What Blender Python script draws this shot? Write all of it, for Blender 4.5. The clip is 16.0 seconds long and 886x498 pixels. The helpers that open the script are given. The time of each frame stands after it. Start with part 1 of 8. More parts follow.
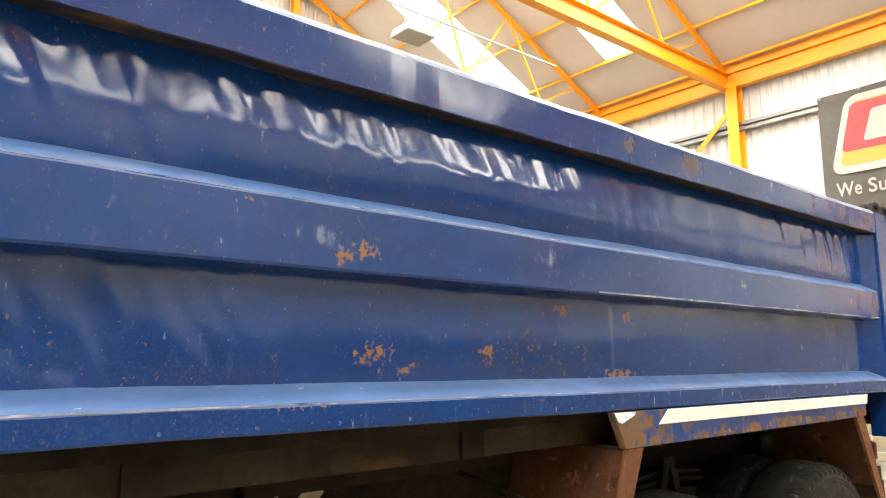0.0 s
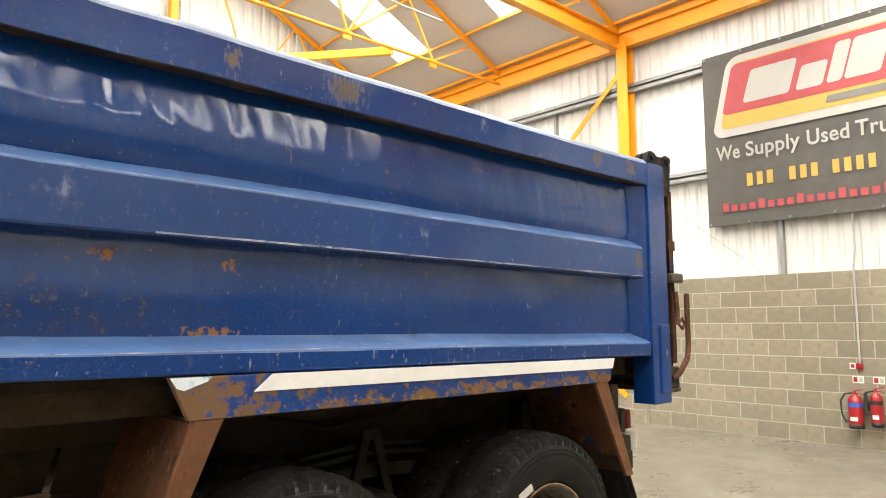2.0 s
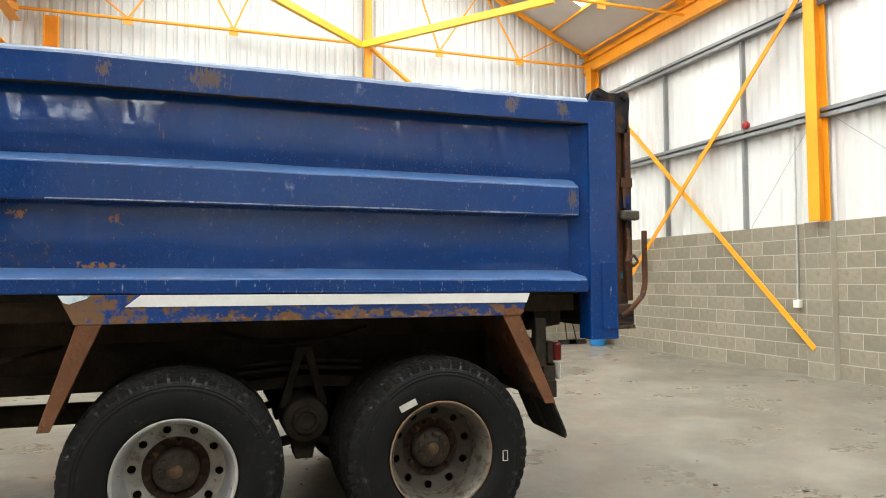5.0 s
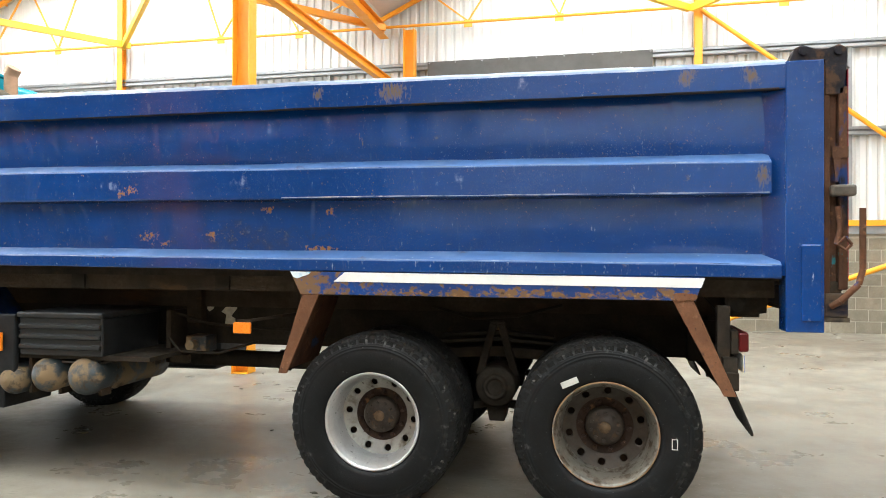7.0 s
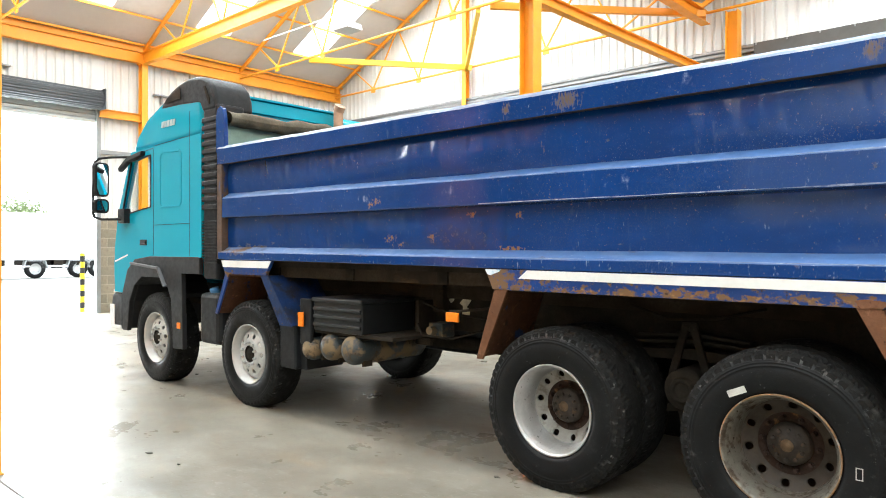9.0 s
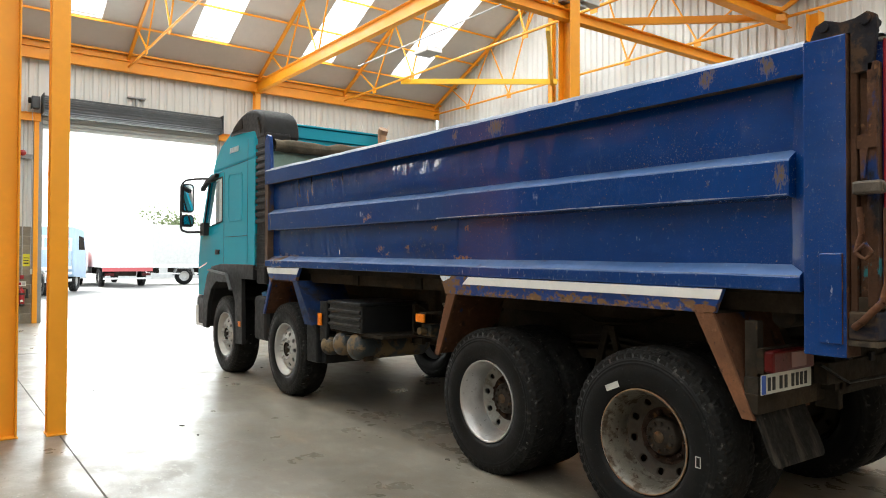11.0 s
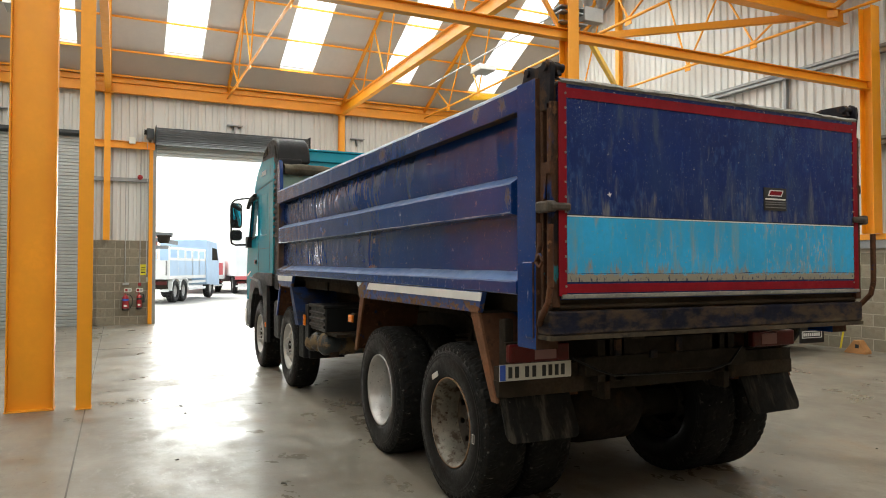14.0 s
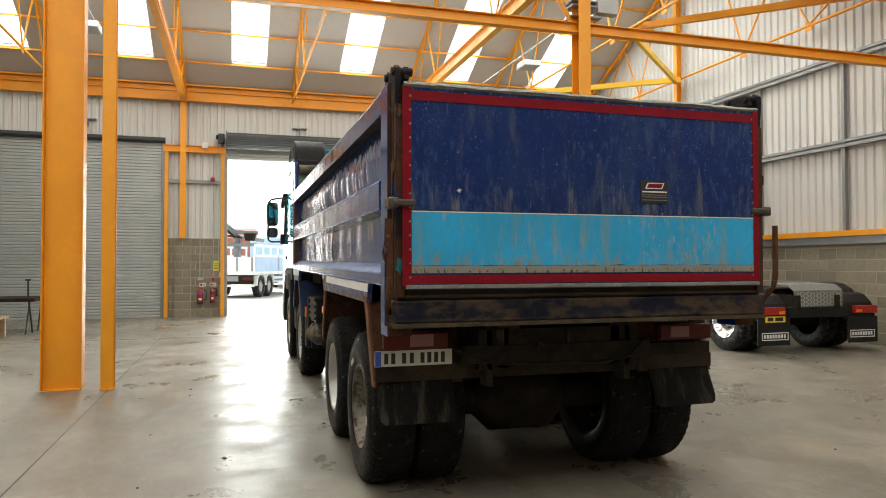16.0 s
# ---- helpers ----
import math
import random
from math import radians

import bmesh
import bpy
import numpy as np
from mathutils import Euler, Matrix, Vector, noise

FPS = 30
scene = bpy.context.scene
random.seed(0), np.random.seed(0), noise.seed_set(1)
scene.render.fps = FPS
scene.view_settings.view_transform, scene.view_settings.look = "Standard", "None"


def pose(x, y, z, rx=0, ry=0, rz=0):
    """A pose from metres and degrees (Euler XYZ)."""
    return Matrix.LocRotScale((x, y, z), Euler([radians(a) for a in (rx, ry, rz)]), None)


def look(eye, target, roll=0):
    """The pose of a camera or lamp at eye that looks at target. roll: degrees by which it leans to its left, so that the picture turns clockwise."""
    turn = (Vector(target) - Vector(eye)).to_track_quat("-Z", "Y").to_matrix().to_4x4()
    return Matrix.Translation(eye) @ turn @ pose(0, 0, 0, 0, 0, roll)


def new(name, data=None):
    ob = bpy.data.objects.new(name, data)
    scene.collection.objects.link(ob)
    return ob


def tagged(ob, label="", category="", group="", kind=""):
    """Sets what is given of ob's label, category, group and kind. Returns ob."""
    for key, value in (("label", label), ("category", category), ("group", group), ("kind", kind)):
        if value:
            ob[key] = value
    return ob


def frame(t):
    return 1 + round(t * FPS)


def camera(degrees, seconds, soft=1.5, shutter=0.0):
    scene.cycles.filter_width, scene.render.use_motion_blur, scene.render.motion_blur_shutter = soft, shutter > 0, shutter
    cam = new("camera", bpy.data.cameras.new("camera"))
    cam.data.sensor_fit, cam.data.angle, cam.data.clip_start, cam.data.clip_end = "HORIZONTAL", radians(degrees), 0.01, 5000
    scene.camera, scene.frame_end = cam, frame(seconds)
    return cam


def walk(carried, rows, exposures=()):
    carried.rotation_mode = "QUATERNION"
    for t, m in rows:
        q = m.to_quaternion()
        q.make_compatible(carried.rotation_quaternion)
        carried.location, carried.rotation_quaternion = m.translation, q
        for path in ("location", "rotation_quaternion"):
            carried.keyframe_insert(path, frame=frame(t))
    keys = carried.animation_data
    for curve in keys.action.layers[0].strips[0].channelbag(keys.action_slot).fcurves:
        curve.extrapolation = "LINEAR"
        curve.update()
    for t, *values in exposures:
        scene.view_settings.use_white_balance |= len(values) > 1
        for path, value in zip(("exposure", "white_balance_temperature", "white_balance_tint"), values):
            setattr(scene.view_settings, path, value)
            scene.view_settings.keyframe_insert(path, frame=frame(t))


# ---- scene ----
from mathutils.geometry import tessellate_polygon

cam = camera(65.1, 16.0, soft=1.0)
PATH = [
    (0.0, (0.047, 0.037, 1.654), (1.296, 1.569, 1.957), -0.2),
    (0.5, (0.371, -0.048, 1.639), (1.66, 1.455, 1.921), -0.2),
    (1.0, (0.734, -0.123, 1.632), (2.055, 1.355, 1.892), -0.0),
    (1.5, (1.08, -0.257, 1.598), (2.418, 1.212, 1.83), 0.1),
    (2.0, (1.402, -0.488, 1.597), (2.744, 0.978, 1.816), -0.2),
    (2.5, (1.601, -0.769, 1.578), (2.934, 0.708, 1.782), 0.1),
    (3.0, (1.882, -1.058, 1.569), (3.164, 0.466, 1.748), -0.0),
    (3.2, (2.017, -1.165, 1.572), (3.258, 0.395, 1.739), -0.0),
    (5.3, (3.053, -2.027, 1.497), (3.589, -0.102, 1.574), -0.3),
    (5.5, (3.165, -2.079, 1.511), (3.619, -0.132, 1.582), -0.2),
    (6.0, (3.492, -2.148, 1.5), (3.667, -0.156, 1.551), -0.1),
    (6.5, (3.798, -2.217, 1.52), (3.67, -0.222, 1.549), -0.1),
    (7.0, (4.087, -2.293, 1.554), (3.671, -0.337, 1.564), 0.1),
    (7.5, (4.366, -2.241, 1.549), (3.629, -0.381, 1.549), 0.1),
    (8.0, (4.668, -2.213, 1.555), (3.669, -0.48, 1.557), 0.1),
    (8.5, (4.982, -2.195, 1.588), (3.793, -0.586, 1.591), 0.1),
    (9.0, (5.295, -2.071, 1.572), (3.954, -0.586, 1.573), -0.0),
    (9.5, (5.642, -1.975, 1.572), (4.19, -0.6, 1.574), -0.1),
    (9.7, (5.784, -1.948, 1.576), (4.309, -0.598, 1.58), 0.1),
    (11.8, (7.243, -1.25, 1.557), (5.579, -0.142, 1.597), -0.0),
    (12.0, (7.373, -1.18, 1.571), (5.696, -0.091, 1.611), -0.0),
    (12.5, (7.665, -1.038, 1.573), (5.96, 0.005, 1.619), -0.0),
    (13.0, (7.938, -0.798, 1.564), (6.198, 0.187, 1.611), -0.0),
    (13.5, (8.179, -0.518, 1.572), (6.403, 0.401, 1.622), -0.1),
    (14.0, (8.435, -0.295, 1.569), (6.626, 0.556, 1.622), -0.0),
    (14.5, (8.583, 0.012, 1.547), (6.743, 0.795, 1.594), -0.0),
    (15.0, (8.786, 0.307, 1.55), (6.92, 1.024, 1.596), -0.1),
    (15.5, (9.028, 0.557, 1.573), (7.135, 1.204, 1.621), -0.0),
    (16.0, (9.176, 0.89, 1.545), (7.261, 1.466, 1.588), -0.1),
]
EXPOSURES = [(0.0, 2.85, 7250, 7), (1.5, 2.72, 7050, 6), (3.0, 2.22, 6600, 5), (5.5, 2.30, 6150, 3), (7.0, 2.80, 6050, 3), (7.75, 2.90, 6050, 3), (8.5, 2.83, 6050, 3), (9.0, 2.76, 6080, 3), (9.7, 2.48, 6150, 4), (12.0, 1.56, 6600, 4), (14.0, 1.50, 6700, 4), (15.5, 1.54, 6750, 4), (16.0, 1.54, 6750, 4)]
walk(cam, [(t, look(eye, target, roll)) for t, eye, target, roll in PATH], EXPOSURES)

# ---- plan of the hall, metres ----
XE, XW, XV = 11.62, -12.5, -0.4      # inner faces of the east and west walls, valley line between the two roofs
YN, YS = 12.5, -10.4                 # inner faces of the north and south walls
BLOCK_TOP = 2.31
EAVE, SLOPE = 6.75, 0.48
FRAMES_Y = [-6.95, -0.55, 6.0]
XR_E, XR_W = (XE + XV) / 2, (XW + XV) / 2
DOOR_Y0, DOOR_Y1, DOOR_TOP = 0.69, 4.88, 5.0
SHUT_Y0, SHUT_Y1, SHUT_TOP = -6.6, -1.15, 5.2
SKY_WEST = [-4.8, -1.75, 1.28, 4.35, 7.4, 10.4]
# The first is an unseen rooflight, added to light the south-east corner.
SKY_EAST = [-7.85] + SKY_WEST

# ---- daylight ----
world = bpy.data.worlds.new("sky")
scene.world = world
world.use_nodes = True
_n, _l = world.node_tree.nodes, world.node_tree.links
_sky = _n.new("ShaderNodeTexSky")
_sky.sky_type, _sky.sun_disc = "NISHITA", False
_sky.sun_elevation, _sky.sun_rotation = radians(48), radians(250)
_sky.dust_density, _sky.air_density = 2.0, 1.0
_grey = _n.new("ShaderNodeHueSaturation")      # thin overcast: the sky's own colour, washed out
_grey.inputs["Saturation"].default_value = 0.22
_l.new(_sky.outputs[0], _grey.inputs["Color"])
_l.new(_grey.outputs[0], _n["Background"].inputs[0])
_n["Background"].inputs[1].default_value = 0.15
SUN = bpy.data.lights.new("sun", "SUN")
SUN.energy, SUN.angle, SUN.color = 1.5, radians(35), (1.0, 0.97, 0.92)
_sun = new("sun", SUN)
_sun.matrix_world = look((0, 0, 30), (0 + 8, 0 + 3, 30 - 12.5))
SKY_WATTS, DOOR_WATTS = 36.5, 170.0


def area(name, m, sx, sy, watts, colour=(1, 1, 1)):
    d = bpy.data.lights.new(name, "AREA")
    d.shape, d.size, d.size_y, d.energy, d.color = "RECTANGLE", sx, sy, watts, colour
    ob = new(name, d)
    ob.matrix_world = m
    return ob


# ---- mesh building ----
class MB:
    """Collects vertices and faces of one mesh, in world metres."""

    def __init__(self):
        self.v, self.f, self.s = [], [], []

    def add(self, verts, faces, smooth=False):
        k = len(self.v)
        self.v += [tuple(p) for p in verts]
        self.f += [tuple(k + i for i in f) for f in faces]
        self.s += [smooth] * len(faces)
        return self

    def box(self, x0, x1, y0, y1, z0, z1):
        return self.add([(x, y, z) for x in (x0, x1) for y in (y0, y1) for z in (z0, z1)],
                        [(0, 1, 3, 2), (4, 6, 7, 5), (0, 4, 5, 1), (2, 3, 7, 6), (0, 2, 6, 4), (1, 5, 7, 3)])

    def prism(self, poly, axis, a0, a1):
        """poly: corners in the two other axes, in order; run from a0 to a1 along axis."""
        def at(p, a):
            return {"x": (a, p[0], p[1]), "y": (p[0], a, p[1]), "z": (p[0], p[1], a)}[axis]
        n = len(poly)
        faces = [tuple(range(n)), tuple(range(2 * n - 1, n - 1, -1))] + [(i, n + i, n + (i + 1) % n, (i + 1) % n) for i in range(n)]
        return self.add([at(p, a0) for p in poly] + [at(p, a1) for p in poly], faces)

    def beam(self, p, q, w, h, up=(0, 0, 1)):
        """A bar of width w (level) and height h from p to q."""
        p, q = Vector(p), Vector(q)
        d = (q - p).normalized()
        side = d.cross(Vector(up))
        if side.length < 1e-4:
            side = Vector((1, 0, 0))
        side.normalize()
        top = side.cross(d)
        c = [a + side * sx * w / 2 + top * sz * h / 2 for a in (p, q) for sx in (-1, 1) for sz in (-1, 1)]
        return self.add(c, [(0, 1, 3, 2), (4, 6, 7, 5), (0, 4, 5, 1), (2, 3, 7, 6), (0, 2, 6, 4), (1, 5, 7, 3)])

    def ibeam(self, p, q, w, h, t=0.014, up=(0, 0, 1)):
        """A rolled I section: two flanges and a web."""
        p, q, u = Vector(p), Vector(q), Vector(up)
        d = (q - p).normalized()
        top = d.cross(u).cross(d).normalized()
        k = (h - t) / 2
        self.beam(p + top * k, q + top * k, w, t, up)
        self.beam(p - top * k, q - top * k, w, t, up)
        return self.beam(p, q, t * 0.8, h - 2 * t, up)

    def tube(self, p, q, r, n=10, r2=None, caps=True):
        p, q = Vector(p), Vector(q)
        d = (q - p).normalized()
        a = d.orthogonal().normalized()
        b = d.cross(a)
        ring = [(math.cos(2 * math.pi * i / n), math.sin(2 * math.pi * i / n)) for i in range(n)]
        r2 = r if r2 is None else r2
        self.add([p + (a * c + b * s) * r for c, s in ring] + [q + (a * c + b * s) * r2 for c, s in ring],
                 [(i, (i + 1) % n, n + (i + 1) % n, n + i) for i in range(n)], True)
        if caps:
            self.add([p + (a * c + b * s) * r for c, s in ring], [tuple(range(n - 1, -1, -1))])
            self.add([q + (a * c + b * s) * r2 for c, s in ring], [tuple(range(n))])
        return self

    def path(self, pts, r, n=8):
        for p, q in zip(pts[:-1], pts[1:]):
            self.tube(p, q, r, n)
        return self

    def lathe(self, profile, centre=(0, 0, 0), axis="y", n=40, smooth=True):
        """profile: (along the axis, radius) pairs, turned round the axis through centre."""
        c = Vector(centre)
        vs = []
        for a, r in profile:
            for i in range(n):
                u, w = r * math.cos(2 * math.pi * i / n), r * math.sin(2 * math.pi * i / n)
                vs.append(c + Vector({"y": (u, a, w), "x": (a, u, w), "z": (u, w, a)}[axis]))
        fs = [(j * n + i, j * n + (i + 1) % n, (j + 1) * n + (i + 1) % n, (j + 1) * n + i) for j in range(len(profile) - 1) for i in range(n)]
        return self.add(vs, fs, smooth)

    def grid(self, fn, nu, nv, smooth=True):
        """fn(u, v) gives the place for u, v from 0 to 1."""
        vs = [fn(i / nu, j / nv) for j in range(nv + 1) for i in range(nu + 1)]
        w = nu + 1
        return self.add(vs, [(j * w + i, j * w + i + 1, (j + 1) * w + i + 1, (j + 1) * w + i) for j in range(nv) for i in range(nu)], smooth)

    def plate(self, outline, holes, axis, a0, a1):
        """A flat plate of any outline, with holes, from a0 to a1 along axis."""
        loops = [list(outline)] + [list(h) for h in holes]
        flat = [p for lp in loops for p in lp]

        def at(p, a):
            return {"x": (a, p[0], p[1]), "y": (p[0], a, p[1]), "z": (p[0], p[1], a)}[axis]
        tris = tessellate_polygon([[Vector((p[0], p[1], 0)) for p in lp] for lp in loops])
        n, fs, k = len(flat), [], 0
        fs += [tuple(t) for t in tris] + [tuple(n + i for i in reversed(t)) for t in tris]
        for lp in loops:
            m = len(lp)
            fs += [(k + i, k + (i + 1) % m, n + k + (i + 1) % m, n + k + i) for i in range(m)]
            k += m
        return self.add([at(p, a0) for p in flat] + [at(p, a1) for p in flat], fs)

    def mesh(self, name, base=(0, 0, 0)):
        me = bpy.data.meshes.new(name)
        b = Vector(base)
        me.from_pydata([tuple(Vector(p) - b) for p in self.v], [], self.f)
        me.polygons.foreach_set("use_smooth", self.s)
        bm = bmesh.new()
        bm.from_mesh(me)
        bmesh.ops.recalc_face_normals(bm, faces=bm.faces)
        bm.to_mesh(me)
        bm.free()
        return me


BASE = {}


def empty(name, at, label, category, group="", kind=""):
    ob = new(name)
    ob.location, ob.empty_display_size = at, 0.2
    BASE[ob] = Vector(at)
    return tagged(ob, label, category, group, kind)


def thing(name, mb, material, label, category, group="", kind="", base=(0, 0, 0), bevel=0.0):
    ob = new(name, mb.mesh(name, base))
    ob.location = base
    BASE[ob] = Vector(base)
    dress(ob, material, bevel)
    return tagged(ob, label, category, group, kind)


def dress(ob, material, bevel):
    ob.data.materials.append(material)
    if bevel:
        m = ob.modifiers.new("edges", "BEVEL")
        m.width, m.segments, m.limit_method, m.angle_limit = bevel, 2, "ANGLE", radians(40)
        m.harden_normals = False


def part(name, mb, material, parent, label="", bevel=0.0):
    ob = new(name, mb.mesh(name, BASE[parent]))
    ob.parent = parent
    BASE[ob] = BASE[parent]
    dress(ob, material, bevel)
    return tagged(ob, label)


def rounded(ob):
    """Soft moulded corners: smooth faces with weighted normals."""
    ob.modifiers[0].segments, ob.modifiers[0].angle_limit = 5, radians(60)
    for p in ob.data.polygons:
        p.use_smooth = True
    ob.modifiers.new("normals", "WEIGHTED_NORMAL").weight = 100


def placed(name, mesh, parent, m, label=""):
    """One more object on a mesh that alike parts share, at the pose m in its parent."""
    ob = new(name, mesh)
    ob.parent = parent
    ob.matrix_basis = m
    return tagged(ob, label)


# ---- materials ----
def material(name, colour, rough=0.5, metal=0.0, spots=(), bump=0.0, bump_scale=60.0, vary=0.12, vary_scale=1.5, coat=0.0, island=0.0, rough_vary=0.15, stretch=(1, 1, 1), spec=0.5, detail=8):
    """A surface with grain at two scales. spots: layers (colour, scale, threshold, softness, stretch, roughness) laid over the base by noise."""
    m = bpy.data.materials.new(name)
    m.use_nodes = True
    n, l = m.node_tree.nodes, m.node_tree.links
    b = n["Principled BSDF"]
    b.inputs["Metallic"].default_value = metal
    b.inputs["Coat Weight"].default_value = coat
    b.inputs["Coat Roughness"].default_value = 0.12
    b.inputs["Specular IOR Level"].default_value = spec
    tc = n.new("ShaderNodeTexCoord")

    def noise_at(scale, detail=6, s=(1, 1, 1), offset=0.0):
        mp = n.new("ShaderNodeMapping")
        mp.inputs["Scale"].default_value = s
        mp.inputs["Location"].default_value = (offset, offset * 0.7, offset * 1.3)
        l.new(tc.outputs["Object"], mp.inputs[0])
        t = n.new("ShaderNodeTexNoise")
        t.inputs["Scale"].default_value, t.inputs["Detail"].default_value = scale, detail
        t.inputs["Roughness"].default_value = 0.62
        l.new(mp.outputs[0], t.inputs["Vector"])
        return t.outputs["Fac"]

    def ramp(value, lo, hi, a=0.0, z=1.0):
        r = n.new("ShaderNodeMapRange")
        r.interpolation_type = "SMOOTHSTEP"
        for key, val in (("From Min", lo), ("From Max", hi), ("To Min", a), ("To Max", z)):
            r.inputs[key].default_value = val
        l.new(value, r.inputs["Value"])
        return r.outputs[0]

    def blend(fac, a, z, mode="MIX"):
        x = n.new("ShaderNodeMix")
        x.data_type, x.blend_type = "RGBA", mode
        for sock, val in ((x.inputs["Factor"], fac), (x.inputs["A"], a), (x.inputs["B"], z)):
            if hasattr(val, "links"):
                l.new(val, sock)
            else:
                sock.default_value = val
        return x.outputs["Result"]

    def scaled(k):
        return tuple(min(1.0, c * k) for c in colour) + (1,)

    big = ramp(noise_at(vary_scale, 5, stretch), 0.3, 0.7)
    fine = ramp(noise_at(vary_scale * 14, 5, stretch, 3.1), 0.3, 0.7)
    col = blend(big, scaled(1 - vary), scaled(1 + vary))
    col = blend(fine, blend(0.5, col, scaled(1 - vary)), col)
    if island:
        g = n.new("ShaderNodeNewGeometry")
        oi = n.new("ShaderNodeObjectInfo")
        add = n.new("ShaderNodeMath")
        add.operation = "ADD"
        l.new(g.outputs["Random Per Island"], add.inputs[0])
        l.new(oi.outputs["Random"], add.inputs[1])
        fr = n.new("ShaderNodeMath")
        fr.operation = "FRACT"
        l.new(add.outputs[0], fr.inputs[0])
        col = blend(fr.outputs[0], blend(1.0, col, (1 - island,) * 3 + (1,), "MULTIPLY"), col)
    rgh = ramp(noise_at(vary_scale * 5, 4, stretch, 7.7), 0.25, 0.75, max(0.03, rough - rough_vary * rough), min(1, rough + rough_vary))
    for i, (c, scale, cut, soft, st, r, *band) in enumerate(spots):
        value = noise_at(scale, detail, st, 11.3 * (i + 1))
        if len(band) == 1:             # wear that comes in patches
            more = n.new("ShaderNodeMath")
            more.operation = "MULTIPLY_ADD"
            l.new(noise_at(1.6, 3, (1, 1, 1.6), 5.5 * (i + 1)), more.inputs[0])
            more.inputs[1].default_value = band[0]
            sh = n.new("ShaderNodeMath")
            sh.operation = "SUBTRACT"
            l.new(value, sh.inputs[0])
            sh.inputs[1].default_value = 0.5 * band[0]
            l.new(sh.outputs[0], more.inputs[2])
            value = more.outputs[0]
        elif len(band) == 5:             # wear that gathers round a place: (x, z, reach in x, reach in z, strength)
            mp = n.new("ShaderNodeMapping")
            mp.inputs["Scale"].default_value = (1 / band[2], 0, 1 / band[3])
            mp.inputs["Location"].default_value = (-band[0] / band[2], 0, -band[1] / band[3])
            l.new(tc.outputs["Object"], mp.inputs[0])
            ln = n.new("ShaderNodeVectorMath")
            ln.operation = "LENGTH"
            l.new(mp.outputs[0], ln.inputs[0])
            more = n.new("ShaderNodeMath")
            more.operation = "ADD"
            l.new(value, more.inputs[0])
            l.new(ramp(ln.outputs["Value"], 0.0, 1.0, band[4], 0.0), more.inputs[1])
            value = more.outputs[0]
        elif band:                     # wear that gathers round a height: (height, reach, strength)
            sep = n.new("ShaderNodeSeparateXYZ")
            l.new(tc.outputs["Object"], sep.inputs[0])
            d = n.new("ShaderNodeMath")
            d.operation = "SUBTRACT"
            l.new(sep.outputs["Z"], d.inputs[0])
            d.inputs[1].default_value = band[0]
            ab = n.new("ShaderNodeMath")
            ab.operation = "ABSOLUTE"
            l.new(d.outputs[0], ab.inputs[0])
            more = n.new("ShaderNodeMath")
            more.operation = "ADD"
            l.new(value, more.inputs[0])
            l.new(ramp(ab.outputs[0], 0.0, band[1], band[2], 0.0), more.inputs[1])
            value = more.outputs[0]
        fac = ramp(value, cut, cut + soft)
        col = blend(fac, col, tuple(c) + (1,))
        mixr = n.new("ShaderNodeMix")
        l.new(fac, mixr.inputs["Factor"])
        l.new(rgh, mixr.inputs["A"])
        mixr.inputs["B"].default_value = r
        rgh = mixr.outputs["Result"]
    l.new(col, b.inputs["Base Color"])
    l.new(rgh, b.inputs["Roughness"])
    if bump:
        bp = n.new("ShaderNodeBump")
        bp.inputs["Strength"].default_value, bp.inputs["Distance"].default_value = bump, 0.01
        l.new(noise_at(bump_scale, min(6, detail), stretch, 1.7), bp.inputs["Height"])
        l.new(bp.outputs[0], b.inputs["Normal"])
    return m


def glass(name, colour=(0.9, 0.95, 0.95)):
    m = bpy.data.materials.new(name)
    m.use_nodes = True
    b = m.node_tree.nodes["Principled BSDF"]
    b.inputs["Base Color"].default_value = (*colour, 1)
    b.inputs["Roughness"].default_value = 0.02
    b.inputs["Transmission Weight"].default_value = 1.0
    b.inputs["IOR"].default_value = 1.05
    return m


ORANGE_RUST = (0.30, 0.11, 0.025)
DARK_RUST = (0.075, 0.032, 0.018)
M_FLOOR = material("concrete_floor", (0.172, 0.153, 0.121), 0.28, vary=0.12, vary_scale=0.35, bump=0.22, bump_scale=9, spec=0.5, rough_vary=0.34, detail=4,
                   spots=[((0.120, 0.103, 0.079), 0.4, 0.45, 0.35, (1, 1, 1), 0.3), ((0.245, 0.222, 0.178), 1.3, 0.46, 0.3, (1, 1, 1), 0.42), ((0.25, 0.165, 0.09), 0.7, 0.58, 0.25, (0.5, 1, 1), 0.4), ((0.145, 0.127, 0.100), 3.2, 0.50, 0.25, (0.6, 1, 1), 0.32), ((0.25, 0.23, 0.19), 11.0, 0.52, 0.25, (0.6, 1.2, 1), 0.45), ((0.108, 0.091, 0.067), 0.9, 0.54, 0.30, (0.4, 1, 1), 0.36), ((0.12, 0.104, 0.080), 36.0, 0.58, 0.18, (0.5, 1.5, 1), 0.48), ((0.31, 0.29, 0.245), 55.0, 0.63, 0.07, (1.6, 0.7, 1), 0.5)])
M_BLOCK = material("concrete_block", (0.275, 0.238, 0.172), 0.9, vary=0.16, vary_scale=4, bump=0.6, bump_scale=140, island=0.26, spots=[((0.20, 0.165, 0.115), 9.0, 0.52, 0.25, (1, 1, 1), 0.9), ((0.36, 0.325, 0.25), 45.0, 0.60, 0.14, (1, 1, 1), 0.9)])
M_MORTAR = material("mortar", (0.40, 0.36, 0.285), 0.95, vary=0.1, bump=0.4, bump_scale=90)
M_CLAD = material("white_cladding", (0.60, 0.594, 0.565), 0.45, vary=0.05, vary_scale=0.6, stretch=(1, 1, 0.25))
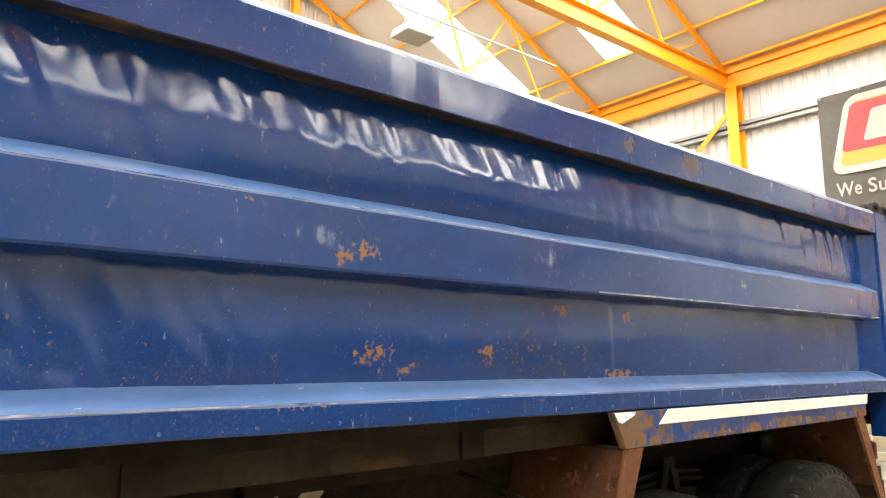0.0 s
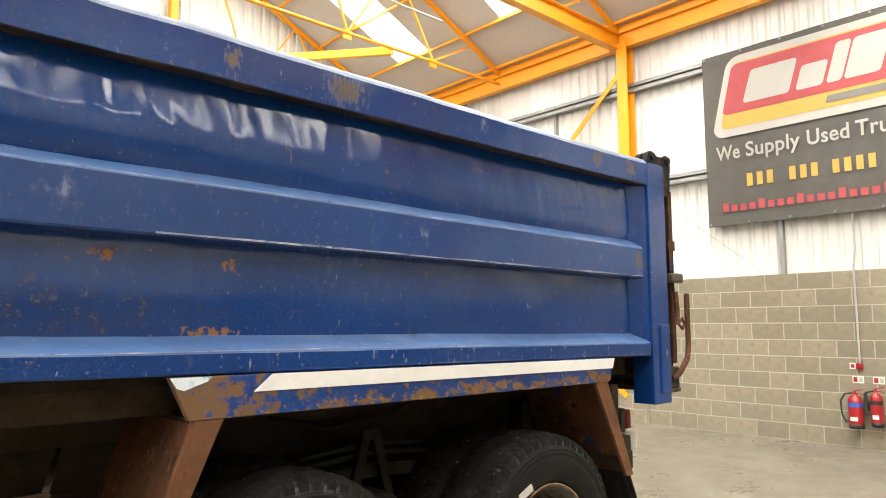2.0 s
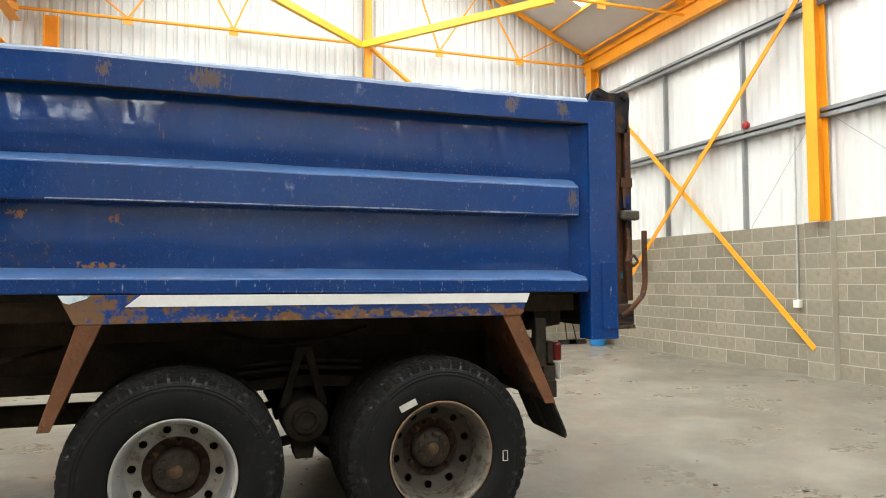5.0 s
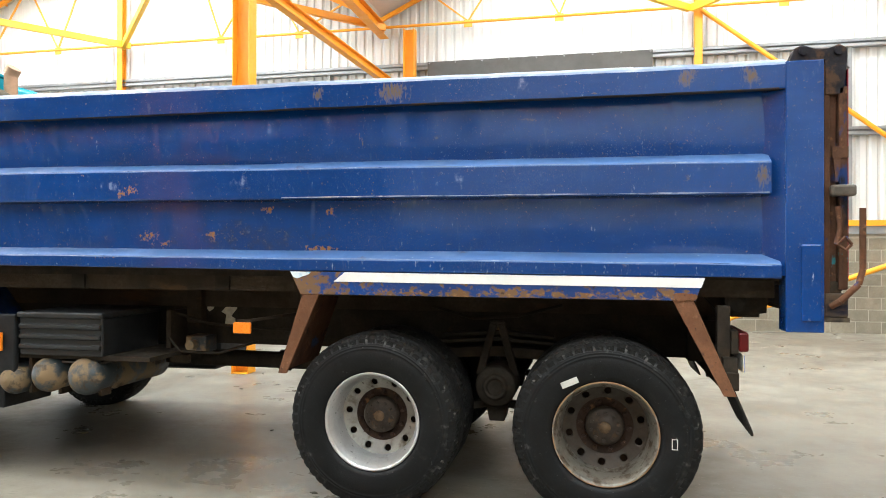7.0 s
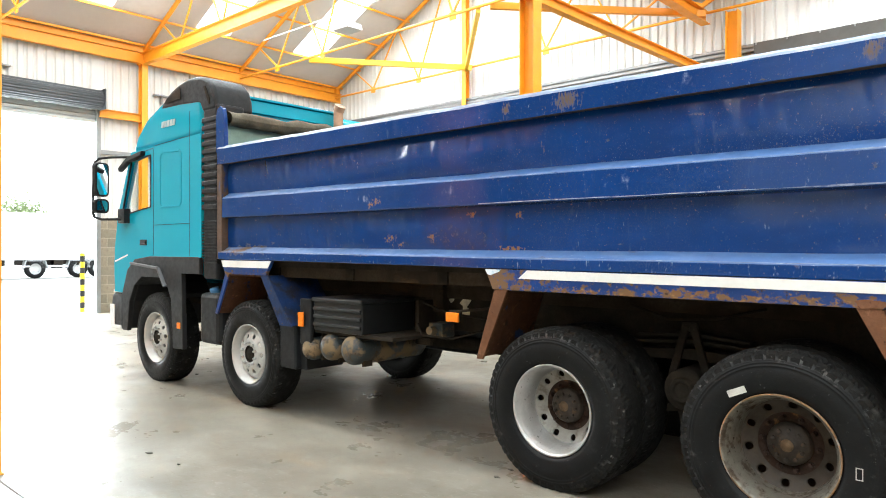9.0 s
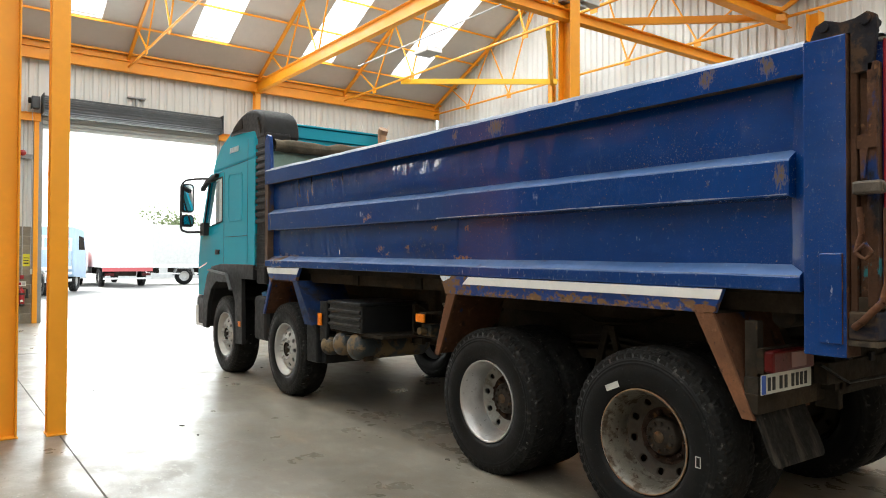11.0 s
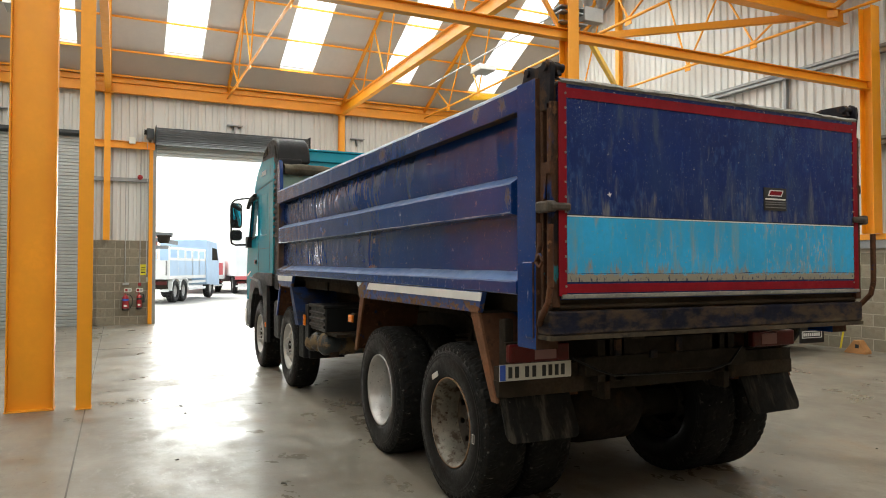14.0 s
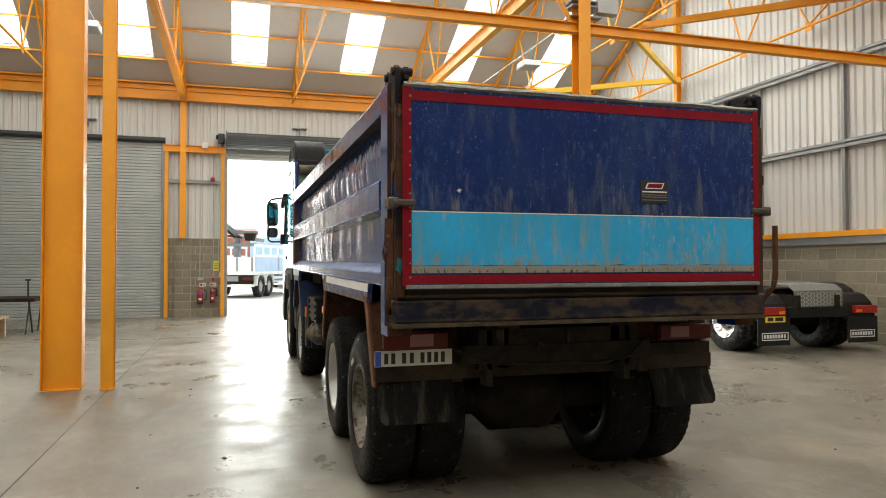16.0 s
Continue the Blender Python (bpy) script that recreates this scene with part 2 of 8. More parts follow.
M_ROOF = material("roof_liner", (0.52, 0.505, 0.48), 0.7, vary=0.06, vary_scale=0.5)
M_GIRT = material("galvanised_steel", (0.27, 0.275, 0.275), 0.45, 0.5, vary=0.12, vary_scale=3)
M_STEEL = material("orange_steel_paint", (0.80, 0.318, 0.011), 0.42, vary=0.08, vary_scale=1.2, spots=[((0.45, 0.16, 0.03), 5.0, 0.72, 0.08, (1, 1, 1), 0.6)])
M_SHUT = material("grey_shutter_steel", (0.42, 0.44, 0.43), 0.4, 0.4, vary=0.08)
M_SHUTBOX = material("dark_shutter_hood", (0.055, 0.060, 0.064), 0.45, 0.3, vary=0.15)
BLUE = (0.0024, 0.0365, 0.172)
M_BLUE = material("blue_tipper_paint", BLUE, 0.095, vary=0.16, vary_scale=0.9, bump=0.02, bump_scale=38, rough_vary=0.08, spec=0.5,
                  spots=[((0.008, 0.048, 0.200), 3.5, 0.50, 0.3, (0.8, 1, 2.0), 0.11), ((0.008, 0.030, 0.120), 1.7, 0.56, 0.22, (0.6, 1, 1.4), 0.13), ((0.040, 0.078, 0.19), 13.0, 0.63, 0.18, (1.6, 1, 0.45), 0.28, 0.5), ((0.05, 0.09, 0.21), 60.0, 0.72, 0.18, (2.0, 1, 0.45), 0.45, 0.5), ((0.16, 0.20, 0.30), 120.0, 0.71, 0.06, (1.2, 1, 0.7), 0.6, 0.4),
                         ((0.20, 0.095, 0.028), 13.0, 0.755, 0.05, (1, 1, 0.8), 0.85), ((0.09, 0.055, 0.028), 60.0, 0.715, 0.06, (1, 1, 0.8), 0.85, 0.5), ((0.12, 0.07, 0.03), 80.0, 0.71, 0.05, (1, 1, 1), 0.85, 2.36, 0.5, 0.03),
                         ((0.026, 0.027, 0.040), 14.0, 0.62, 0.42, (1, 1, 1.2), 0.4, 1.0, 1.65, 0.95, 0.20, 0.27), ((0.12, 0.066, 0.028), 48.0, 0.76, 0.08, (1, 1, 1), 0.85, 0.9, 1.65, 1.05, 0.2, 0.16), ((0.075, 0.046, 0.024), 16.0, 0.62, 0.22, (0.7, 1, 1.2), 0.7, -1.75, 1.57, 0.85, 0.11, 0.30), ((0.05, 0.031, 0.02), 8.0, 0.68, 0.12, (1, 1, 1), 0.6, -0.5, 1.60, 1.0, 0.09, 0.10),
                         ((0.14, 0.08, 0.035), 20.0, 0.70, 0.08, (2.5, 1, 0.4), 0.8, 1.75, 2.3, 0.28, 0.3, 0.10), ((0.020, 0.050, 0.160), 150.0, 0.53, 0.2, (1, 1, 0.8), 0.2, 0.4), ((0.055, 0.036, 0.024), 40.0, 0.66, 0.14, (0.6, 1, 1.4), 0.7, 2.47, 0.05, 0.08),
                         ((0.055, 0.085, 0.19), 90.0, 0.64, 0.14, (1, 1, 0.8), 0.5, 3.4, 2.12, 1.4, 0.22, 0.08), ((0.08, 0.055, 0.035), 120.0, 0.68, 0.08, (1, 1, 0.8), 0.8, 3.4, 2.15, 1.3, 0.2, 0.07), ((0.15, 0.19, 0.28), 34.0, 0.66, 0.10, (1.4, 1, 0.4), 0.5, 3.0, 1.5, 2.4, 0.12, 0.07)]
                        + [((0.105, 0.072, 0.040), 60.0, 0.64, 0.30, (1.6, 1, 0.5), 0.8, x - 1.0, z, 1.15 * rx, 1.15 * rz, 0.36) for x, z, rx, rz in ((2.92, 2.525, 0.17, 0.11), (4.60, 2.515, 0.08, 0.09), (4.93, 2.515, 0.08, 0.09), (2.44, 2.525, 0.06, 0.09), (5.0, 1.97, 0.06, 0.12))]
                        + [((0.25, 0.115, 0.030), 46.0, 0.67, 0.13, (1, 1, 0.8), 0.85, x - 1.0, z, 1.5 * rx, 1.5 * rz, 0.25) for x, z, rx, rz in ((2.43, 1.575, 0.2, 0.03), (2.06, 1.825, 0.06, 0.035), (2.50, 1.81, 0.05, 0.04), (1.68, 1.665, 0.06, 0.045), (1.22, 1.66, 0.10, 0.05), (1.34, 1.61, 0.07, 0.03), (0.95, 1.53, 0.12, 0.03), (-0.95, 1.56, 0.4, 0.04), (1.13, 1.955, 0.09, 0.04), (1.06, 1.93, 0.05, 0.03))]
                        + [((0.15, 0.20, 0.33), 22.0, 0.62, 0.36, (1.2, 1, 0.7), 0.5, x - 1.0, z, rx, rz, 0.24) for x, z, rx, rz in ((3.33, 1.985, 0.07, 0.10), (1.93, 1.985, 0.13, 0.10), (1.0, 1.98, 0.16, 0.08), (3.7, 2.53, 0.05, 0.10))])
# Dust, plus roof light on the upward chamfers painted in as paler blue.
M_LEDGE = material("dusty_lit_blue_ledge", (0.055, 0.125, 0.30), 0.34, vary=0.15, vary_scale=2, spec=0.5, spots=[((0.10, 0.17, 0.34), 8.0, 0.48, 0.25, (0.4, 1, 1), 0.4), ((0.36, 0.40, 0.47), 40.0, 0.66, 0.06, (0.4, 1, 1), 0.6), ((0.17, 0.10, 0.045), 15.0, 0.71, 0.05, (0.7, 1, 1), 0.85), ((0.13, 0.075, 0.035), 9.0, 0.62, 0.2, (0.6, 1, 1), 0.85, -2.0, 1.57, 0.9, 0.12, 0.24)])
# Rooflight mirrored along the top rail's edge is painted here as pale colour.
M_TOPFACE = material("rooflit_rail_top", (0.16, 0.21, 0.31), 0.35, vary=0.2, vary_scale=3, spots=[((0.36, 0.39, 0.43), 9.0, 0.50, 0.2, (0.5, 1, 1), 0.45), ((0.05, 0.10, 0.26), 7.0, 0.62, 0.1, (0.6, 1, 1), 0.35)])
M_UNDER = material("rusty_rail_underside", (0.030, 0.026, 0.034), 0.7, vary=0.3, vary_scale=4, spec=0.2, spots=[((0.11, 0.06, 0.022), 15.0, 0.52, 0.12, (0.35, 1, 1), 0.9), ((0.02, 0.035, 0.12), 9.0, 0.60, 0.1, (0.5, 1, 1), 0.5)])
M_RUSTBLUE = material("rusted_blue_steel", (0.004, 0.036, 0.17), 0.35, vary=0.25, vary_scale=2, spec=0.4,
                      spots=[((0.10, 0.14, 0.25), 30.0, 0.63, 0.10, (2.0, 1, 0.5), 0.45), ((0.16, 0.088, 0.038), 14.0, 0.60, 0.08, (0.7, 1, 1.2), 0.9, 1.31, 0.09, 0.12), ((0.25, 0.135, 0.05), 40.0, 0.64, 0.10, (0.7, 1, 1), 0.9, 1.30, 0.08, 0.12), ((0.15, 0.085, 0.042), 16.0, 0.60, 0.12, (1, 1, 1), 0.9, 1.36, 1.36, 0.42, 0.25, 0.27), ((0.05, 0.028, 0.018), 18.0, 0.62, 0.08, (1, 1, 1), 0.9)])
M_RUST = material("rusty_steel_plate", (0.095, 0.042, 0.022), 0.85, vary=0.35, vary_scale=4, bump=0.3, bump_scale=50, spec=0.2, spots=[((0.010, 0.028, 0.10), 7.0, 0.60, 0.08, (1, 1, 1), 0.5), ((0.19, 0.09, 0.045), 16.0, 0.58, 0.12, (1, 1, 1), 0.9), ((0.035, 0.02, 0.014), 9.0, 0.58, 0.1, (1, 1, 1), 0.9)])
M_CHASSIS = material("grimy_black_chassis", (0.029, 0.0235, 0.018), 0.8, spec=0.08, vary=0.4, vary_scale=4, bump=0.3, bump_scale=40, spots=[((0.052, 0.035, 0.020), 5.0, 0.55, 0.2, (1, 1, 1), 0.9)])
M_TYRE = material("tyre_rubber", (0.0086, 0.0087, 0.0090), 0.42, spec=0.15, vary=0.25, vary_scale=5, bump=0.15, bump_scale=60, spots=[((0.030, 0.029, 0.027), 7.0, 0.60, 0.2, (1, 1, 1), 0.7), ((0.085, 0.083, 0.078), 12.0, 0.46, 0.22, (1, 1, 1), 0.9, 0.0, 0.0, 0.54, 0.54, -1.3), ((0.10, 0.10, 0.095), 55.0, 0.66, 0.08, (1, 1, 1), 0.8)])
M_RIM = material("silver_wheel_paint", (0.42, 0.415, 0.40), 0.3, 0.5, vary=0.15, vary_scale=6, spots=[((0.15, 0.13, 0.11), 9.0, 0.56, 0.25, (1, 1, 1), 0.6), ((0.10, 0.05, 0.025), 22.0, 0.70, 0.06, (1, 1, 1), 0.8)])
M_RIMRUST = material("rusty_silver_wheel", (0.034, 0.024, 0.015), 0.6, 0.1, vary=0.25, vary_scale=6, spots=[((0.055, 0.034, 0.018), 9.0, 0.50, 0.2, (1, 1, 1), 0.8), ((0.014, 0.009, 0.006), 24.0, 0.63, 0.10, (1, 1, 1), 0.9)])
M_RIMLIP = material("rusty_wheel_lip", (0.24, 0.135, 0.065), 0.7, vary=0.3, vary_scale=9, spots=[((0.24, 0.22, 0.19), 12.0, 0.52, 0.12, (1, 1, 1), 0.5)])
M_DIRTYBLUE = material("dirty_blue_mudguard", (0.006, 0.024, 0.090), 0.55, vary=0.4, vary_scale=3, spec=0.25, spots=[((0.020, 0.017, 0.017), 5.0, 0.44, 0.2, (1, 1, 1), 0.8), ((0.10, 0.055, 0.026), 20.0, 0.60, 0.08, (1, 1, 1), 0.9), ((0.12, 0.14, 0.18), 45.0, 0.66, 0.06, (1, 1, 1), 0.6)])
M_HUB = material("rusty_hub", (0.035, 0.02, 0.014), 0.8, spec=0.2, vary=0.4, vary_scale=9, spots=[((0.16, 0.08, 0.035), 12.0, 0.6, 0.1, (1, 1, 1), 0.9)])
M_CAB = material("teal_cab_paint", (0.018, 0.345, 0.475), 0.085, vary=0.03, vary_scale=0.6, rough_vary=0.02)
M_PLASTIC = material("black_plastic", (0.0115, 0.012, 0.013), 0.5, spec=0.25, vary=0.2, vary_scale=4, bump=0.1, bump_scale=120)
M_GREYPLASTIC = material("grey_plastic", (0.0125, 0.0130, 0.0135), 0.38, spec=0.4, vary=0.15, vary_scale=3)
M_ARCH = material("grey_moulded_plastic", (0.0135, 0.014, 0.015), 0.5, spec=0.35, vary=0.15, vary_scale=3)
M_GLASS = glass("window_glass")
M_MIRROR = material("mirror_glass", (0.55, 0.58, 0.6), 0.03, 1.0, vary=0.02, rough_vary=0.0)
M_AMBER = material("amber_lens", (0.85, 0.22, 0.01), 0.25, vary=0.1, vary_scale=20)
M_REDLENS = material("red_lens", (0.075, 0.003, 0.003), 0.3, spec=0.3, vary=0.15, vary_scale=15)
M_WHITE = material("white_paint", (0.72, 0.72, 0.70), 0.5, vary=0.08, vary_scale=4)

# ---- hall: floor, ground, walls, roof ----
def roof_z(x):
    d = min(abs(x - XE), abs(x - XV)) if x > XV else min(abs(x - XV), abs(x - XW))
    return EAVE + SLOPE * d


tagged(thing("ground", MB().box(-400, 400, -400, 400, -0.6, -0.02), material("yard_concrete", (0.42, 0.41, 0.39), 0.8, vary=0.15, vary_scale=0.1, bump=0.1), "pale concrete yard outside the hall", "ground", kind="structure"))
FLOOR = thing("floor", MB().box(XW - 0.25, XE + 0.25, YS - 0.25, YN + 0.25, -0.25, 0.0), M_FLOOR, "smooth worn power-floated concrete hall floor", "floor", kind="structure")
for k, (p, q) in enumerate([((-12.4, -0.58), (11.5, -0.60)), ((-6.4, -10.3), (-6.4, 12.4))]):
    part("floor_joint", MB().beam((*p, 0.0005), (*q, 0.0005), 0.012, 0.003), material("joint_dirt", (0.09, 0.08, 0.07), 0.9) if k == 0 else bpy.data.materials["joint_dirt"], FLOOR)


def cladding(name, run, at, a0, a1, z0, z1, out, label):
    """Ribbed sheeting along x ('x') or y ('y'), with its inner face at `at`; z1 may be a function of the place along the run."""
    pitch, depth, mb = 0.2, 0.032, MB()
    marks, a = [a0], math.ceil(a0 / pitch) * pitch
    prof = [(a0, 0.0)]
    while a < a1:
        for da, d in ((0.0, 0.0), (0.10, 0.0), (0.13, depth), (0.17, depth)):
            if a0 < a + da < a1:
                prof.append((a + da, d))
        a += pitch
    prof.append((a1, 0.0))
    if callable(z1):
        for c in (XR_E, XR_W, XV):
            if a0 < c < a1:
                prof.append((c, 0.0))
        prof.sort()
    top = z1 if callable(z1) else (lambda _: z1)

    def put(a, d, z):
        return (a, at + out * d, z) if run == "x" else (at + out * d, a, z)
    n = len(prof)
    vs = [put(a, d, z0) for a, d in prof] + [put(a, d, top(a)) for a, d in prof] + [put(a, 0.09, z0) for a, _ in prof] + [put(a, 0.09, top(a)) for a, _ in prof]
    fs = []
    for i in range(n - 1):
        fs += [(i, i + 1, n + i + 1, n + i), (2 * n + i, 3 * n + i, 3 * n + i + 1, 2 * n + i + 1), (i, 2 * n + i, 2 * n + i + 1, i + 1), (n + i, n + i + 1, 3 * n + i + 1, 3 * n + i)]
    fs += [(0, n, 3 * n, 2 * n), (n - 1, 3 * n - 1, 4 * n - 1, 2 * n - 1)]
    mb.add(vs, fs)
    return thing(name, mb, M_CLAD, label, "wall", kind="structure")


E_IN = XE + 0.06
cladding("wall_east_upper", "y", XE + 0.05, YS, YN, BLOCK_TOP, EAVE + 0.1, 1, "white ribbed metal cladding above a block wall")
NORTH_TOP = 1.93                     # block work of the gable wall stops lower
cladding("wall_north_upper", "x", YN + 0.05, XW, XE, NORTH_TOP, lambda a: roof_z(a) + 0.05, 1, "white ribbed metal gable cladding above a block wall")
# South gable, unseen: white half added to brighten, grey half to darken reflections.
thing("wall_south_upper", MB().plate([(XV, BLOCK_TOP), (XE, BLOCK_TOP), (XE, EAVE), (XR_E, roof_z(XR_E)), (XV, EAVE)], [], "y", YS - 0.3, YS - 0.05), M_CLAD, "unseen gable wall half, white to brighten lorry reflections", "wall", kind="structure")
thing("wall_south_upper", MB().plate([(XW, BLOCK_TOP), (XV, BLOCK_TOP), (XV, EAVE), (XR_W, roof_z(XR_W)), (XW, EAVE)], [], "y", YS - 0.3, YS - 0.05), M_BLOCK, "unseen gable wall half, grey to darken lorry reflections", "wall", kind="structure")
for nm, a0, a1, z0 in (("wall_west_end", YS, SHUT_Y0, BLOCK_TOP), ("wall_west_over_shutter", SHUT_Y0, SHUT_Y1, SHUT_TOP), ("wall_west_pier", SHUT_Y1, DOOR_Y0, BLOCK_TOP),
                       ("wall_west_over_door", DOOR_Y0, DOOR_Y1, DOOR_TOP), ("wall_west_north_end", DOOR_Y1, YN, BLOCK_TOP)):
    cladding(nm, "y", XW - 0.05, a0, a1, z0, EAVE + 0.1, -1, "off-white ribbed metal cladding")

# roof slopes with rooflight openings
SLOPES = [("roof_east_outer", XE, XR_E), ("roof_east_inner", XV, XR_E), ("roof_west_inner", XV, XR_W), ("roof_west_outer", XW, XR_W)]
SKY_W = 0.96
for nm, xe, xr in SLOPES:
    s = 1 if xr > xe else -1
    x_lo, x_hi, t = xe + s * 1.1, xr - s * 0.7, 0.08

    def rp(x, up=0.0):
        return EAVE + SLOPE * abs(x - xe) + up
    mb, sky_y = MB(), SKY_EAST if xr == XR_E else SKY_WEST

    def slab(xa, xb, ya, yb):
        mb.prism([(xa, rp(xa)), (xb, rp(xb)), (xb, rp(xb, t)), (xa, rp(xa, t))], "y", ya, yb)
    slab(xe - s * 0.0, x_lo, YS - 0.2, YN + 0.2)
    slab(x_hi, xr, YS - 0.2, YN + 0.2)
    y = YS - 0.2
    for yc in sky_y:
        slab(x_lo, x_hi, y, yc - SKY_W / 2)
        y = yc + SKY_W / 2
    slab(x_lo, x_hi, y, YN + 0.2)
    thing(nm, mb, M_ROOF, "off-white lined roof slope with long rooflights", "ceiling", kind="structure")
    length = math.hypot(x_hi - x_lo, SLOPE * (x_hi - x_lo))
    xm = (x_lo + x_hi) / 2
    for yc in sky_y:
        m = Matrix.Translation((xm, yc, rp(xm, 0.05))) @ Matrix.Rotation(math.atan(SLOPE) * -s, 4, "Y")
        area("rooflight_daylight", m, length, SKY_W, SKY_WATTS, (0.97, 0.99, 1.0))

area("doorway_daylight", pose(XW - 0.3, (DOOR_Y0 + DOOR_Y1) / 2, DOOR_TOP / 2, 0, -90, 0), DOOR_TOP, DOOR_Y1 - DOOR_Y0, DOOR_WATTS, (0.98, 0.99, 1.0))

# ---- steel frame ----
def steel(name, mb, label, category="beam"):
    return thing(name, mb, M_STEEL, label, category, kind="structure", bevel=0.004)


ZB = 6.47          # centre line of the level main beams
for y in FRAMES_Y:
    steel("main_beam", MB().ibeam((XW + 0.1, y, ZB - 0.02), (XV, y, ZB - 0.02), 0.15, 0.3), "orange painted steel main beam under the roof")
    steel("main_beam", MB().ibeam((XV, y, ZB - 0.02), (XE - 0.1, y, ZB - 0.02), 0.15, 0.3), "orange painted steel main beam under the roof")
steel("eave_beam", MB().ibeam((XW + 0.13, YS, 6.47), (XW + 0.13, YN, 6.47), 0.14, 0.29), "orange painted steel eaves beam")
steel("eave_beam", MB().ibeam((XE - 0.12, YS, 6.47), (XE - 0.12, YN, 6.47), 0.14, 0.29), "orange painted steel eaves beam")
for x, s in ((XW, 1), (XE, -1)):
    steel("eave_purlin", MB().beam((x + s * 0.08, YS, 6.70), (x + s * 0.08, YN, 6.70), 0.05, 0.16).beam((x + s * 0.22, YS, 6.79), (x + s * 0.22, YN, 6.79), 0.05, 0.05), "orange painted steel eaves rail")
steel("valley_beam", MB().ibeam((-0.3, 5.95, 5.13), (0.22, YN - 0.25, 4.93), 0.13, 0.16), "orange painted steel tie beam from column to gable wall")
steel("valley_beam", MB().ibeam((XV, YS, 5.13), (-0.3, 5.95, 5.13), 0.13, 0.16), "orange painted steel tie beam between columns")
steel("valley_girder", MB().ibeam((XV, YS, 6.42), (XV, YN, 6.42), 0.2, 0.25), "orange painted steel valley girder")
for y in FRAMES_Y + [12.2]:
    steel("wall_column", MB().ibeam((XE - 0.14, y - 0.12, 0.0 if y > 12 else BLOCK_TOP), (XE - 0.14, y - 0.12, 6.4), 0.2, 0.22, up=(1, 0, 0)), "orange painted steel wall column", "column")
    if y < 12:
        steel("wall_column", MB().ibeam((XW + 0.13, y, BLOCK_TOP), (XW + 0.13, y, 6.4), 0.16, 0.2, up=(1, 0, 0)), "orange painted steel wall column", "column")
steel("wall_column", MB().ibeam((0.24, YN - 0.2, 2.19), (0.24, YN - 0.2, 6.4), 0.24, 0.24, up=(1, 0, 0)), "orange painted steel wall column", "column")
steel("hall_column", MB().ibeam((-0.3, 5.95, 0.0), (-0.3, 5.95, 6.4), 0.2, 0.24, up=(1, 0, 0)), "orange painted steel column in the hall", "column")
steel("hall_column", MB().ibeam((-0.42, -1.135, 0.0), (-0.42, -1.135, 6.4), 0.2, 0.46, up=(0, 1, 0)), "wide orange painted steel column in the hall", "column")
steel("hall_column", MB().ibeam((-0.33, -0.61, 0.0), (-0.33, -0.61, 6.4), 0.15, 0.15, up=(1, 0, 0)), "slender orange painted steel column in the hall", "column")
for x in (6.2, -6.95):
    steel("gable_post", MB().ibeam((x, YN - 0.1, 2.19), (x, YN - 0.1, roof_z(x) - 0.1), 0.15, 0.15, up=(0, 1, 0)), "orange painted steel gable post", "column")

# light roof trusses and purlins
PURLIN_D = [1.1, 2.2, 3.3, 4.4, 5.5]
TRUSS_Y = [-6.95, -3.75, -0.5, 2.58, 6.05, 8.83, 12.3]
for y in TRUSS_Y:
    for xa, xb in ((XW, XV), (XV, XE)):
        xm = (xa + xb) / 2
        mb = MB()
        for x0 in (xa, xb):
            mb.beam((x0, y, EAVE - 0.1), (xm, y, roof_z(xm) - 0.1), 0.07, 0.09)
        steel("roof_truss_rafter", mb, "thin orange steel truss rafter pair", "truss")
        mb = MB().tube((xa + 0.1, y, 6.48), (xb - 0.1, y, 6.48), 0.03)
        L = xb - xa
        for f in (0.16, 0.32, 0.68, 0.84):
            x = xa + f * L
            for dx in (-0.07, 0.085):
                x2 = x + dx * L
                mb.beam((x, y, 6.5), (x2, y, roof_z(x2) - 0.12), 0.035, 0.035)
            mb.box(x - 0.09, x + 0.09, y - 0.008, y + 0.008, 6.37, 6.53)
        steel("roof_truss_web", mb, "thin orange steel truss bottom chord and webs", "truss")
for nm, xe, xr in SLOPES:
    s = 1 if xr > xe else -1
    for d in PURLIN_D:
        x = xe + s * d
        steel("roof_purlin", MB().beam((x, YS, EAVE + SLOPE * d - 0.05), (x, YN, EAVE + SLOPE * d - 0.05), 0.035, 0.05), "thin orange steel roof purlin", "purlin")

# grey wall rails and posts
def channel(run, at, out, a0, a1, z, d=0.13, h=0.15):
    """A cold-rolled lipped channel on a wall: flanges, web and lips. out: the way into the hall."""
    mb = MB()
    for c0, c1, z0, z1 in ((0.0, d, h / 2 - 0.012, h / 2), (0.0, d, -h / 2, -h / 2 + 0.012), (0.0, 0.012, -h / 2 + 0.012, h / 2 - 0.012), (d - 0.01, d, h / 2 - 0.058, h / 2 - 0.012), (d - 0.01, d, -h / 2 + 0.012, -h / 2 + 0.062)):
        lo, hi = sorted((at + out * c0, at + out * c1))
        mb.box(*((lo, hi, a0, a1) if run == "y" else (a0, a1, lo, hi)), z + z0, z + z1)
    return mb


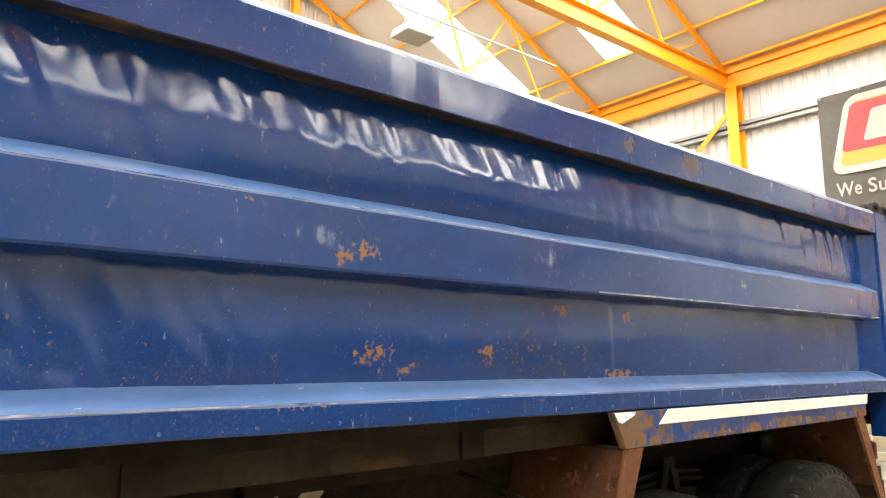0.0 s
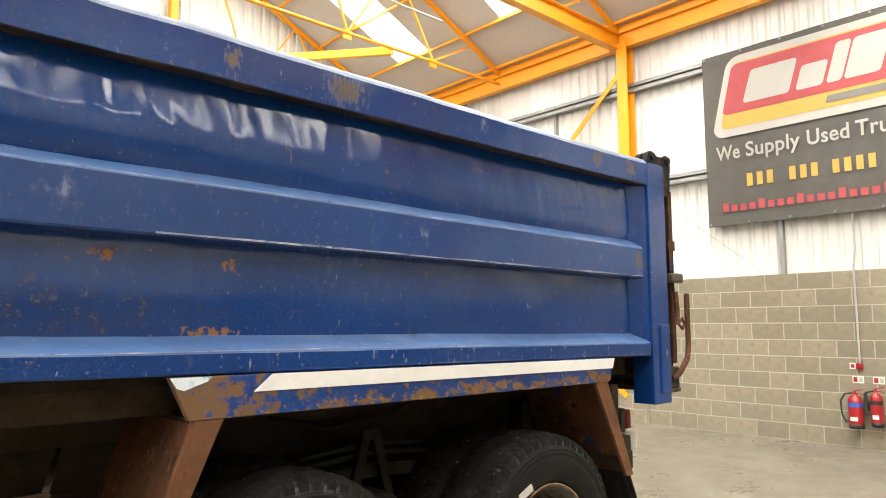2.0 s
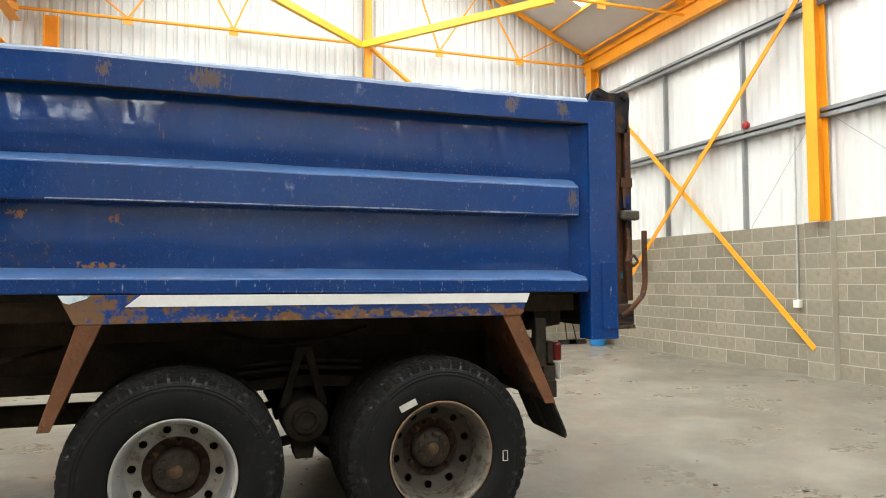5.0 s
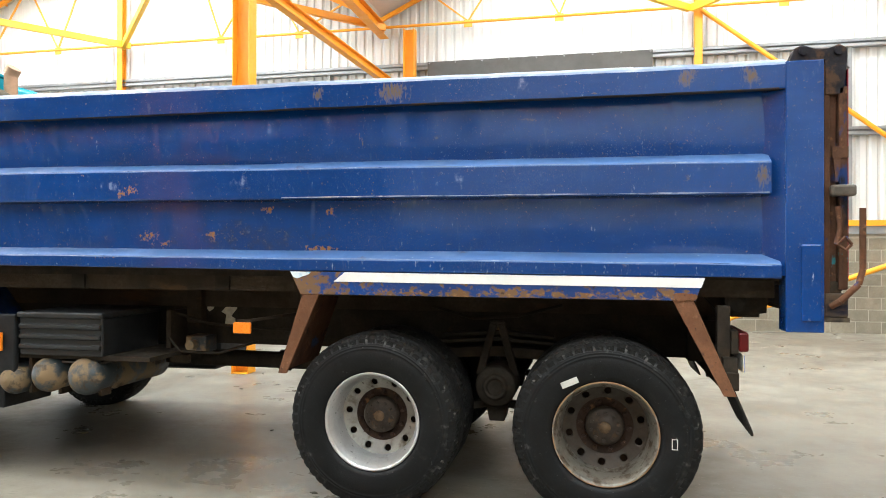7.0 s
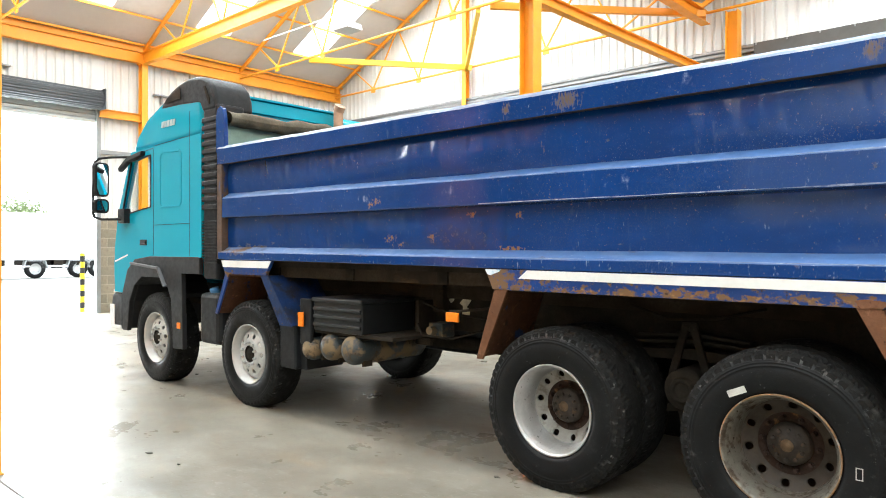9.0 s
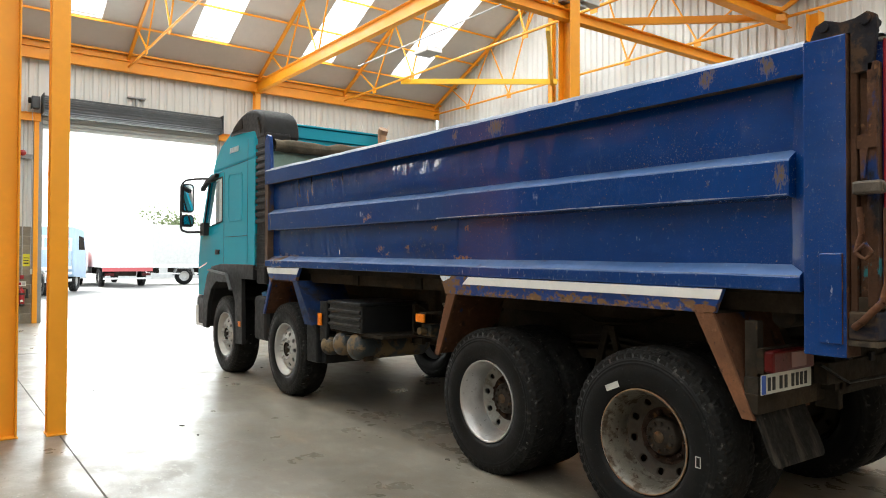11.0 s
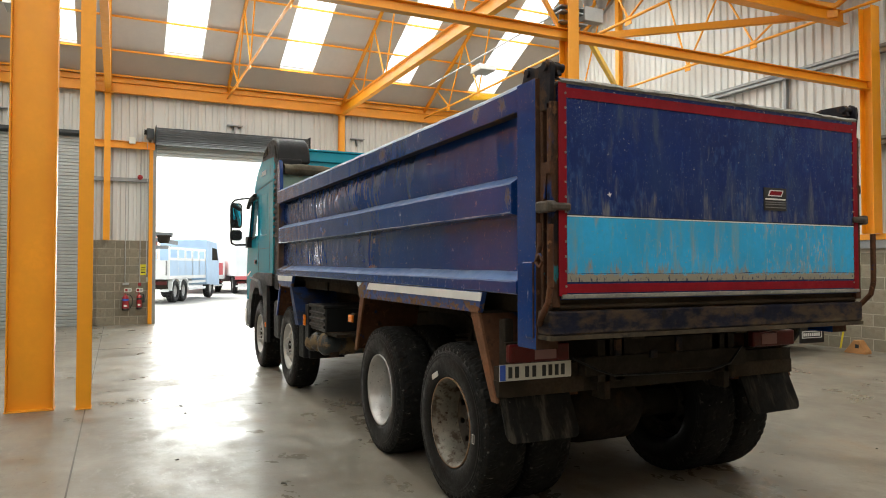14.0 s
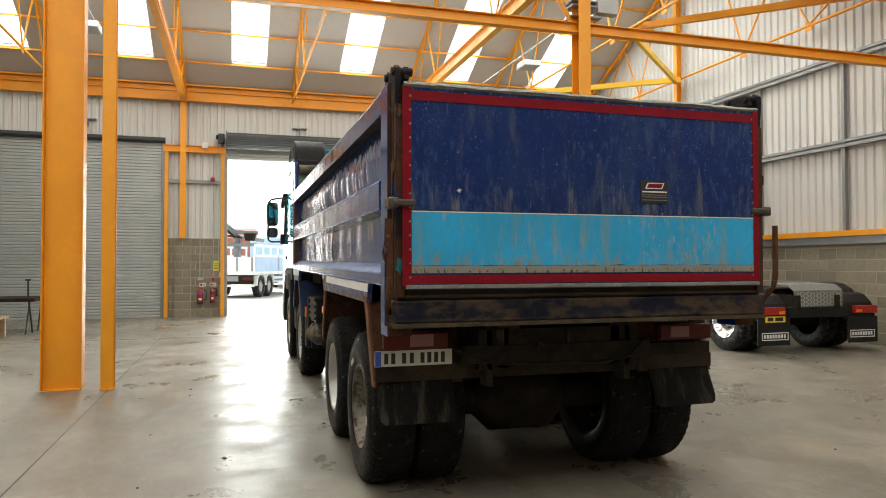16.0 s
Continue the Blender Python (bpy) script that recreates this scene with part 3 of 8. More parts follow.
for z in (3.92, 5.62):
    thing("wall_rail", channel("y", XE + 0.04, -1, YS, YN, z), M_GIRT, "grey galvanised steel wall rail", "rail", kind="structure")
    thing("wall_rail", channel("x", YN + 0.04, -1, XW, XE, z), M_GIRT, "grey galvanised steel wall rail", "rail", kind="structure")
for y in (3.5, 7.5, 9.6, 1.4, -2.6, -4.7):
    thing("wall_post", MB().box(XE - 0.03, XE + 0.05, y - 0.027, y + 0.027, BLOCK_TOP, 5.6), M_GIRT, "grey galvanised steel wall post", "post", kind="structure")
for x in (-1.7, -4.0, 2.5, 9.0, -9.5):
    thing("wall_post", MB().box(x - 0.035, x + 0.035, YN - 0.03, YN + 0.05, 2.19, 5.6), M_GIRT, "grey galvanised steel wall post", "post", kind="structure")

# roller doors
def shutter_curtain(y0, y1, z0, z1, x):
    mb = MB()
    n = max(1, int((z1 - z0) / 0.09))
    h = (z1 - z0) / n
    for i in range(n):
        z = z0 + i * h
        mb.prism([(x, z), (x + 0.02, z + h * 0.2), (x + 0.02, z + h * 0.8), (x, z + h), (x - 0.015, z + h), (x - 0.015, z)], "y", y0, y1)
    return mb


def roller_door(name, y0, y1, top, curtain_to, label):
    d = empty(name, (XW, (y0 + y1) / 2, 0), label, "roller door", kind="structure")
    part("curtain", shutter_curtain(y0, y1, curtain_to, top, XW - 0.03), M_SHUT, d, "ribbed grey steel curtain")
    ribs = []
    for k in range(48):
        a, r = 2 * math.pi * k / 48, 0.235 if k % 2 else 0.222
        ribs.append((XW + 0.25 + r * math.cos(a), top + 0.21 + r * math.sin(a)))
    if curtain_to > 1:
        part("rolled_curtain", MB().prism(ribs, "y", y0 - 0.02, y1 + 0.02), M_SHUTBOX, d, "dark ribbed rolled-up curtain")
        for y in (y0 - 0.05, y1 + 0.03):
            part("end_plate", MB().box(XW, XW + 0.5, y, y + 0.02, top - 0.03, top + 0.46), M_SHUTBOX, d)
    else:
        part("hood", MB().prism([(XW - 0.04, top - 0.02), (XW + 0.10, top - 0.02), (XW + 0.16, top + 0.04), (XW + 0.16, top + 0.12), (XW - 0.04, top + 0.16)], "y", y0 - 0.1, y1 + 0.1), M_SHUTBOX, d, "dark folded steel hood")
    for y in (y0 - 0.05, y1 + 0.05):
        part("guide_rail", MB().box(XW - 0.05, XW + 0.06, y - 0.05, y + 0.05, 0, top), M_GIRT, d, "grey guide channel", bevel=0.005)
    return d


roller_door("door_1", DOOR_Y0, DOOR_Y1, DOOR_TOP, DOOR_TOP - 0.32, "open grey steel roller door with dark roll hood")
roller_door("door_2", SHUT_Y0, SHUT_Y1, SHUT_TOP - 0.1, -0.01, "closed ribbed grey steel roller door")
for y in (DOOR_Y0 - 0.14, SHUT_Y1 + 0.14):
    steel("door_post", MB().ibeam((XW + 0.06, y, 0), (XW + 0.06, y, 4.95), 0.1, 0.12, up=(1, 0, 0)), "orange painted steel post beside a roller door", "post")
steel("door_beam", MB().ibeam((XW + 0.1, SHUT_Y1 + 0.05, 4.93), (XW + 0.1, DOOR_Y0 - 0.05, 4.93), 0.12, 0.2), "orange painted steel rail between two roller doors")
steel("door_beam", MB().ibeam((XW + 0.1, DOOR_Y1 + 0.05, 4.93), (XW + 0.1, 6.0, 4.93), 0.12, 0.2), "orange painted steel rail beside a roller door")

# ---- the tipper lorry ----
YC = 2.98                       # centre line of the lorry, which stands along x with its front to the west
TRUCK = empty("tipper_lorry", (1.0, YC, 0.0), "blue and teal four-axle tipper lorry, worn and rusty", "lorry")


def both(name, build, mat, label="", bevel=0.0, parent=None):
    """A part on the near side and its mirror image on the far side."""
    out = []
    for s in (1, -1):
        mb = build()
        if s < 0:
            mb.v = [(x, 2 * YC - y, z) for x, y, z in mb.v]
        out.append(part(name, mb, mat, parent or TRUCK, label, bevel))
    return out


def tilted(mb, split=0.0, low=0.0085):
    """The body sits a little higher at its front end, and its rails grow deeper towards it."""
    mb.v = [(x, y, z + (low if z < split else 0.0085) * (5.11 - x)) for x, y, z in mb.v]
    return mb


def dent(x, z, amount):
    p = Vector((x * 1.1, 3.7, z * 1.6))
    return amount * (noise.noise(p) + 0.5 * noise.noise((x * 4.2, 9.1, z * 2.2)) + 0.16 * noise.noise((x * 11.0, 5.0, z * 4.0)))


YO, YI = 1.73, 1.82             # outer face of the rails, face of the sunk side sheet
X_F, X_P0, X_P1 = -1.3, 5.11, 5.3


def ripple(x, z, upper):
    """Load dents pressed out from inside: uneven upright ripples, strongest near the top of the upper sheet and at the front."""
    front = max(0.0, min(1.0, (1.9 - x) / 1.2))
    patch = 0.35 + 0.9 * max(0.0, noise.noise((x * 1.4, 4.4, z * 2.5)) + 0.25)
    lean = x + 0.25 * z
    crease = front * (0.30 - abs(noise.noise((lean * 9.0 + 3.0 * z, 2.7, z * 2.5)))) * 1.5
    wave = noise.noise((lean * 7.5, 1.2, z * 2.2)) + 0.55 * noise.noise((lean * 16.0, 6.2, z * 3.2)) + 0.22 * noise.noise((lean * 34.0, 3.0, z * 8.0)) + crease
    if upper:
        high = max(0.0, min(1.0, (z - 2.18) / 0.14))
        return patch * wave * (0.0024 + 0.0040 * high + 0.0055 * front)
    low = max(0.0, min(1.0, (1.82 - z) / 0.1))
    return patch * wave * (0.0008 + 0.0105 * front * (0.5 + 0.5 * low))


def side_sheet():
    mb = MB()
    for z0, z1, amt in ((1.53, 1.885, 0.008), (2.05, 2.46, 0.013)):
        def fn(u, v, z0=z0, z1=z1, amt=amt):
            x, z = X_F + 0.05 + u * (X_P0 - X_F - 0.03), z0 + v * (z1 - z0)
            edge = min(1, 6 * v, 6 * (1 - v), 20 * u, 20 * (1 - u))
            swell = 0.015 + 0.028 * math.exp(-((x - 1.8) / 0.95) ** 2) + 0.010 * noise.noise((x * 1.7, 2.0, z0))
            bulge = swell * (1.0 if z0 > 2 else 0.28) * (math.sin(0.5 * math.pi * v / 0.40) if v < 0.40 else 1.0 - (v - 0.40) ** 2 / 0.16 if v < 0.48 else max(0.0, 0.96 * (1 - v) / 0.52))
            lap = 0.005 if z0 < 2 and x < 2.38 else 0.0
            return (x, YI - lap - bulge + (dent(x, z, amt) + ripple(x, z, z0 > 2)) * edge, z)
        mb.grid(fn, 520, 26)
    mb.box(X_F + 0.02, X_P0, YI + 0.03, YI + 0.04, 1.46, 2.5)
    return tilted(mb)


def refaced(obs, mat, test):
    """Give the faces that pass the test a second surface."""
    for ob in obs:
        ob.data.materials.append(mat)
        k = len(ob.data.materials) - 1
        for p in ob.data.polygons:
            if test(p.center, abs(p.normal.z)):
                p.material_index = k


both("side_sheet", side_sheet, M_BLUE, "dented dark blue steel side")


def mid_rib():
    mb = MB()
    x0, x1 = X_F + 0.08, 5.04
    prof = [(YI + 0.015, 1.86), (YO + 0.005, 1.872), (YO, 1.88), (YO, 2.04), (YO + 0.004, 2.05), (YI + 0.012, 2.11)]

    def fn(u, v):
        x = x0 + u * (x1 - x0)
        i = min(len(prof) - 2, int(v * (len(prof) - 1)))
        f = v * (len(prof) - 1) - i
        y, z = [prof[i][k] * (1 - f) + prof[i + 1][k] * f for k in (0, 1)]
        knock = 0.6 * ripple(x, z, False) if x < 1.9 and 1 <= i <= 3 else 0.0
        return (x, y + dent(x, z + 5, 0.004) + knock, z + dent(x, 9, 0.004))
    mb.grid(fn, 260, 10, smooth=False)
    mb.add([(x1, p[0], p[1]) for p in prof], [tuple(range(len(prof)))])
    mb.add([(x0, p[0], p[1]) for p in prof], [tuple(range(len(prof)))])
    return tilted(mb, 1.95, 0.0045)


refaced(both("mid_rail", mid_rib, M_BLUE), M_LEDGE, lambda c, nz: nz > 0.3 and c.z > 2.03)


def top_rail():
    mb = MB()
    x0, x1 = X_F - 0.02, X_P0
    prof = [(YI + 0.06, 2.46), (YI, 2.445), (YO + 0.004, 2.435), (YO, 2.44), (YO, 2.562), (YO + 0.008, 2.578), (YO + 0.026, 2.594), (YO + 0.17, 2.60)]

    def fn(u, v):
        x = x0 + u * (x1 - x0)
        i = min(len(prof) - 2, int(v * (len(prof) - 1) + 1e-6))
        f = v * (len(prof) - 1) - i
        y, z = [prof[i][k] * (1 - f) + prof[i + 1][k] * f for k in (0, 1)]
        return (x, y + dent(x, z + 3, 0.006), z + dent(x, 2, 0.008) * (0.4 if i < 3 else 1))
    mb.grid(fn, 200, 14, smooth=False)
    mb.box(x0, x1, YI + 0.05, YO + 0.17, 2.46, 2.59)
    return tilted(mb, 2.48, 0.003)


RAILS = both("top_rail", top_rail, M_BLUE, "scuffed blue top rail with rust patches", bevel=0.003)
refaced(RAILS, M_TOPFACE, lambda c, nz: nz > 0.3 and c.z > 2.57)
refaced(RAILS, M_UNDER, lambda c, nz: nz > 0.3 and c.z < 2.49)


M_EDGE = material("bare_highlit_edge", (0.20, 0.25, 0.36), 0.4, vary=0.3, vary_scale=6, spots=[((0.45, 0.47, 0.50), 30.0, 0.52, 0.15, (0.3, 1, 1), 0.5), ((0.004, 0.03, 0.13), 9.0, 0.56, 0.08, (0.5, 1, 1), 0.3), ((0.15, 0.08, 0.035), 20.0, 0.64, 0.06, (0.6, 1, 1), 0.9)])


def worn_edge(x0, x1, z, slope, h, y=YO):
    """A thin pale line along a rail's edge: bare metal, with highlights painted in."""
    mb = MB()

    def fn(u, v):
        x = x0 + u * (x1 - x0)
        k = 0.6 + 0.7 * noise.noise((x * 3.0, z, 1.0))
        return (x, y - 0.0025 + dent(x, z + 5, 0.004), z + slope * (5.11 - x) + dent(x, 9, 0.004) + (v - 0.5) * h * k)
    mb.grid(fn, 160, 1, smooth=False)
    return mb


both("worn_edge", lambda: worn_edge(2.2, 5.03, 1.881, 0.0045, 0.010), M_EDGE, "pale worn lower rail edge")
both("worn_edge", lambda: worn_edge(-1.2, 5.03, 2.047, 0.0085, 0.006), M_EDGE)


def low_rail():
    mb = MB()
    x0, x1 = X_F, 5.09
    prof = [(YI + 0.06, 1.43), (YO + 0.004, 1.418), (YO, 1.425), (YO, 1.485), (YO + 0.004, 1.495), (YI + 0.015, 1.555)]

    def fn(u, v):
        x = x0 + u * (x1 - x0)
        i = min(len(prof) - 2, int(v * (len(prof) - 1) + 1e-6))
        f = v * (len(prof) - 1) - i
        y, z = [prof[i][k] * (1 - f) + prof[i + 1][k] * f for k in (0, 1)]
        return (x, y + dent(x, z + 7, 0.003), z + dent(x, 4, 0.004))
    mb.grid(fn, 140, 10, smooth=False)
    mb.add([(x1, p[0], p[1]) for p in prof], [tuple(range(len(prof)))])
    return tilted(mb)


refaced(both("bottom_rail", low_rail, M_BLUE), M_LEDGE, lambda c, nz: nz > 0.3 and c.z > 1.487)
# Bright upper edge of the bottom rail: its highlight drawn as a strip.
both("worn_edge", lambda: worn_edge(-1.25, 5.08, 1.492, 0.0085, 0.006), M_EDGE)
POSTS = both("rear_post", lambda: MB().box(X_P0, X_P1, YO - 0.005, YI + 0.05, 1.13, 2.585).prism([(4.97, YI + 0.03), (X_P0 + 0.01, YO + 0.01), (X_P0 + 0.01, YI + 0.05)], "z", 1.43, 2.44)
     .prism([(5.185, 1.19), (5.285, 1.19), (5.285, 1.6), (5.185, 1.6)], "y", YO - 0.017, YO), M_BLUE, "blue box-section corner post", bevel=0.006)
both("front_post", lambda: MB().box(X_F - 0.03, X_F + 0.06, YO + 0.005, YI + 0.1, 1.47, 2.55), material("rusty_front_post", (0.09, 0.055, 0.035), 0.8, vary=0.35, vary_scale=6, spots=[((0.006, 0.03, 0.12), 6.0, 0.55, 0.1, (1, 1, 0.4), 0.5)]), "rusty front corner post", bevel=0.006)
part("bulkhead", MB().box(X_F - 0.05, X_F + 0.0, YO + 0.1, 2 * YC - YO - 0.1, 1.42, 2.72), M_BLUE, TRUCK, "blue front bulkhead")
part("load_floor", MB().box(X_F, 5.35, YI + 0.04, 2 * YC - YI - 0.04, 1.40, 1.47), M_CHASSIS, TRUCK, "grimy steel load floor")

# tailgate
M_GRIME = material("brown_grimy_steel", (0.044, 0.033, 0.023), 0.85, vary=0.4, vary_scale=3, spec=0.1, bump=0.3, spots=[((0.07, 0.042, 0.022), 6.0, 0.58, 0.12, (0.4, 1, 1), 0.9)])
M_HINGE = material("dark_blue_grimy_steel", (0.012, 0.011, 0.015), 0.7, vary=0.4, vary_scale=8, spec=0.2, spots=[((0.065, 0.038, 0.022), 9.0, 0.50, 0.12, (1, 1, 1), 0.9), ((0.03, 0.02, 0.015), 22.0, 0.55, 0.1, (1, 1, 1), 0.9)])
XG = 5.43
M_GATE = material("dark_blue_tailgate", (0.0020, 0.019, 0.125), 0.42, detail=4, vary=0.2, vary_scale=2, bump=0.03, spec=0.22,
                  spots=[((0.010, 0.034, 0.13), 2.6, 0.42, 0.3, (1, 1.5, 0.5), 0.45), ((0.018, 0.055, 0.175), 22.0, 0.50, 0.22, (1, 1.4, 0.6), 0.4, 0.5), ((0.09, 0.13, 0.20), 130.0, 0.67, 0.10, (1, 1, 0.8), 0.6, 0.6), ((0.06, 0.08, 0.12), 5.0, 0.52, 0.3, (1, 2.0, 0.4), 0.6), ((0.17, 0.20, 0.25), 80.0, 0.63, 0.12, (1, 1.6, 0.4), 0.7), ((0.34, 0.36, 0.38), 95.0, 0.68, 0.05, (1, 1, 1), 0.7), ((0.17, 0.175, 0.18), 9.0, 0.60, 0.3, (1, 2.0, 0.35), 0.7, 1.86, 0.3, 0.12), ((0.30, 0.30, 0.29), 60.0, 0.68, 0.05, (1, 0.6, 1), 0.7, 2.50, 0.10, 0.07)])
M_GATELIGHT = material("light_blue_tailgate", (0.025, 0.40, 0.74), 0.35, vary=0.12, vary_scale=2, bump=0.03, spec=0.35,
                       spots=[((0.16, 0.31, 0.38), 5.0, 0.48, 0.3, (1, 2.4, 0.4), 0.6), ((0.35, 0.33, 0.27), 8.0, 0.54, 0.26, (1, 2.2, 0.4), 0.75), ((0.40, 0.37, 0.30), 46.0, 0.60, 0.16, (1, 1.6, 0.4), 0.75, 0.6), ((0.27, 0.255, 0.215), 20.0, 0.62, 0.26, (1, 1.6, 0.5), 0.8, 1.50, 0.20, 0.22), ((0.27, 0.25, 0.20), 70.0, 0.60, 0.18, (1, 0.5, 1), 0.8, 1.495, 0.06, 0.55), ((0.03, 0.04, 0.09), 40.0, 0.74, 0.10, (1, 1.6, 0.6), 0.7, 1.50, 0.05, 0.22)])
M_REDTAPE = material("worn_red_paint", (0.215, 0.004, 0.013), 0.55, vary=0.15, vary_scale=4, spec=0.18, spots=[((0.08, 0.02, 0.03), 12.0, 0.66, 0.06, (1, 1, 1), 0.8), ((0.20, 0.17, 0.15), 60.0, 0.70, 0.05, (1, 1, 1), 0.8)])
M_WORN = material("worn_grey_edge", (0.23, 0.22, 0.195), 0.75, vary=0.3, vary_scale=8, spots=[((0.07, 0.085, 0.12), 110.0, 0.52, 0.16, (1, 1.2, 0.8), 0.8), ((0.33, 0.32, 0.29), 60.0, 0.58, 0.16, (1, 0.8, 0.6), 0.8)])
M_GATESIDE = material("rusty_gate_channel", (0.075, 0.036, 0.020), 0.85, vary=0.35, vary_scale=5, bump=0.3, bump_scale=50, spec=0.2, spots=[((0.004, 0.022, 0.10), 5.0, 0.60, 0.06, (1, 1, 0.4), 0.5), ((0.012, 0.011, 0.012), 6.0, 0.56, 0.1, (1, 1, 0.5), 0.9), ((0.15, 0.075, 0.035), 18.0, 0.60, 0.1, (1, 1, 0.6), 0.9), ((0.02, 0.17, 0.20), 7.0, 0.70, 0.05, (1, 1, 0.5), 0.6, 1.55, 0.25, 0.12)])
GATE = part("tailgate", MB().box(XG - 0.05, XG, 1.80, 4.16, 1.40, 2.55), M_GATE, TRUCK, "dark blue tailgate with light blue band and red border", bevel=0.005)
part("light_band", MB().box(XG, XG + 0.004, 1.835, 4.125, 1.493, 1.835), M_GATELIGHT, GATE, "scraped light blue painted band")
part("band_line", MB().box(XG, XG + 0.005, 1.835, 4.125, 1.836, 1.842), M_WHITE, GATE)
for z0, z1 in ((1.435, 1.482), (2.462, 2.515)):
    part("red_stripe", MB().box(XG, XG + 0.004, 1.83, 4.13, z0, z1), M_REDTAPE, GATE)
for y0, y1 in ((1.782, 1.832), (4.128, 4.17)):
    part("red_stripe", MB().box(XG, XG + 0.0045, y0, y1, 1.42, 2.54), M_REDTAPE, GATE)
part("top_edge", MB().grid(lambda u, v: (XG - 0.065 + 0.08 * v + 0.004 * noise.noise((u * 30, v, 2)), 1.79 + 2.38 * u, 2.566 + 0.010 * noise.noise((u * 7, 3, v)) + 0.006 * noise.noise((u * 40, 1, v)) - (0.018 if v > 0.9 else 0)), 120, 4).box(XG - 0.06, XG + 0.006, 1.79, 4.17, 2.535, 2.552), M_WORN, GATE, "scraped grey top edge", bevel=0.006)
part("bottom_edge", MB().box(XG - 0.04, XG + 0.012, 1.80, 4.17, 1.405, 1.428), M_WORN, GATE, "scraped grey bottom edge", bevel=0.004)
for post in POSTS:
    post.data.materials.append(M_GATESIDE)
    for p in post.data.polygons:
        if p.normal.x > 0.8:
            p.material_index = 1
CHANNELS = [lambda: MB().box(5.305, 5.335, 1.75, 1.80, 1.3, 2.56), lambda: MB().box(5.376, 5.42, 1.745, 1.80, 1.36, 2.44), lambda: MB().box(5.336, 5.375, 1.775, 1.80, 1.36, 2.56)]
for build in CHANNELS:
    both("gate_side", build, M_GATESIDE, "rusty brown tailgate side channel", bevel=0.006)
both("gate_strap", lambda: MB().box(5.34, 5.42, 1.735, 1.744, 2.06, 2.12).prism([(5.35, 2.06), (5.385, 2.06), (5.37, 1.93), (5.355, 1.93)], "y", 1.736, 1.743), M_GATESIDE)
both("hinge_bracket", lambda: MB().prism([(5.13, 2.585), (5.16, 2.655), (5.20, 2.672), (5.27, 2.645), (5.33, 2.648), (5.38, 2.668), (5.415, 2.645), (5.42, 2.60), (5.40, 2.40), (5.31, 2.40), (5.31, 2.585)], "y", 1.745, 1.775)
     .prism([(5.13, 2.585), (5.16, 2.65), (5.20, 2.665), (5.38, 2.66), (5.40, 2.585)], "y", 1.80, 1.83).tube((5.2, 1.73, 2.635), (5.2, 1.85, 2.635), 0.022).tube((5.375, 1.73, 2.63), (5.375, 1.85, 2.63), 0.024), M_HINGE, "dark blue top hinge bracket with pins", bevel=0.004)
part("rear_beam_edge", MB().box(5.30, 5.425, 1.735, 2 * YC - 1.735, 1.188, 1.212), material("dusty_grime", (0.075, 0.058, 0.040), 0.9, spec=0.15, vary=0.35, vary_scale=6, spots=[((0.02, 0.017, 0.016), 8.0, 0.52, 0.15, (1, 0.6, 1), 0.9)]), TRUCK, "dusty brown lower edge")
part("rear_crossmember", MB().box(5.30, 5.42, 1.735, 2 * YC - 1.735, 1.213, 1.34), material("grimy_rear_beam", (0.007, 0.009, 0.022), 0.7, spec=0.15, vary=0.3, vary_scale=4, spots=[((0.066, 0.046, 0.030), 5.0, 0.42, 0.2, (1, 1, 2), 0.9), ((0.018, 0.014, 0.012), 16.0, 0.58, 0.14, (1, 1.5, 0.6), 0.9), ((0.10, 0.072, 0.045), 7.0, 0.60, 0.32, (1, 1, 1.4), 0.9, 1.21, 0.07, 0.20), ((0.012, 0.028, 0.085), 7.0, 0.66, 0.1, (1, 1, 1), 0.5)]), TRUCK, "grimy blue and brown rear cross beam", bevel=0.01)

part("sill_plate", MB().box(5.3, 5.392, 1.76, 4.20, 1.341, 1.404), M_GRIME, TRUCK, bevel=0.004)
part("sill_bar", MB().box(5.393, 5.414, 1.80, 4.16, 1.352, 1.374), M_GRIME, TRUCK, bevel=0.006)
# rear mudguards
M_STRIP = material("rusty_brown_strip", (0.150, 0.068, 0.034), 0.8, vary=0.25, vary_scale=5, bump=0.3, bump_scale=60, spec=0.2, spots=[((0.012, 0.035, 0.12), 11.0, 0.64, 0.07, (1, 1, 0.7), 0.5), ((0.24, 0.125, 0.07), 14.0, 0.58, 0.14, (1, 1, 1), 0.85), ((0.06, 0.032, 0.02), 30.0, 0.60, 0.1, (1, 1, 1), 0.9)])
both("mudguard_rail", lambda: MB().prism([(2.26, 1.435), (4.70, 1.418), (4.65, 1.29), (2.33, 1.295)], "y", YO - 0.004, YO + 0.03), M_RUSTBLUE, "blue mudguard side rail, badly rusted", bevel=0.003)
both("white_marking", lambda: MB().prism([(2.62, 1.432), (4.70, 1.415), (4.68, 1.362), (2.55, 1.375)], "y", YO - 0.009, YO - 0.003), M_WHITE, "white reflective strip")
both("mudguard_front", lambda: MB().prism([(2.34, 1.295), (2.45, 1.295), (2.235, 0.80), (2.18, 0.80)], "y", YO, YO + 0.02), M_STRIP, "rusty brown mudguard edge strip", bevel=0.003)
both("mudguard_plate", lambda: MB().prism([(2.345, 1.294), (2.375, 1.294), (2.205, 0.81), (2.185, 0.81)], "y", YO + 0.0205, 2.32), M_RUST, "rusty sloping mudguard plate")
both("mudguard_rear", lambda: MB().prism([(4.53, 1.295), (4.64, 1.295), (4.865, 0.77), (4.80, 0.77)], "y", YO, YO + 0.02), M_STRIP, "rusty brown mudguard edge strip", bevel=0.003)
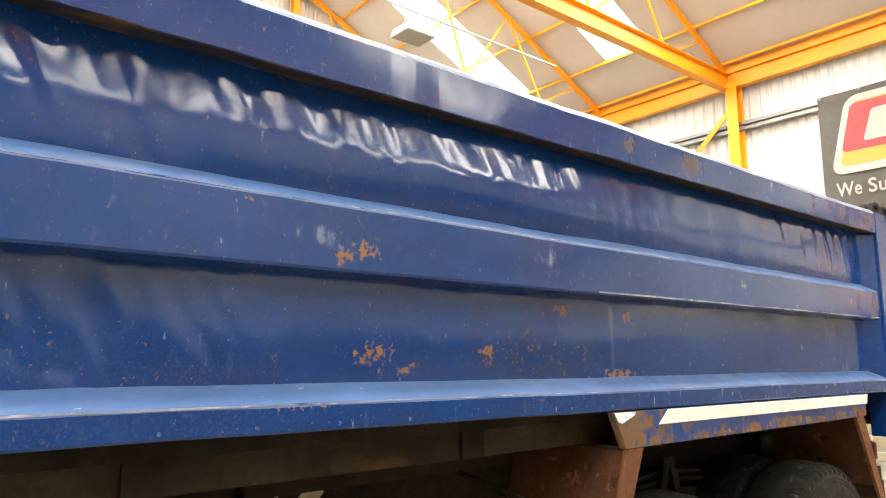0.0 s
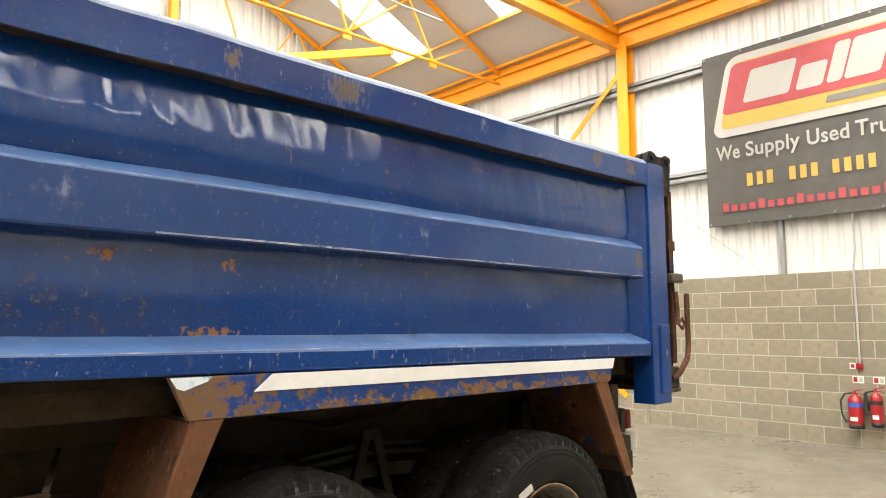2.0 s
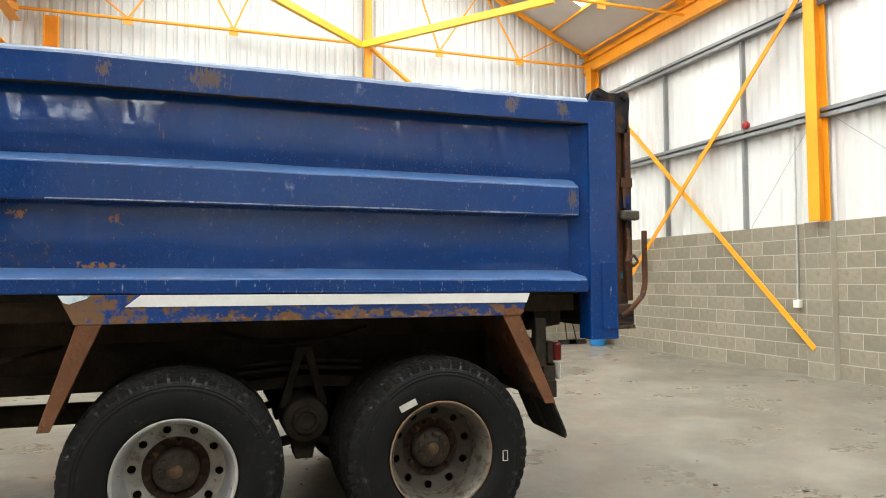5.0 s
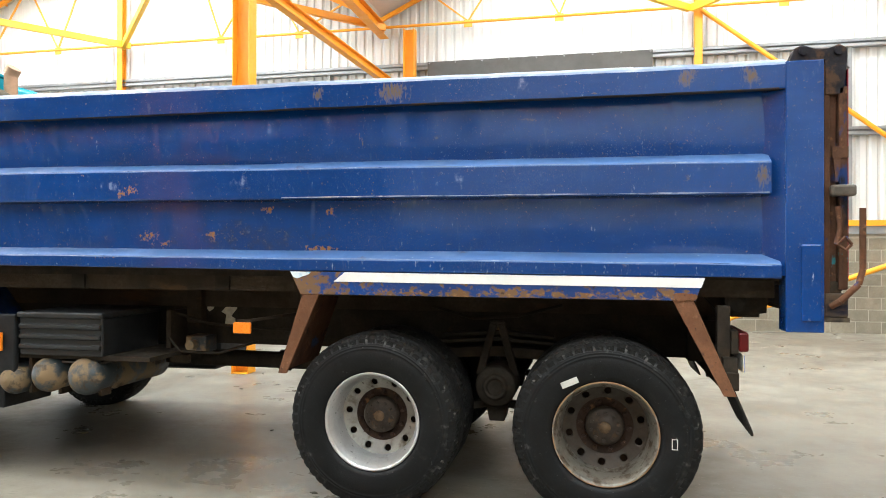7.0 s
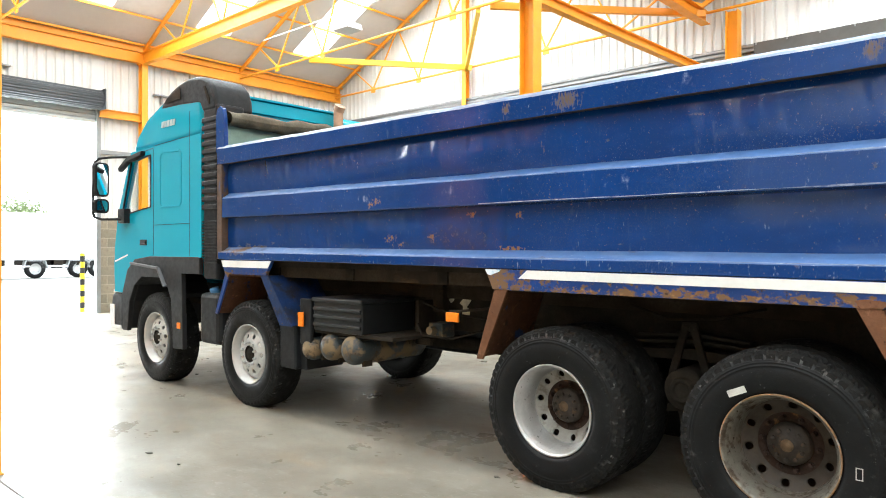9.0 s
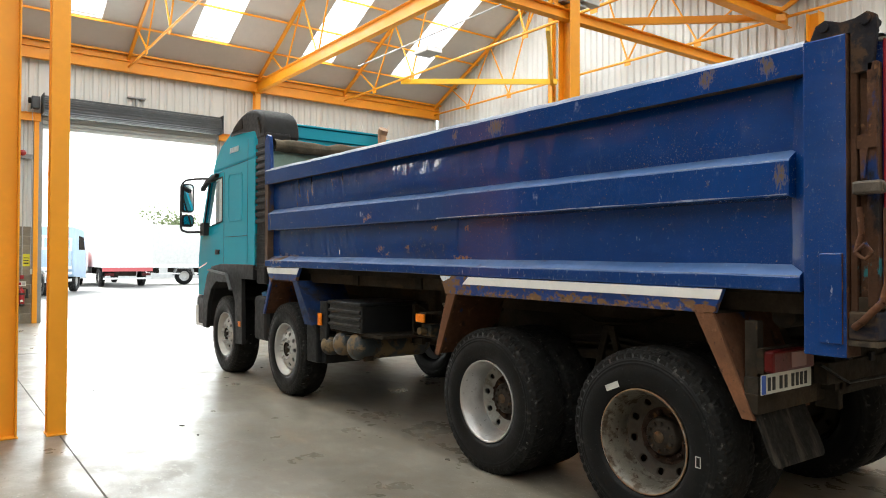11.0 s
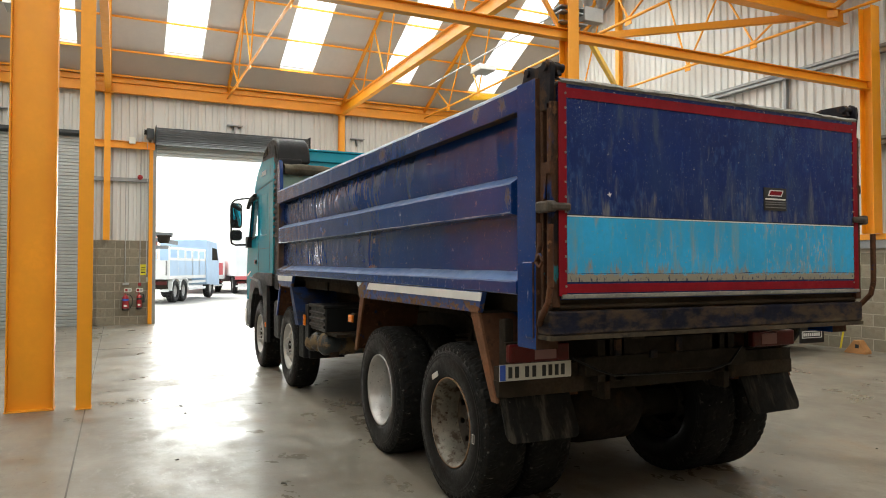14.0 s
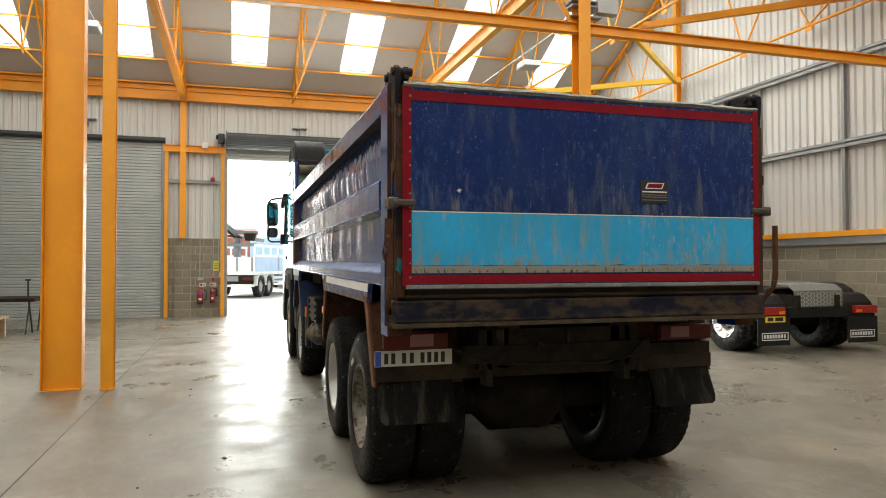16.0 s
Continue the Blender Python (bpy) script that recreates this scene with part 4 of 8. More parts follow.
both("mudguard_plate", lambda: MB().prism([(4.608, 1.294), (4.636, 1.294), (4.857, 0.78), (4.83, 0.78)], "y", YO + 0.0205, 2.32), M_RUST, "rusty sloping mudguard plate")
both("mudguard_top", lambda: MB().box(2.34, 4.64, YO + 0.02, 2.32, 1.285, 1.30), M_CHASSIS)
M_FLAP = material("dusty_black_rubber", (0.0085, 0.008, 0.0075), 0.75, spec=0.15, vary=0.3, vary_scale=5, bump=0.2, bump_scale=60, spots=[((0.06, 0.053, 0.042), 6.0, 0.50, 0.2, (1, 2.2, 0.35), 0.9), ((0.10, 0.09, 0.072), 30.0, 0.66, 0.08, (1, 1, 1), 0.9)])


def mudflap():
    pts = [(1.76, 0.85), (2.25, 0.85), (2.255, 0.60), (2.245, 0.565), (2.22, 0.548), (1.79, 0.548), (1.765, 0.565), (1.752, 0.60)]
    mb = MB().plate(pts, [], "x", 4.825, 4.84)
    mb.v = [(x + 0.42 * (0.85 - z) + 0.01 * math.sin(y * 9.0) * (0.85 - z) / 0.3, y, z) for x, y, z in mb.v]
    return mb


both("mudflap", mudflap, M_FLAP, "dusty black rubber mudflap with rounded corners", bevel=0.004)
both("front_mudguard_rail", lambda: MB().prism([(-1.22, 1.46), (-0.33, 1.46), (-0.43, 1.32), (-1.16, 1.32)], "y", YO - 0.004, YO + 0.03), M_RUSTBLUE, bevel=0.003)
both("white_marking", lambda: MB().prism([(-1.22, 1.458), (-0.335, 1.458), (-0.39, 1.39), (-1.19, 1.39)], "y", YO - 0.009, YO - 0.003), M_WHITE, "white reflective strip")
both("front_mudguard_edge", lambda: MB().prism([(-1.16, 1.32), (-1.09, 1.32), (-1.31, 0.90), (-1.36, 0.90)], "y", YO, YO + 0.02), M_RUSTBLUE, bevel=0.003)
both("front_mudguard_plate", lambda: MB().prism([(-1.15, 1.32), (-1.12, 1.32), (-1.325, 0.90), (-1.355, 0.90)], "y", YO + 0.02, 2.3).prism([(-1.12, 1.32), (-0.46, 1.32), (-0.46, 1.30), (-1.12, 1.30)], "y", YO + 0.03, 2.3), M_RUST, bevel=0.003)
both("front_mudguard_plate", lambda: MB().prism([(-0.52, 1.32), (-0.40, 1.32), (-0.02, 0.86), (-0.2, 0.86)], "y", YO, YO + 0.02).prism([(-0.44, 1.319), (-0.41, 1.319), (-0.03, 0.865), (-0.06, 0.865)], "y", YO + 0.0205, 2.3), M_DIRTYBLUE)

# chassis
both("chassis_rail", lambda: MB().box(-3.4, 4.95, 2.53, 2.61, 0.86, 1.14), M_CHASSIS, "grimy black steel chassis rail", bevel=0.006)
both("subframe_rail", lambda: MB().box(-1.2, 5.15, 2.50, 2.60, 1.14, 1.40), M_GRIME)
part("tail_crossmember", MB().box(4.80, 4.875, 1.75, 4.21, 0.80, 0.98).box(4.7, 4.95, 2.4, 3.56, 0.86, 1.12), M_CHASSIS, TRUCK, "grimy rear cross member")
for x in (-0.5, 0.6, 1.7, 2.8, 3.9):
    part("crossmember", MB().box(x - 0.05, x + 0.05, 1.9, 2 * YC - 1.9, 1.3, 1.4), M_CHASSIS, TRUCK)
for x in (4.17, 2.78):
    part("rear_axle", MB().tube((x, 2.1, 0.52), (x, 2 * YC - 2.1, 0.52), 0.11, 14).lathe([(2.6, 0.1), (2.75, 0.24), (3.2, 0.24), (3.36, 0.1)], (x, 0, 0.52), "y", 16), M_CHASSIS, TRUCK)
for x in (-0.83, -2.83):
    part("front_axle", MB().beam((x, 2.0, 0.48), (x, 2 * YC - 2.0, 0.48), 0.12, 0.12), M_CHASSIS, TRUCK)

# wheels
R_T, W_T = 0.535, 0.30


def tyre_mesh():
    """Axis along y, outer side wall at y = 0; shallow worn lugs cut into the tread."""
    n = 208
    prof = [(0.03, 0.292), (0.0, 0.31), (-0.010, 0.335), (-0.016, 0.38), (-0.016, 0.432), (-0.012, 0.440), (-0.0145, 0.444), (-0.0145, 0.452), (-0.009, 0.456), (-0.0115, 0.461), (-0.0115, 0.468), (-0.005, 0.472), (-0.007, 0.477), (0.0, 0.482), (0.004, 0.506), (0.016, 0.525), (0.05, R_T), (0.085, R_T + 0.003), (0.10, R_T + 0.003), (0.125, R_T + 0.004)]
    full = prof + [(W_T - a, r) for a, r in reversed(prof)]
    vs = []
    for k, (a, r) in enumerate(full):
        for i in range(n):
            edge = min(k, len(full) - 1 - k)
            cut = 0.0
            if 13 <= edge <= 16:
                cut = 0.007 if (i + edge // 2) % 4 == 0 else 0.0
            elif edge == 17:
                cut = 0.008 if (i + (i // 4) % 2) % 8 in (0, 1) else 0.0
            th = 2 * math.pi * (i + (0.9 if k > len(full) // 2 else 0)) / n
            vs.append(((r - cut) * math.cos(th), a, (r - cut) * math.sin(th)))
    fs = [(j * n + i, j * n + (i + 1) % n, (j + 1) * n + (i + 1) % n, (j + 1) * n + i) for j in range(len(full) - 1) for i in range(n)]
    me = MB().add(vs, fs, True).mesh("tyre")
    me.materials.append(M_TYRE)
    me.materials.append(M_TREAD)
    for p in me.polygons:
        c = p.center
        if math.hypot(c.x, c.z) > 0.492:
            p.material_index, p.use_smooth = 1, False
    return me


def holed_cone(mb, r_out, r_in, y_out, y_in, holes=10, size=0.40, at=0.02):
    """A conical ring pierced by round hand holes, each with a short lip."""
    m, rings = 32, 4
    half = math.pi / holes

    def point(k, u, v):
        r = (r_out + r_in) / 2 + (r_in - r_out) / 2 * v
        a = 2 * half * k + half * u
        return r * math.cos(a), y_out + (y_in - y_out) * (v + 1) / 2, r * math.sin(a)

    mid = (r_out + r_in) / 2
    squash = (abs(r_out - r_in) / 2) / (half * mid)
    for k in range(holes):
        vs, fs = [], []
        for i in range(m):
            c, q = math.cos(2 * math.pi * i / m), math.sin(2 * math.pi * i / m)
            hole = (size * 1.7 * squash * c, at + size * 1.7 * q)
            edge = 1 / max(abs(c), abs(q))
            for g in range(rings + 1):
                f = g / rings
                vs.append(point(k, hole[0] + (c * edge - hole[0]) * f, hole[1] + (q * edge - hole[1]) * f))
            x, y, z = vs[-rings - 1]
            vs.append((x * 0.995, y + 0.012, z * 0.995))
        w = rings + 2
        for i in range(m):
            j = (i + 1) % m
            fs += [(i * w + g, i * w + g + 1, j * w + g + 1, j * w + g) for g in range(rings)]
            fs.append((i * w, j * w, j * w + rings + 1, i * w + rings + 1))
        mb.add(vs, fs, True)


def rim_mesh(deep):
    """Steel rim; deep: dished disc with hand holes (rear), else disc near the outer face (front)."""
    n = 80
    mb = MB()
    if deep:
        mb.lathe([(0.03, 0.285), (0.006, 0.301), (-0.002, 0.300), (-0.002, 0.293), (0.012, 0.281), (0.035, 0.276), (0.042, 0.268), (0.080, 0.266), (0.092, 0.257), (0.165, 0.253), (0.185, 0.246)], n=n)
        holed_cone(mb, 0.246, 0.184, 0.185, 0.217)
        mb.lathe([(0.217, 0.184), (0.221, 0.178), (0.224, 0.168)], n=n)
    else:
        mb.lathe([(0.03, 0.285), (0.006, 0.301), (-0.002, 0.300), (-0.002, 0.293), (0.012, 0.281), (0.05, 0.274), (0.06, 0.262), (0.09, 0.256)], n=n)
        mb.lathe([(0.09, 0.256), (0.075, 0.24), (0.045, 0.215)], n=n)
        holed_cone(mb, 0.215, 0.145, 0.045, 0.018)
        mb.lathe([(0.018, 0.145), (0.018, 0.085)], n=n)
    mb.lathe([(0.27, 0.285), (0.20, 0.265), (0.16, 0.262)], n=40)
    return mb.mesh("wheel")


def centre_mesh(deep):
    if deep:
        mb = MB().lathe([(0.2245, 0.169), (0.226, 0.118), (0.29, 0.112), (0.29, 0.0)], n=40)
        mb.lathe([(0.26, 0.25), (0.25, 0.12)], n=24)
        return mb.mesh("wheel_centre")
    return MB().lathe([(0.018, 0.086), (0.06, 0.082), (0.06, 0.0)], n=32).mesh("wheel_centre")


def hub_mesh(deep):
    if deep:
        mb = MB().lathe([(0.227, 0.117), (0.196, 0.113), (0.186, 0.104), (0.180, 0.098), (0.176, 0.062), (0.168, 0.054), (0.162, 0.036), (0.160, 0.0)], n=32)
        for i in range(10):
            a = 2 * math.pi * i / 10
            mb.tube((0.080 * math.cos(a), 0.185, 0.080 * math.sin(a)), (0.080 * math.cos(a), 0.164, 0.080 * math.sin(a)), 0.011, 6)
        return mb.mesh("hub")
    return MB().lathe([(0.06, 0.07), (0.03, 0.068), (0.02, 0.06), (0.02, 0.0)], n=32).mesh("hub")


def nut_mesh():
    return MB().tube((0, 0.0, 0), (0, -0.022, 0), 0.015, 6).tube((0, -0.022, 0), (0, -0.034, 0), 0.010, 6).mesh("wheel_nut")


M_TREAD = material("dusty_tread_rubber", (0.0125, 0.012, 0.0112), 0.8, spec=0.12, vary=0.35, vary_scale=8, bump=0.3, bump_scale=80, spots=[((0.05, 0.047, 0.042), 9.0, 0.57, 0.2, (1, 1, 1), 0.9), ((0.12, 0.115, 0.105), 26.0, 0.62, 0.1, (1, 0.5, 1), 0.9)])
ME_TYRE, ME_RIM_R, ME_RIM_F, ME_NUT = tyre_mesh(), rim_mesh(True), rim_mesh(False), nut_mesh()
ME_HUB_R, ME_HUB_F, ME_CEN_R, ME_CEN_F = hub_mesh(True), hub_mesh(False), centre_mesh(True), centre_mesh(False)
ME_RIM_R.materials.append(M_RIM)
ME_RIM_F.materials.append(material("pale_wheel_paint", (0.46, 0.455, 0.43), 0.45, 0.3, vary=0.12, vary_scale=6, spots=[((0.2, 0.15, 0.1), 12.0, 0.66, 0.1, (1, 1, 1), 0.8)]))
ME_RIM_DARK = ME_RIM_R.copy()
ME_RIM_DARK.materials.clear()
ME_RIM_DARK.materials.append(M_CHASSIS)
ME_RIM_RUST = ME_RIM_R.copy()
ME_RIM_RUST.materials.clear()
ME_RIM_RUST.materials.append(M_RIMRUST)
ME_RIM_RUST.materials.append(M_RIMLIP)
ME_RIM_RUST.materials.append(material("tan_silver_barrel", (0.15, 0.136, 0.11), 0.4, 0.4, vary=0.25, vary_scale=8, spots=[((0.06, 0.040, 0.023), 12.0, 0.48, 0.16, (1, 1, 1), 0.8), ((0.05, 0.03, 0.02), 30.0, 0.60, 0.08, (1, 1, 1), 0.9)]))
for p in ME_RIM_RUST.polygons:
    if math.hypot(p.center.x, p.center.z) > 0.288 and p.center.y < 0.05:
        p.material_index = 1
    elif p.center.y < 0.184:
        p.material_index = 2
ME_CEN_R.materials.append(M_HUB)
# Disc darker than lip and barrel: its shade inside the wheel is painted in.
ME_RIM_R.materials.append(material("shaded_dirty_silver_disc", (0.26, 0.25, 0.225), 0.5, 0.3, vary=0.2, vary_scale=7, spots=[((0.12, 0.095, 0.07), 10.0, 0.50, 0.2, (1, 1, 1), 0.7), ((0.06, 0.035, 0.02), 26.0, 0.62, 0.08, (1, 1, 1), 0.9)]))
for p in ME_RIM_R.polygons:
    if p.center.y > 0.184 and math.hypot(p.center.x, p.center.z) < 0.256:
        p.material_index = 1
ME_HUB_R.materials.append(material("greasy_hub", (0.042, 0.031, 0.023), 0.6, spec=0.3, vary=0.4, vary_scale=12, spots=[((0.09, 0.055, 0.03), 16.0, 0.60, 0.1, (1, 1, 1), 0.9)]))
ME_CEN_F.materials.append(M_CHASSIS)
ME_HUB_F.materials.append(M_CHASSIS)
ME_NUT.materials.append(M_HUB)
ME_NUT_F = ME_NUT.copy()
ME_NUT_F.materials.clear()
ME_NUT_F.materials.append(M_RIM)
ME_CAP = MB().lathe([(0.165, 0.036), (0.158, 0.034), (0.156, 0.0)], n=14).mesh("hub_cap")
ME_CAP.materials.append(material("ochre_hub_grease", (0.11, 0.065, 0.03), 0.7, vary=0.4, vary_scale=20))
M_LABEL = material("paper_label", (0.5, 0.49, 0.45), 0.7, vary=0.15, vary_scale=15)


def wheel(x, y, side, rim, hub, centre, nut_y, spin, label):
    """side 1: outer face towards -y."""
    m = Matrix.Translation(Vector((x, y, 0.52)) - BASE[TRUCK]) @ Matrix.Rotation(math.pi if side < 0 else 0.0, 4, "Z") @ Matrix.Rotation(spin, 4, "Y")
    w = placed("wheel", rim, TRUCK, m, label)
    placed("tyre", ME_TYRE, w, Matrix(), "worn black tyre")
    deep_hub = hub is ME_HUB_R
    if hub is not None:
        placed("wheel_centre", centre, w, Matrix(), "rusty wheel centre")
        placed("hub", hub, w, Matrix())
        if deep_hub:
            placed("hub_cap", ME_CAP, w, Matrix(), "rusty ochre hub centre")
        for i in range(10):
            a = 2 * math.pi * (i + 0.5) / 10
            placed("wheel_nut", ME_NUT if deep_hub else ME_NUT_F, w, Matrix.Translation(((0.1425 if deep_hub else 0.115) * math.cos(a), nut_y, (0.1425 if deep_hub else 0.115) * math.sin(a))))
    return w


for x, rim, spin in ((4.17, ME_RIM_RUST, 0.4), (2.78, ME_RIM_R, 0.1)):
    for side in (1, -1):
        y = YC - side * (YC - 1.76)
        w = wheel(x, y, side, rim, ME_HUB_R, ME_CEN_R, 0.226, spin, "rusty silver steel wheel" if rim is ME_RIM_RUST else "silver painted steel wheel")
        if side > 0 and rim is ME_RIM_RUST:
            sticker = MB().box(-0.05, 0.05, -0.019, -0.015, -0.018, 0.018).mesh("tyre_sticker")
            sticker.materials.append(M_LABEL)
            mark = MB().plate([(-0.016, -0.03), (0.016, -0.03), (0.016, 0.03), (-0.016, 0.03)], [[(-0.012, -0.026), (0.012, -0.026), (0.012, 0.026), (-0.012, 0.026)]], "y", -0.018, -0.014).mesh("chalk_mark")
            mark.materials.append(M_LABEL)
            placed("chalk_mark", mark, w, Matrix.Rotation(-spin, 4, "Y") @ Matrix.Translation((0.375, 0, -0.03)), "pale chalked square")
            placed("tyre_sticker", sticker, w, Matrix.Rotation(-spin, 4, "Y") @ Matrix.Translation((-0.20, 0, 0.29)) @ Matrix.Rotation(radians(-24), 4, "Y"), "small grey paper sticker")
        wheel(x, YC - side * (YC - 2.10), side, ME_RIM_DARK, None, None, 0, spin + 0.3, "inner twin wheel")
for x in (-0.83, -2.83):
    for side in (1, -1):
        wheel(x, YC - side * (YC - 1.79), side, ME_RIM_F, ME_HUB_F, ME_CEN_F, 0.018, 0.2 + x, "pale silver steel front wheel")

# cab
def cab_side():
    out = [(-1.69, 1.48), (-1.69, 2.83), (-3.40, 2.78), (-3.47, 2.66), (-3.80, 1.98), (-3.88, 1.60), (-3.90, 1.35), (-3.88, 1.03), (-3.64, 1.02), (-3.60, 1.12), (-3.46, 1.34), (-3.28, 1.45), (-2.9, 1.485)]
    hole = [(-2.87, 2.09), (-2.87, 2.67), (-2.92, 2.71), (-3.38, 2.665), (-3.42, 2.62), (-3.66, 2.06), (-3.64, 2.0)]
    return MB().plate(out, [hole], "y", 1.75, 1.80)


SIDES = both("cab_side", cab_side, M_CAB, "teal cab side with door", bevel=0.008)
for k, side in enumerate(SIDES):
    def flip(mb):
        if k:
            mb.v = [(x, 2 * YC - y, z) for x, y, z in mb.v]
        return mb
    pane = part("side_window", flip(MB().prism([(-2.86, 2.07), (-2.86, 2.72), (-3.40, 2.68), (-3.68, 1.99)], "y", 1.772, 1.776)), M_GLASS, side, "clear side window")
    pane.visible_shadow = False
    frame_mb = MB()
    ring = [(-2.865, 2.08), (-2.865, 2.70), (-3.39, 2.67), (-3.665, 2.0)]
    for p, q in zip(ring, ring[1:] + ring[:1]):
        frame_mb.beam((p[0], 1.752, p[1]), (q[0], 1.752, q[1]), 0.014, 0.02, up=(0, 1, 0))
    part("window_seal", flip(frame_mb), M_PLASTIC, side, "black rubber window seal")
    seam = MB()
    for p, q in (((-2.80, 1.50), (-2.80, 2.76)), ((-2.80, 1.86), (-1.93, 1.86)), ((-2.80, 2.775), (-3.42, 2.735)), ((-1.93, 1.50), (-1.93, 3.1)), ((-1.93, 2.83), (-2.8, 2.80))):
        seam.beam((p[0], 1.7495, p[1]), (q[0], 1.7495, q[1]), 0.006, 0.003, up=(0, 1, 0))
    part("panel_seam", flip(seam), M_CHASSIS, side)
    part("pressed_panel", flip(MB().plate([(-2.64, 2.10), (-2.60, 2.06), (-2.16, 2.06), (-2.12, 2.10), (-2.12, 2.66), (-2.16, 2.70), (-2.58, 2.715), (-2.64, 2.67)], [[(-2.62, 2.11), (-2.59, 2.08), (-2.17, 2.08), (-2.14, 2.11), (-2.14, 2.65), (-2.17, 2.68), (-2.57, 2.695), (-2.62, 2.66)]], "y", 1.744, 1.751)), M_CAB, side, bevel=0.004)
    part("door_handle", flip(MB().box(-3.15, -2.97, 1.742, 1.752, 1.62, 1.69).box(-3.08, -2.98, 1.73, 1.742, 1.64, 1.67)), M_PLASTIC, side, "black door handle", bevel=0.004)
    part("white_line", flip(MB().beam((-3.86, 1.7485, 1.42), (-3.5, 1.7485, 1.50), 0.02, 0.002, up=(0, 1, 0))), M_WHITE, side)
    part("window_visor", flip(MB().prism([(-3.66, 2.60), (-3.40, 2.72), (-3.0, 2.76), (-3.02, 2.71), (-3.38, 2.66), (-3.63, 2.55)], "y", 1.69, 1.75)), M_PLASTIC, side, "black wind deflector", bevel=0.01)
ROOF = part("cab_roof", MB().prism([(-1.70, 2.82), (-1.70, 3.18), (-1.78, 3.28), (-2.3, 3.34), (-2.62, 3.31), (-3.03, 3.16), (-3.27, 2.98), (-3.42, 2.77)], "y", 1.765, 2 * YC - 1.765), M_CAB, TRUCK, "teal high cab roof", bevel=0.07)
rounded(ROOF)
part("roof_lip", MB().box(-1.72, -1.66, 1.95, 3.62, 3.14, 3.285).box(-1.76, -1.63, 1.93, 3.64, 3.29, 3.318), M_CAB, ROOF, bevel=0.01)
badge = MB()
for i in range(5):
    badge.prism([(-2.62 + i * 0.068, 2.995), (-2.57 + i * 0.068, 2.995), (-2.558 + i * 0.068, 3.065), (-2.608 + i * 0.068, 3.065)], "y", 1.757, 1.763)
part("badge", badge, material("faded_badge", (0.40, 0.50, 0.52), 0.4), ROOF, "small white badge bars")
part("cab_back", MB().box(-1.74, -1.69, 1.79, 2 * YC - 1.79, 1.46, 2.84), M_CAB, TRUCK, bevel=0.01)
part("cab_front", MB().prism([(-3.86, 1.05), (-3.86, 1.95), (-3.82, 1.98), (-3.80, 1.95), (-3.80, 1.05)], "y", 1.79, 2 * YC - 1.79), M_CAB, TRUCK, bevel=0.01)
pane = part("windscreen", MB().prism([(-3.82, 1.97), (-3.44, 2.76), (-3.43, 2.755), (-3.81, 1.965)], "y", 1.85, 2 * YC - 1.85), M_GLASS, TRUCK, "sloping clear windscreen")
pane.visible_shadow = False
both("windscreen_pillar", lambda: MB().prism([(-3.86, 1.97), (-3.46, 2.80), (-3.40, 2.80), (-3.78, 1.97)], "y", 1.80, 1.87), M_WHITE, "pale windscreen pillar", bevel=0.01)
part("cab_floor", MB().box(-3.84, -1.7, 1.8, 2 * YC - 1.8, 1.46, 1.52), M_CHASSIS, TRUCK)
for y in (2.35, 3.6):
    part("cab_seat", MB().box(-2.9, -2.4, y - 0.24, y + 0.24, 1.52, 1.9).prism([(-2.5, 1.9), (-2.38, 2.5), (-2.28, 2.5), (-2.36, 1.9)], "y", y - 0.22, y + 0.22), M_GREYPLASTIC, TRUCK, "dark fabric cab seat", bevel=0.03)
part("steering_wheel", MB().lathe([(0.02 * math.cos(a), 0.2 + 0.02 * math.sin(a)) for a in [k * math.pi / 4 for k in range(9)]], (-3.3, 3.6 - 1.25, 2.02), "x", 24), M_PLASTIC, TRUCK, "black steering wheel")
part("dashboard", MB().prism([(-3.8, 1.5), (-3.8, 2.0), (-3.5, 1.98), (-3.42, 1.85), (-3.5, 1.5)], "y", 1.82, 2 * YC - 1.82), M_PLASTIC, TRUCK)


def fender():
    out = [(-3.64, 0.55), (-3.66, 1.0), (-3.50, 1.32), (-3.30, 1.45), (-2.9, 1.49), (-1.72, 1.49), (-1.72, 1.30), (-2.11, 1.30), (-2.08, 0.45), (-2.31, 0.44), (-2.36, 1.0), (-2.46, 1.16), (-2.62, 1.24), (-3.10, 1.24), (-3.30, 1.13), (-3.44, 0.92), (-3.50, 0.55)]
    return MB().plate(out, [], "y", 1.745, 1.80).plate([(-3.5, 0.6), (-3.44, 0.92), (-3.30, 1.13), (-3.10, 1.24), (-2.62, 1.24), (-2.50, 1.16), (-2.44, 1.0), (-2.40, 1.05), (-2.46, 1.2), (-2.6, 1.29), (-3.12, 1.29), (-3.35, 1.17), (-3.5, 0.95)], [], "y", 1.80, 2.25)


both("wheel_arch", fender, M_ARCH, "black plastic wheel arch", bevel=0.008)
# Lip highlight is painted as a paler grey than the arch.
both("arch_lip", lambda: MB().beam((-3.36, 1.735, 1.40), (-2.64, 1.735, 1.35), 0.05, 0.03).beam((-2.64, 1.735, 1.35), (-2.47, 1.735, 1.14), 0.05, 0.03), material("highlit_arch_lip", (0.09, 0.094, 0.098), 0.4, vary=0.1), "grey arch lip", bevel=0.008)
part("bumper", MB().prism([(-4.0, 0.62), (-4.04, 0.78), (-4.0, 1.0), (-3.9, 1.04), (-3.66, 1.0), (-3.66, 0.55), (-3.95, 0.55)], "y", 1.76, 2 * YC - 1.76), M_GREYPLASTIC, TRUCK, "grey plastic bumper", bevel=0.04)
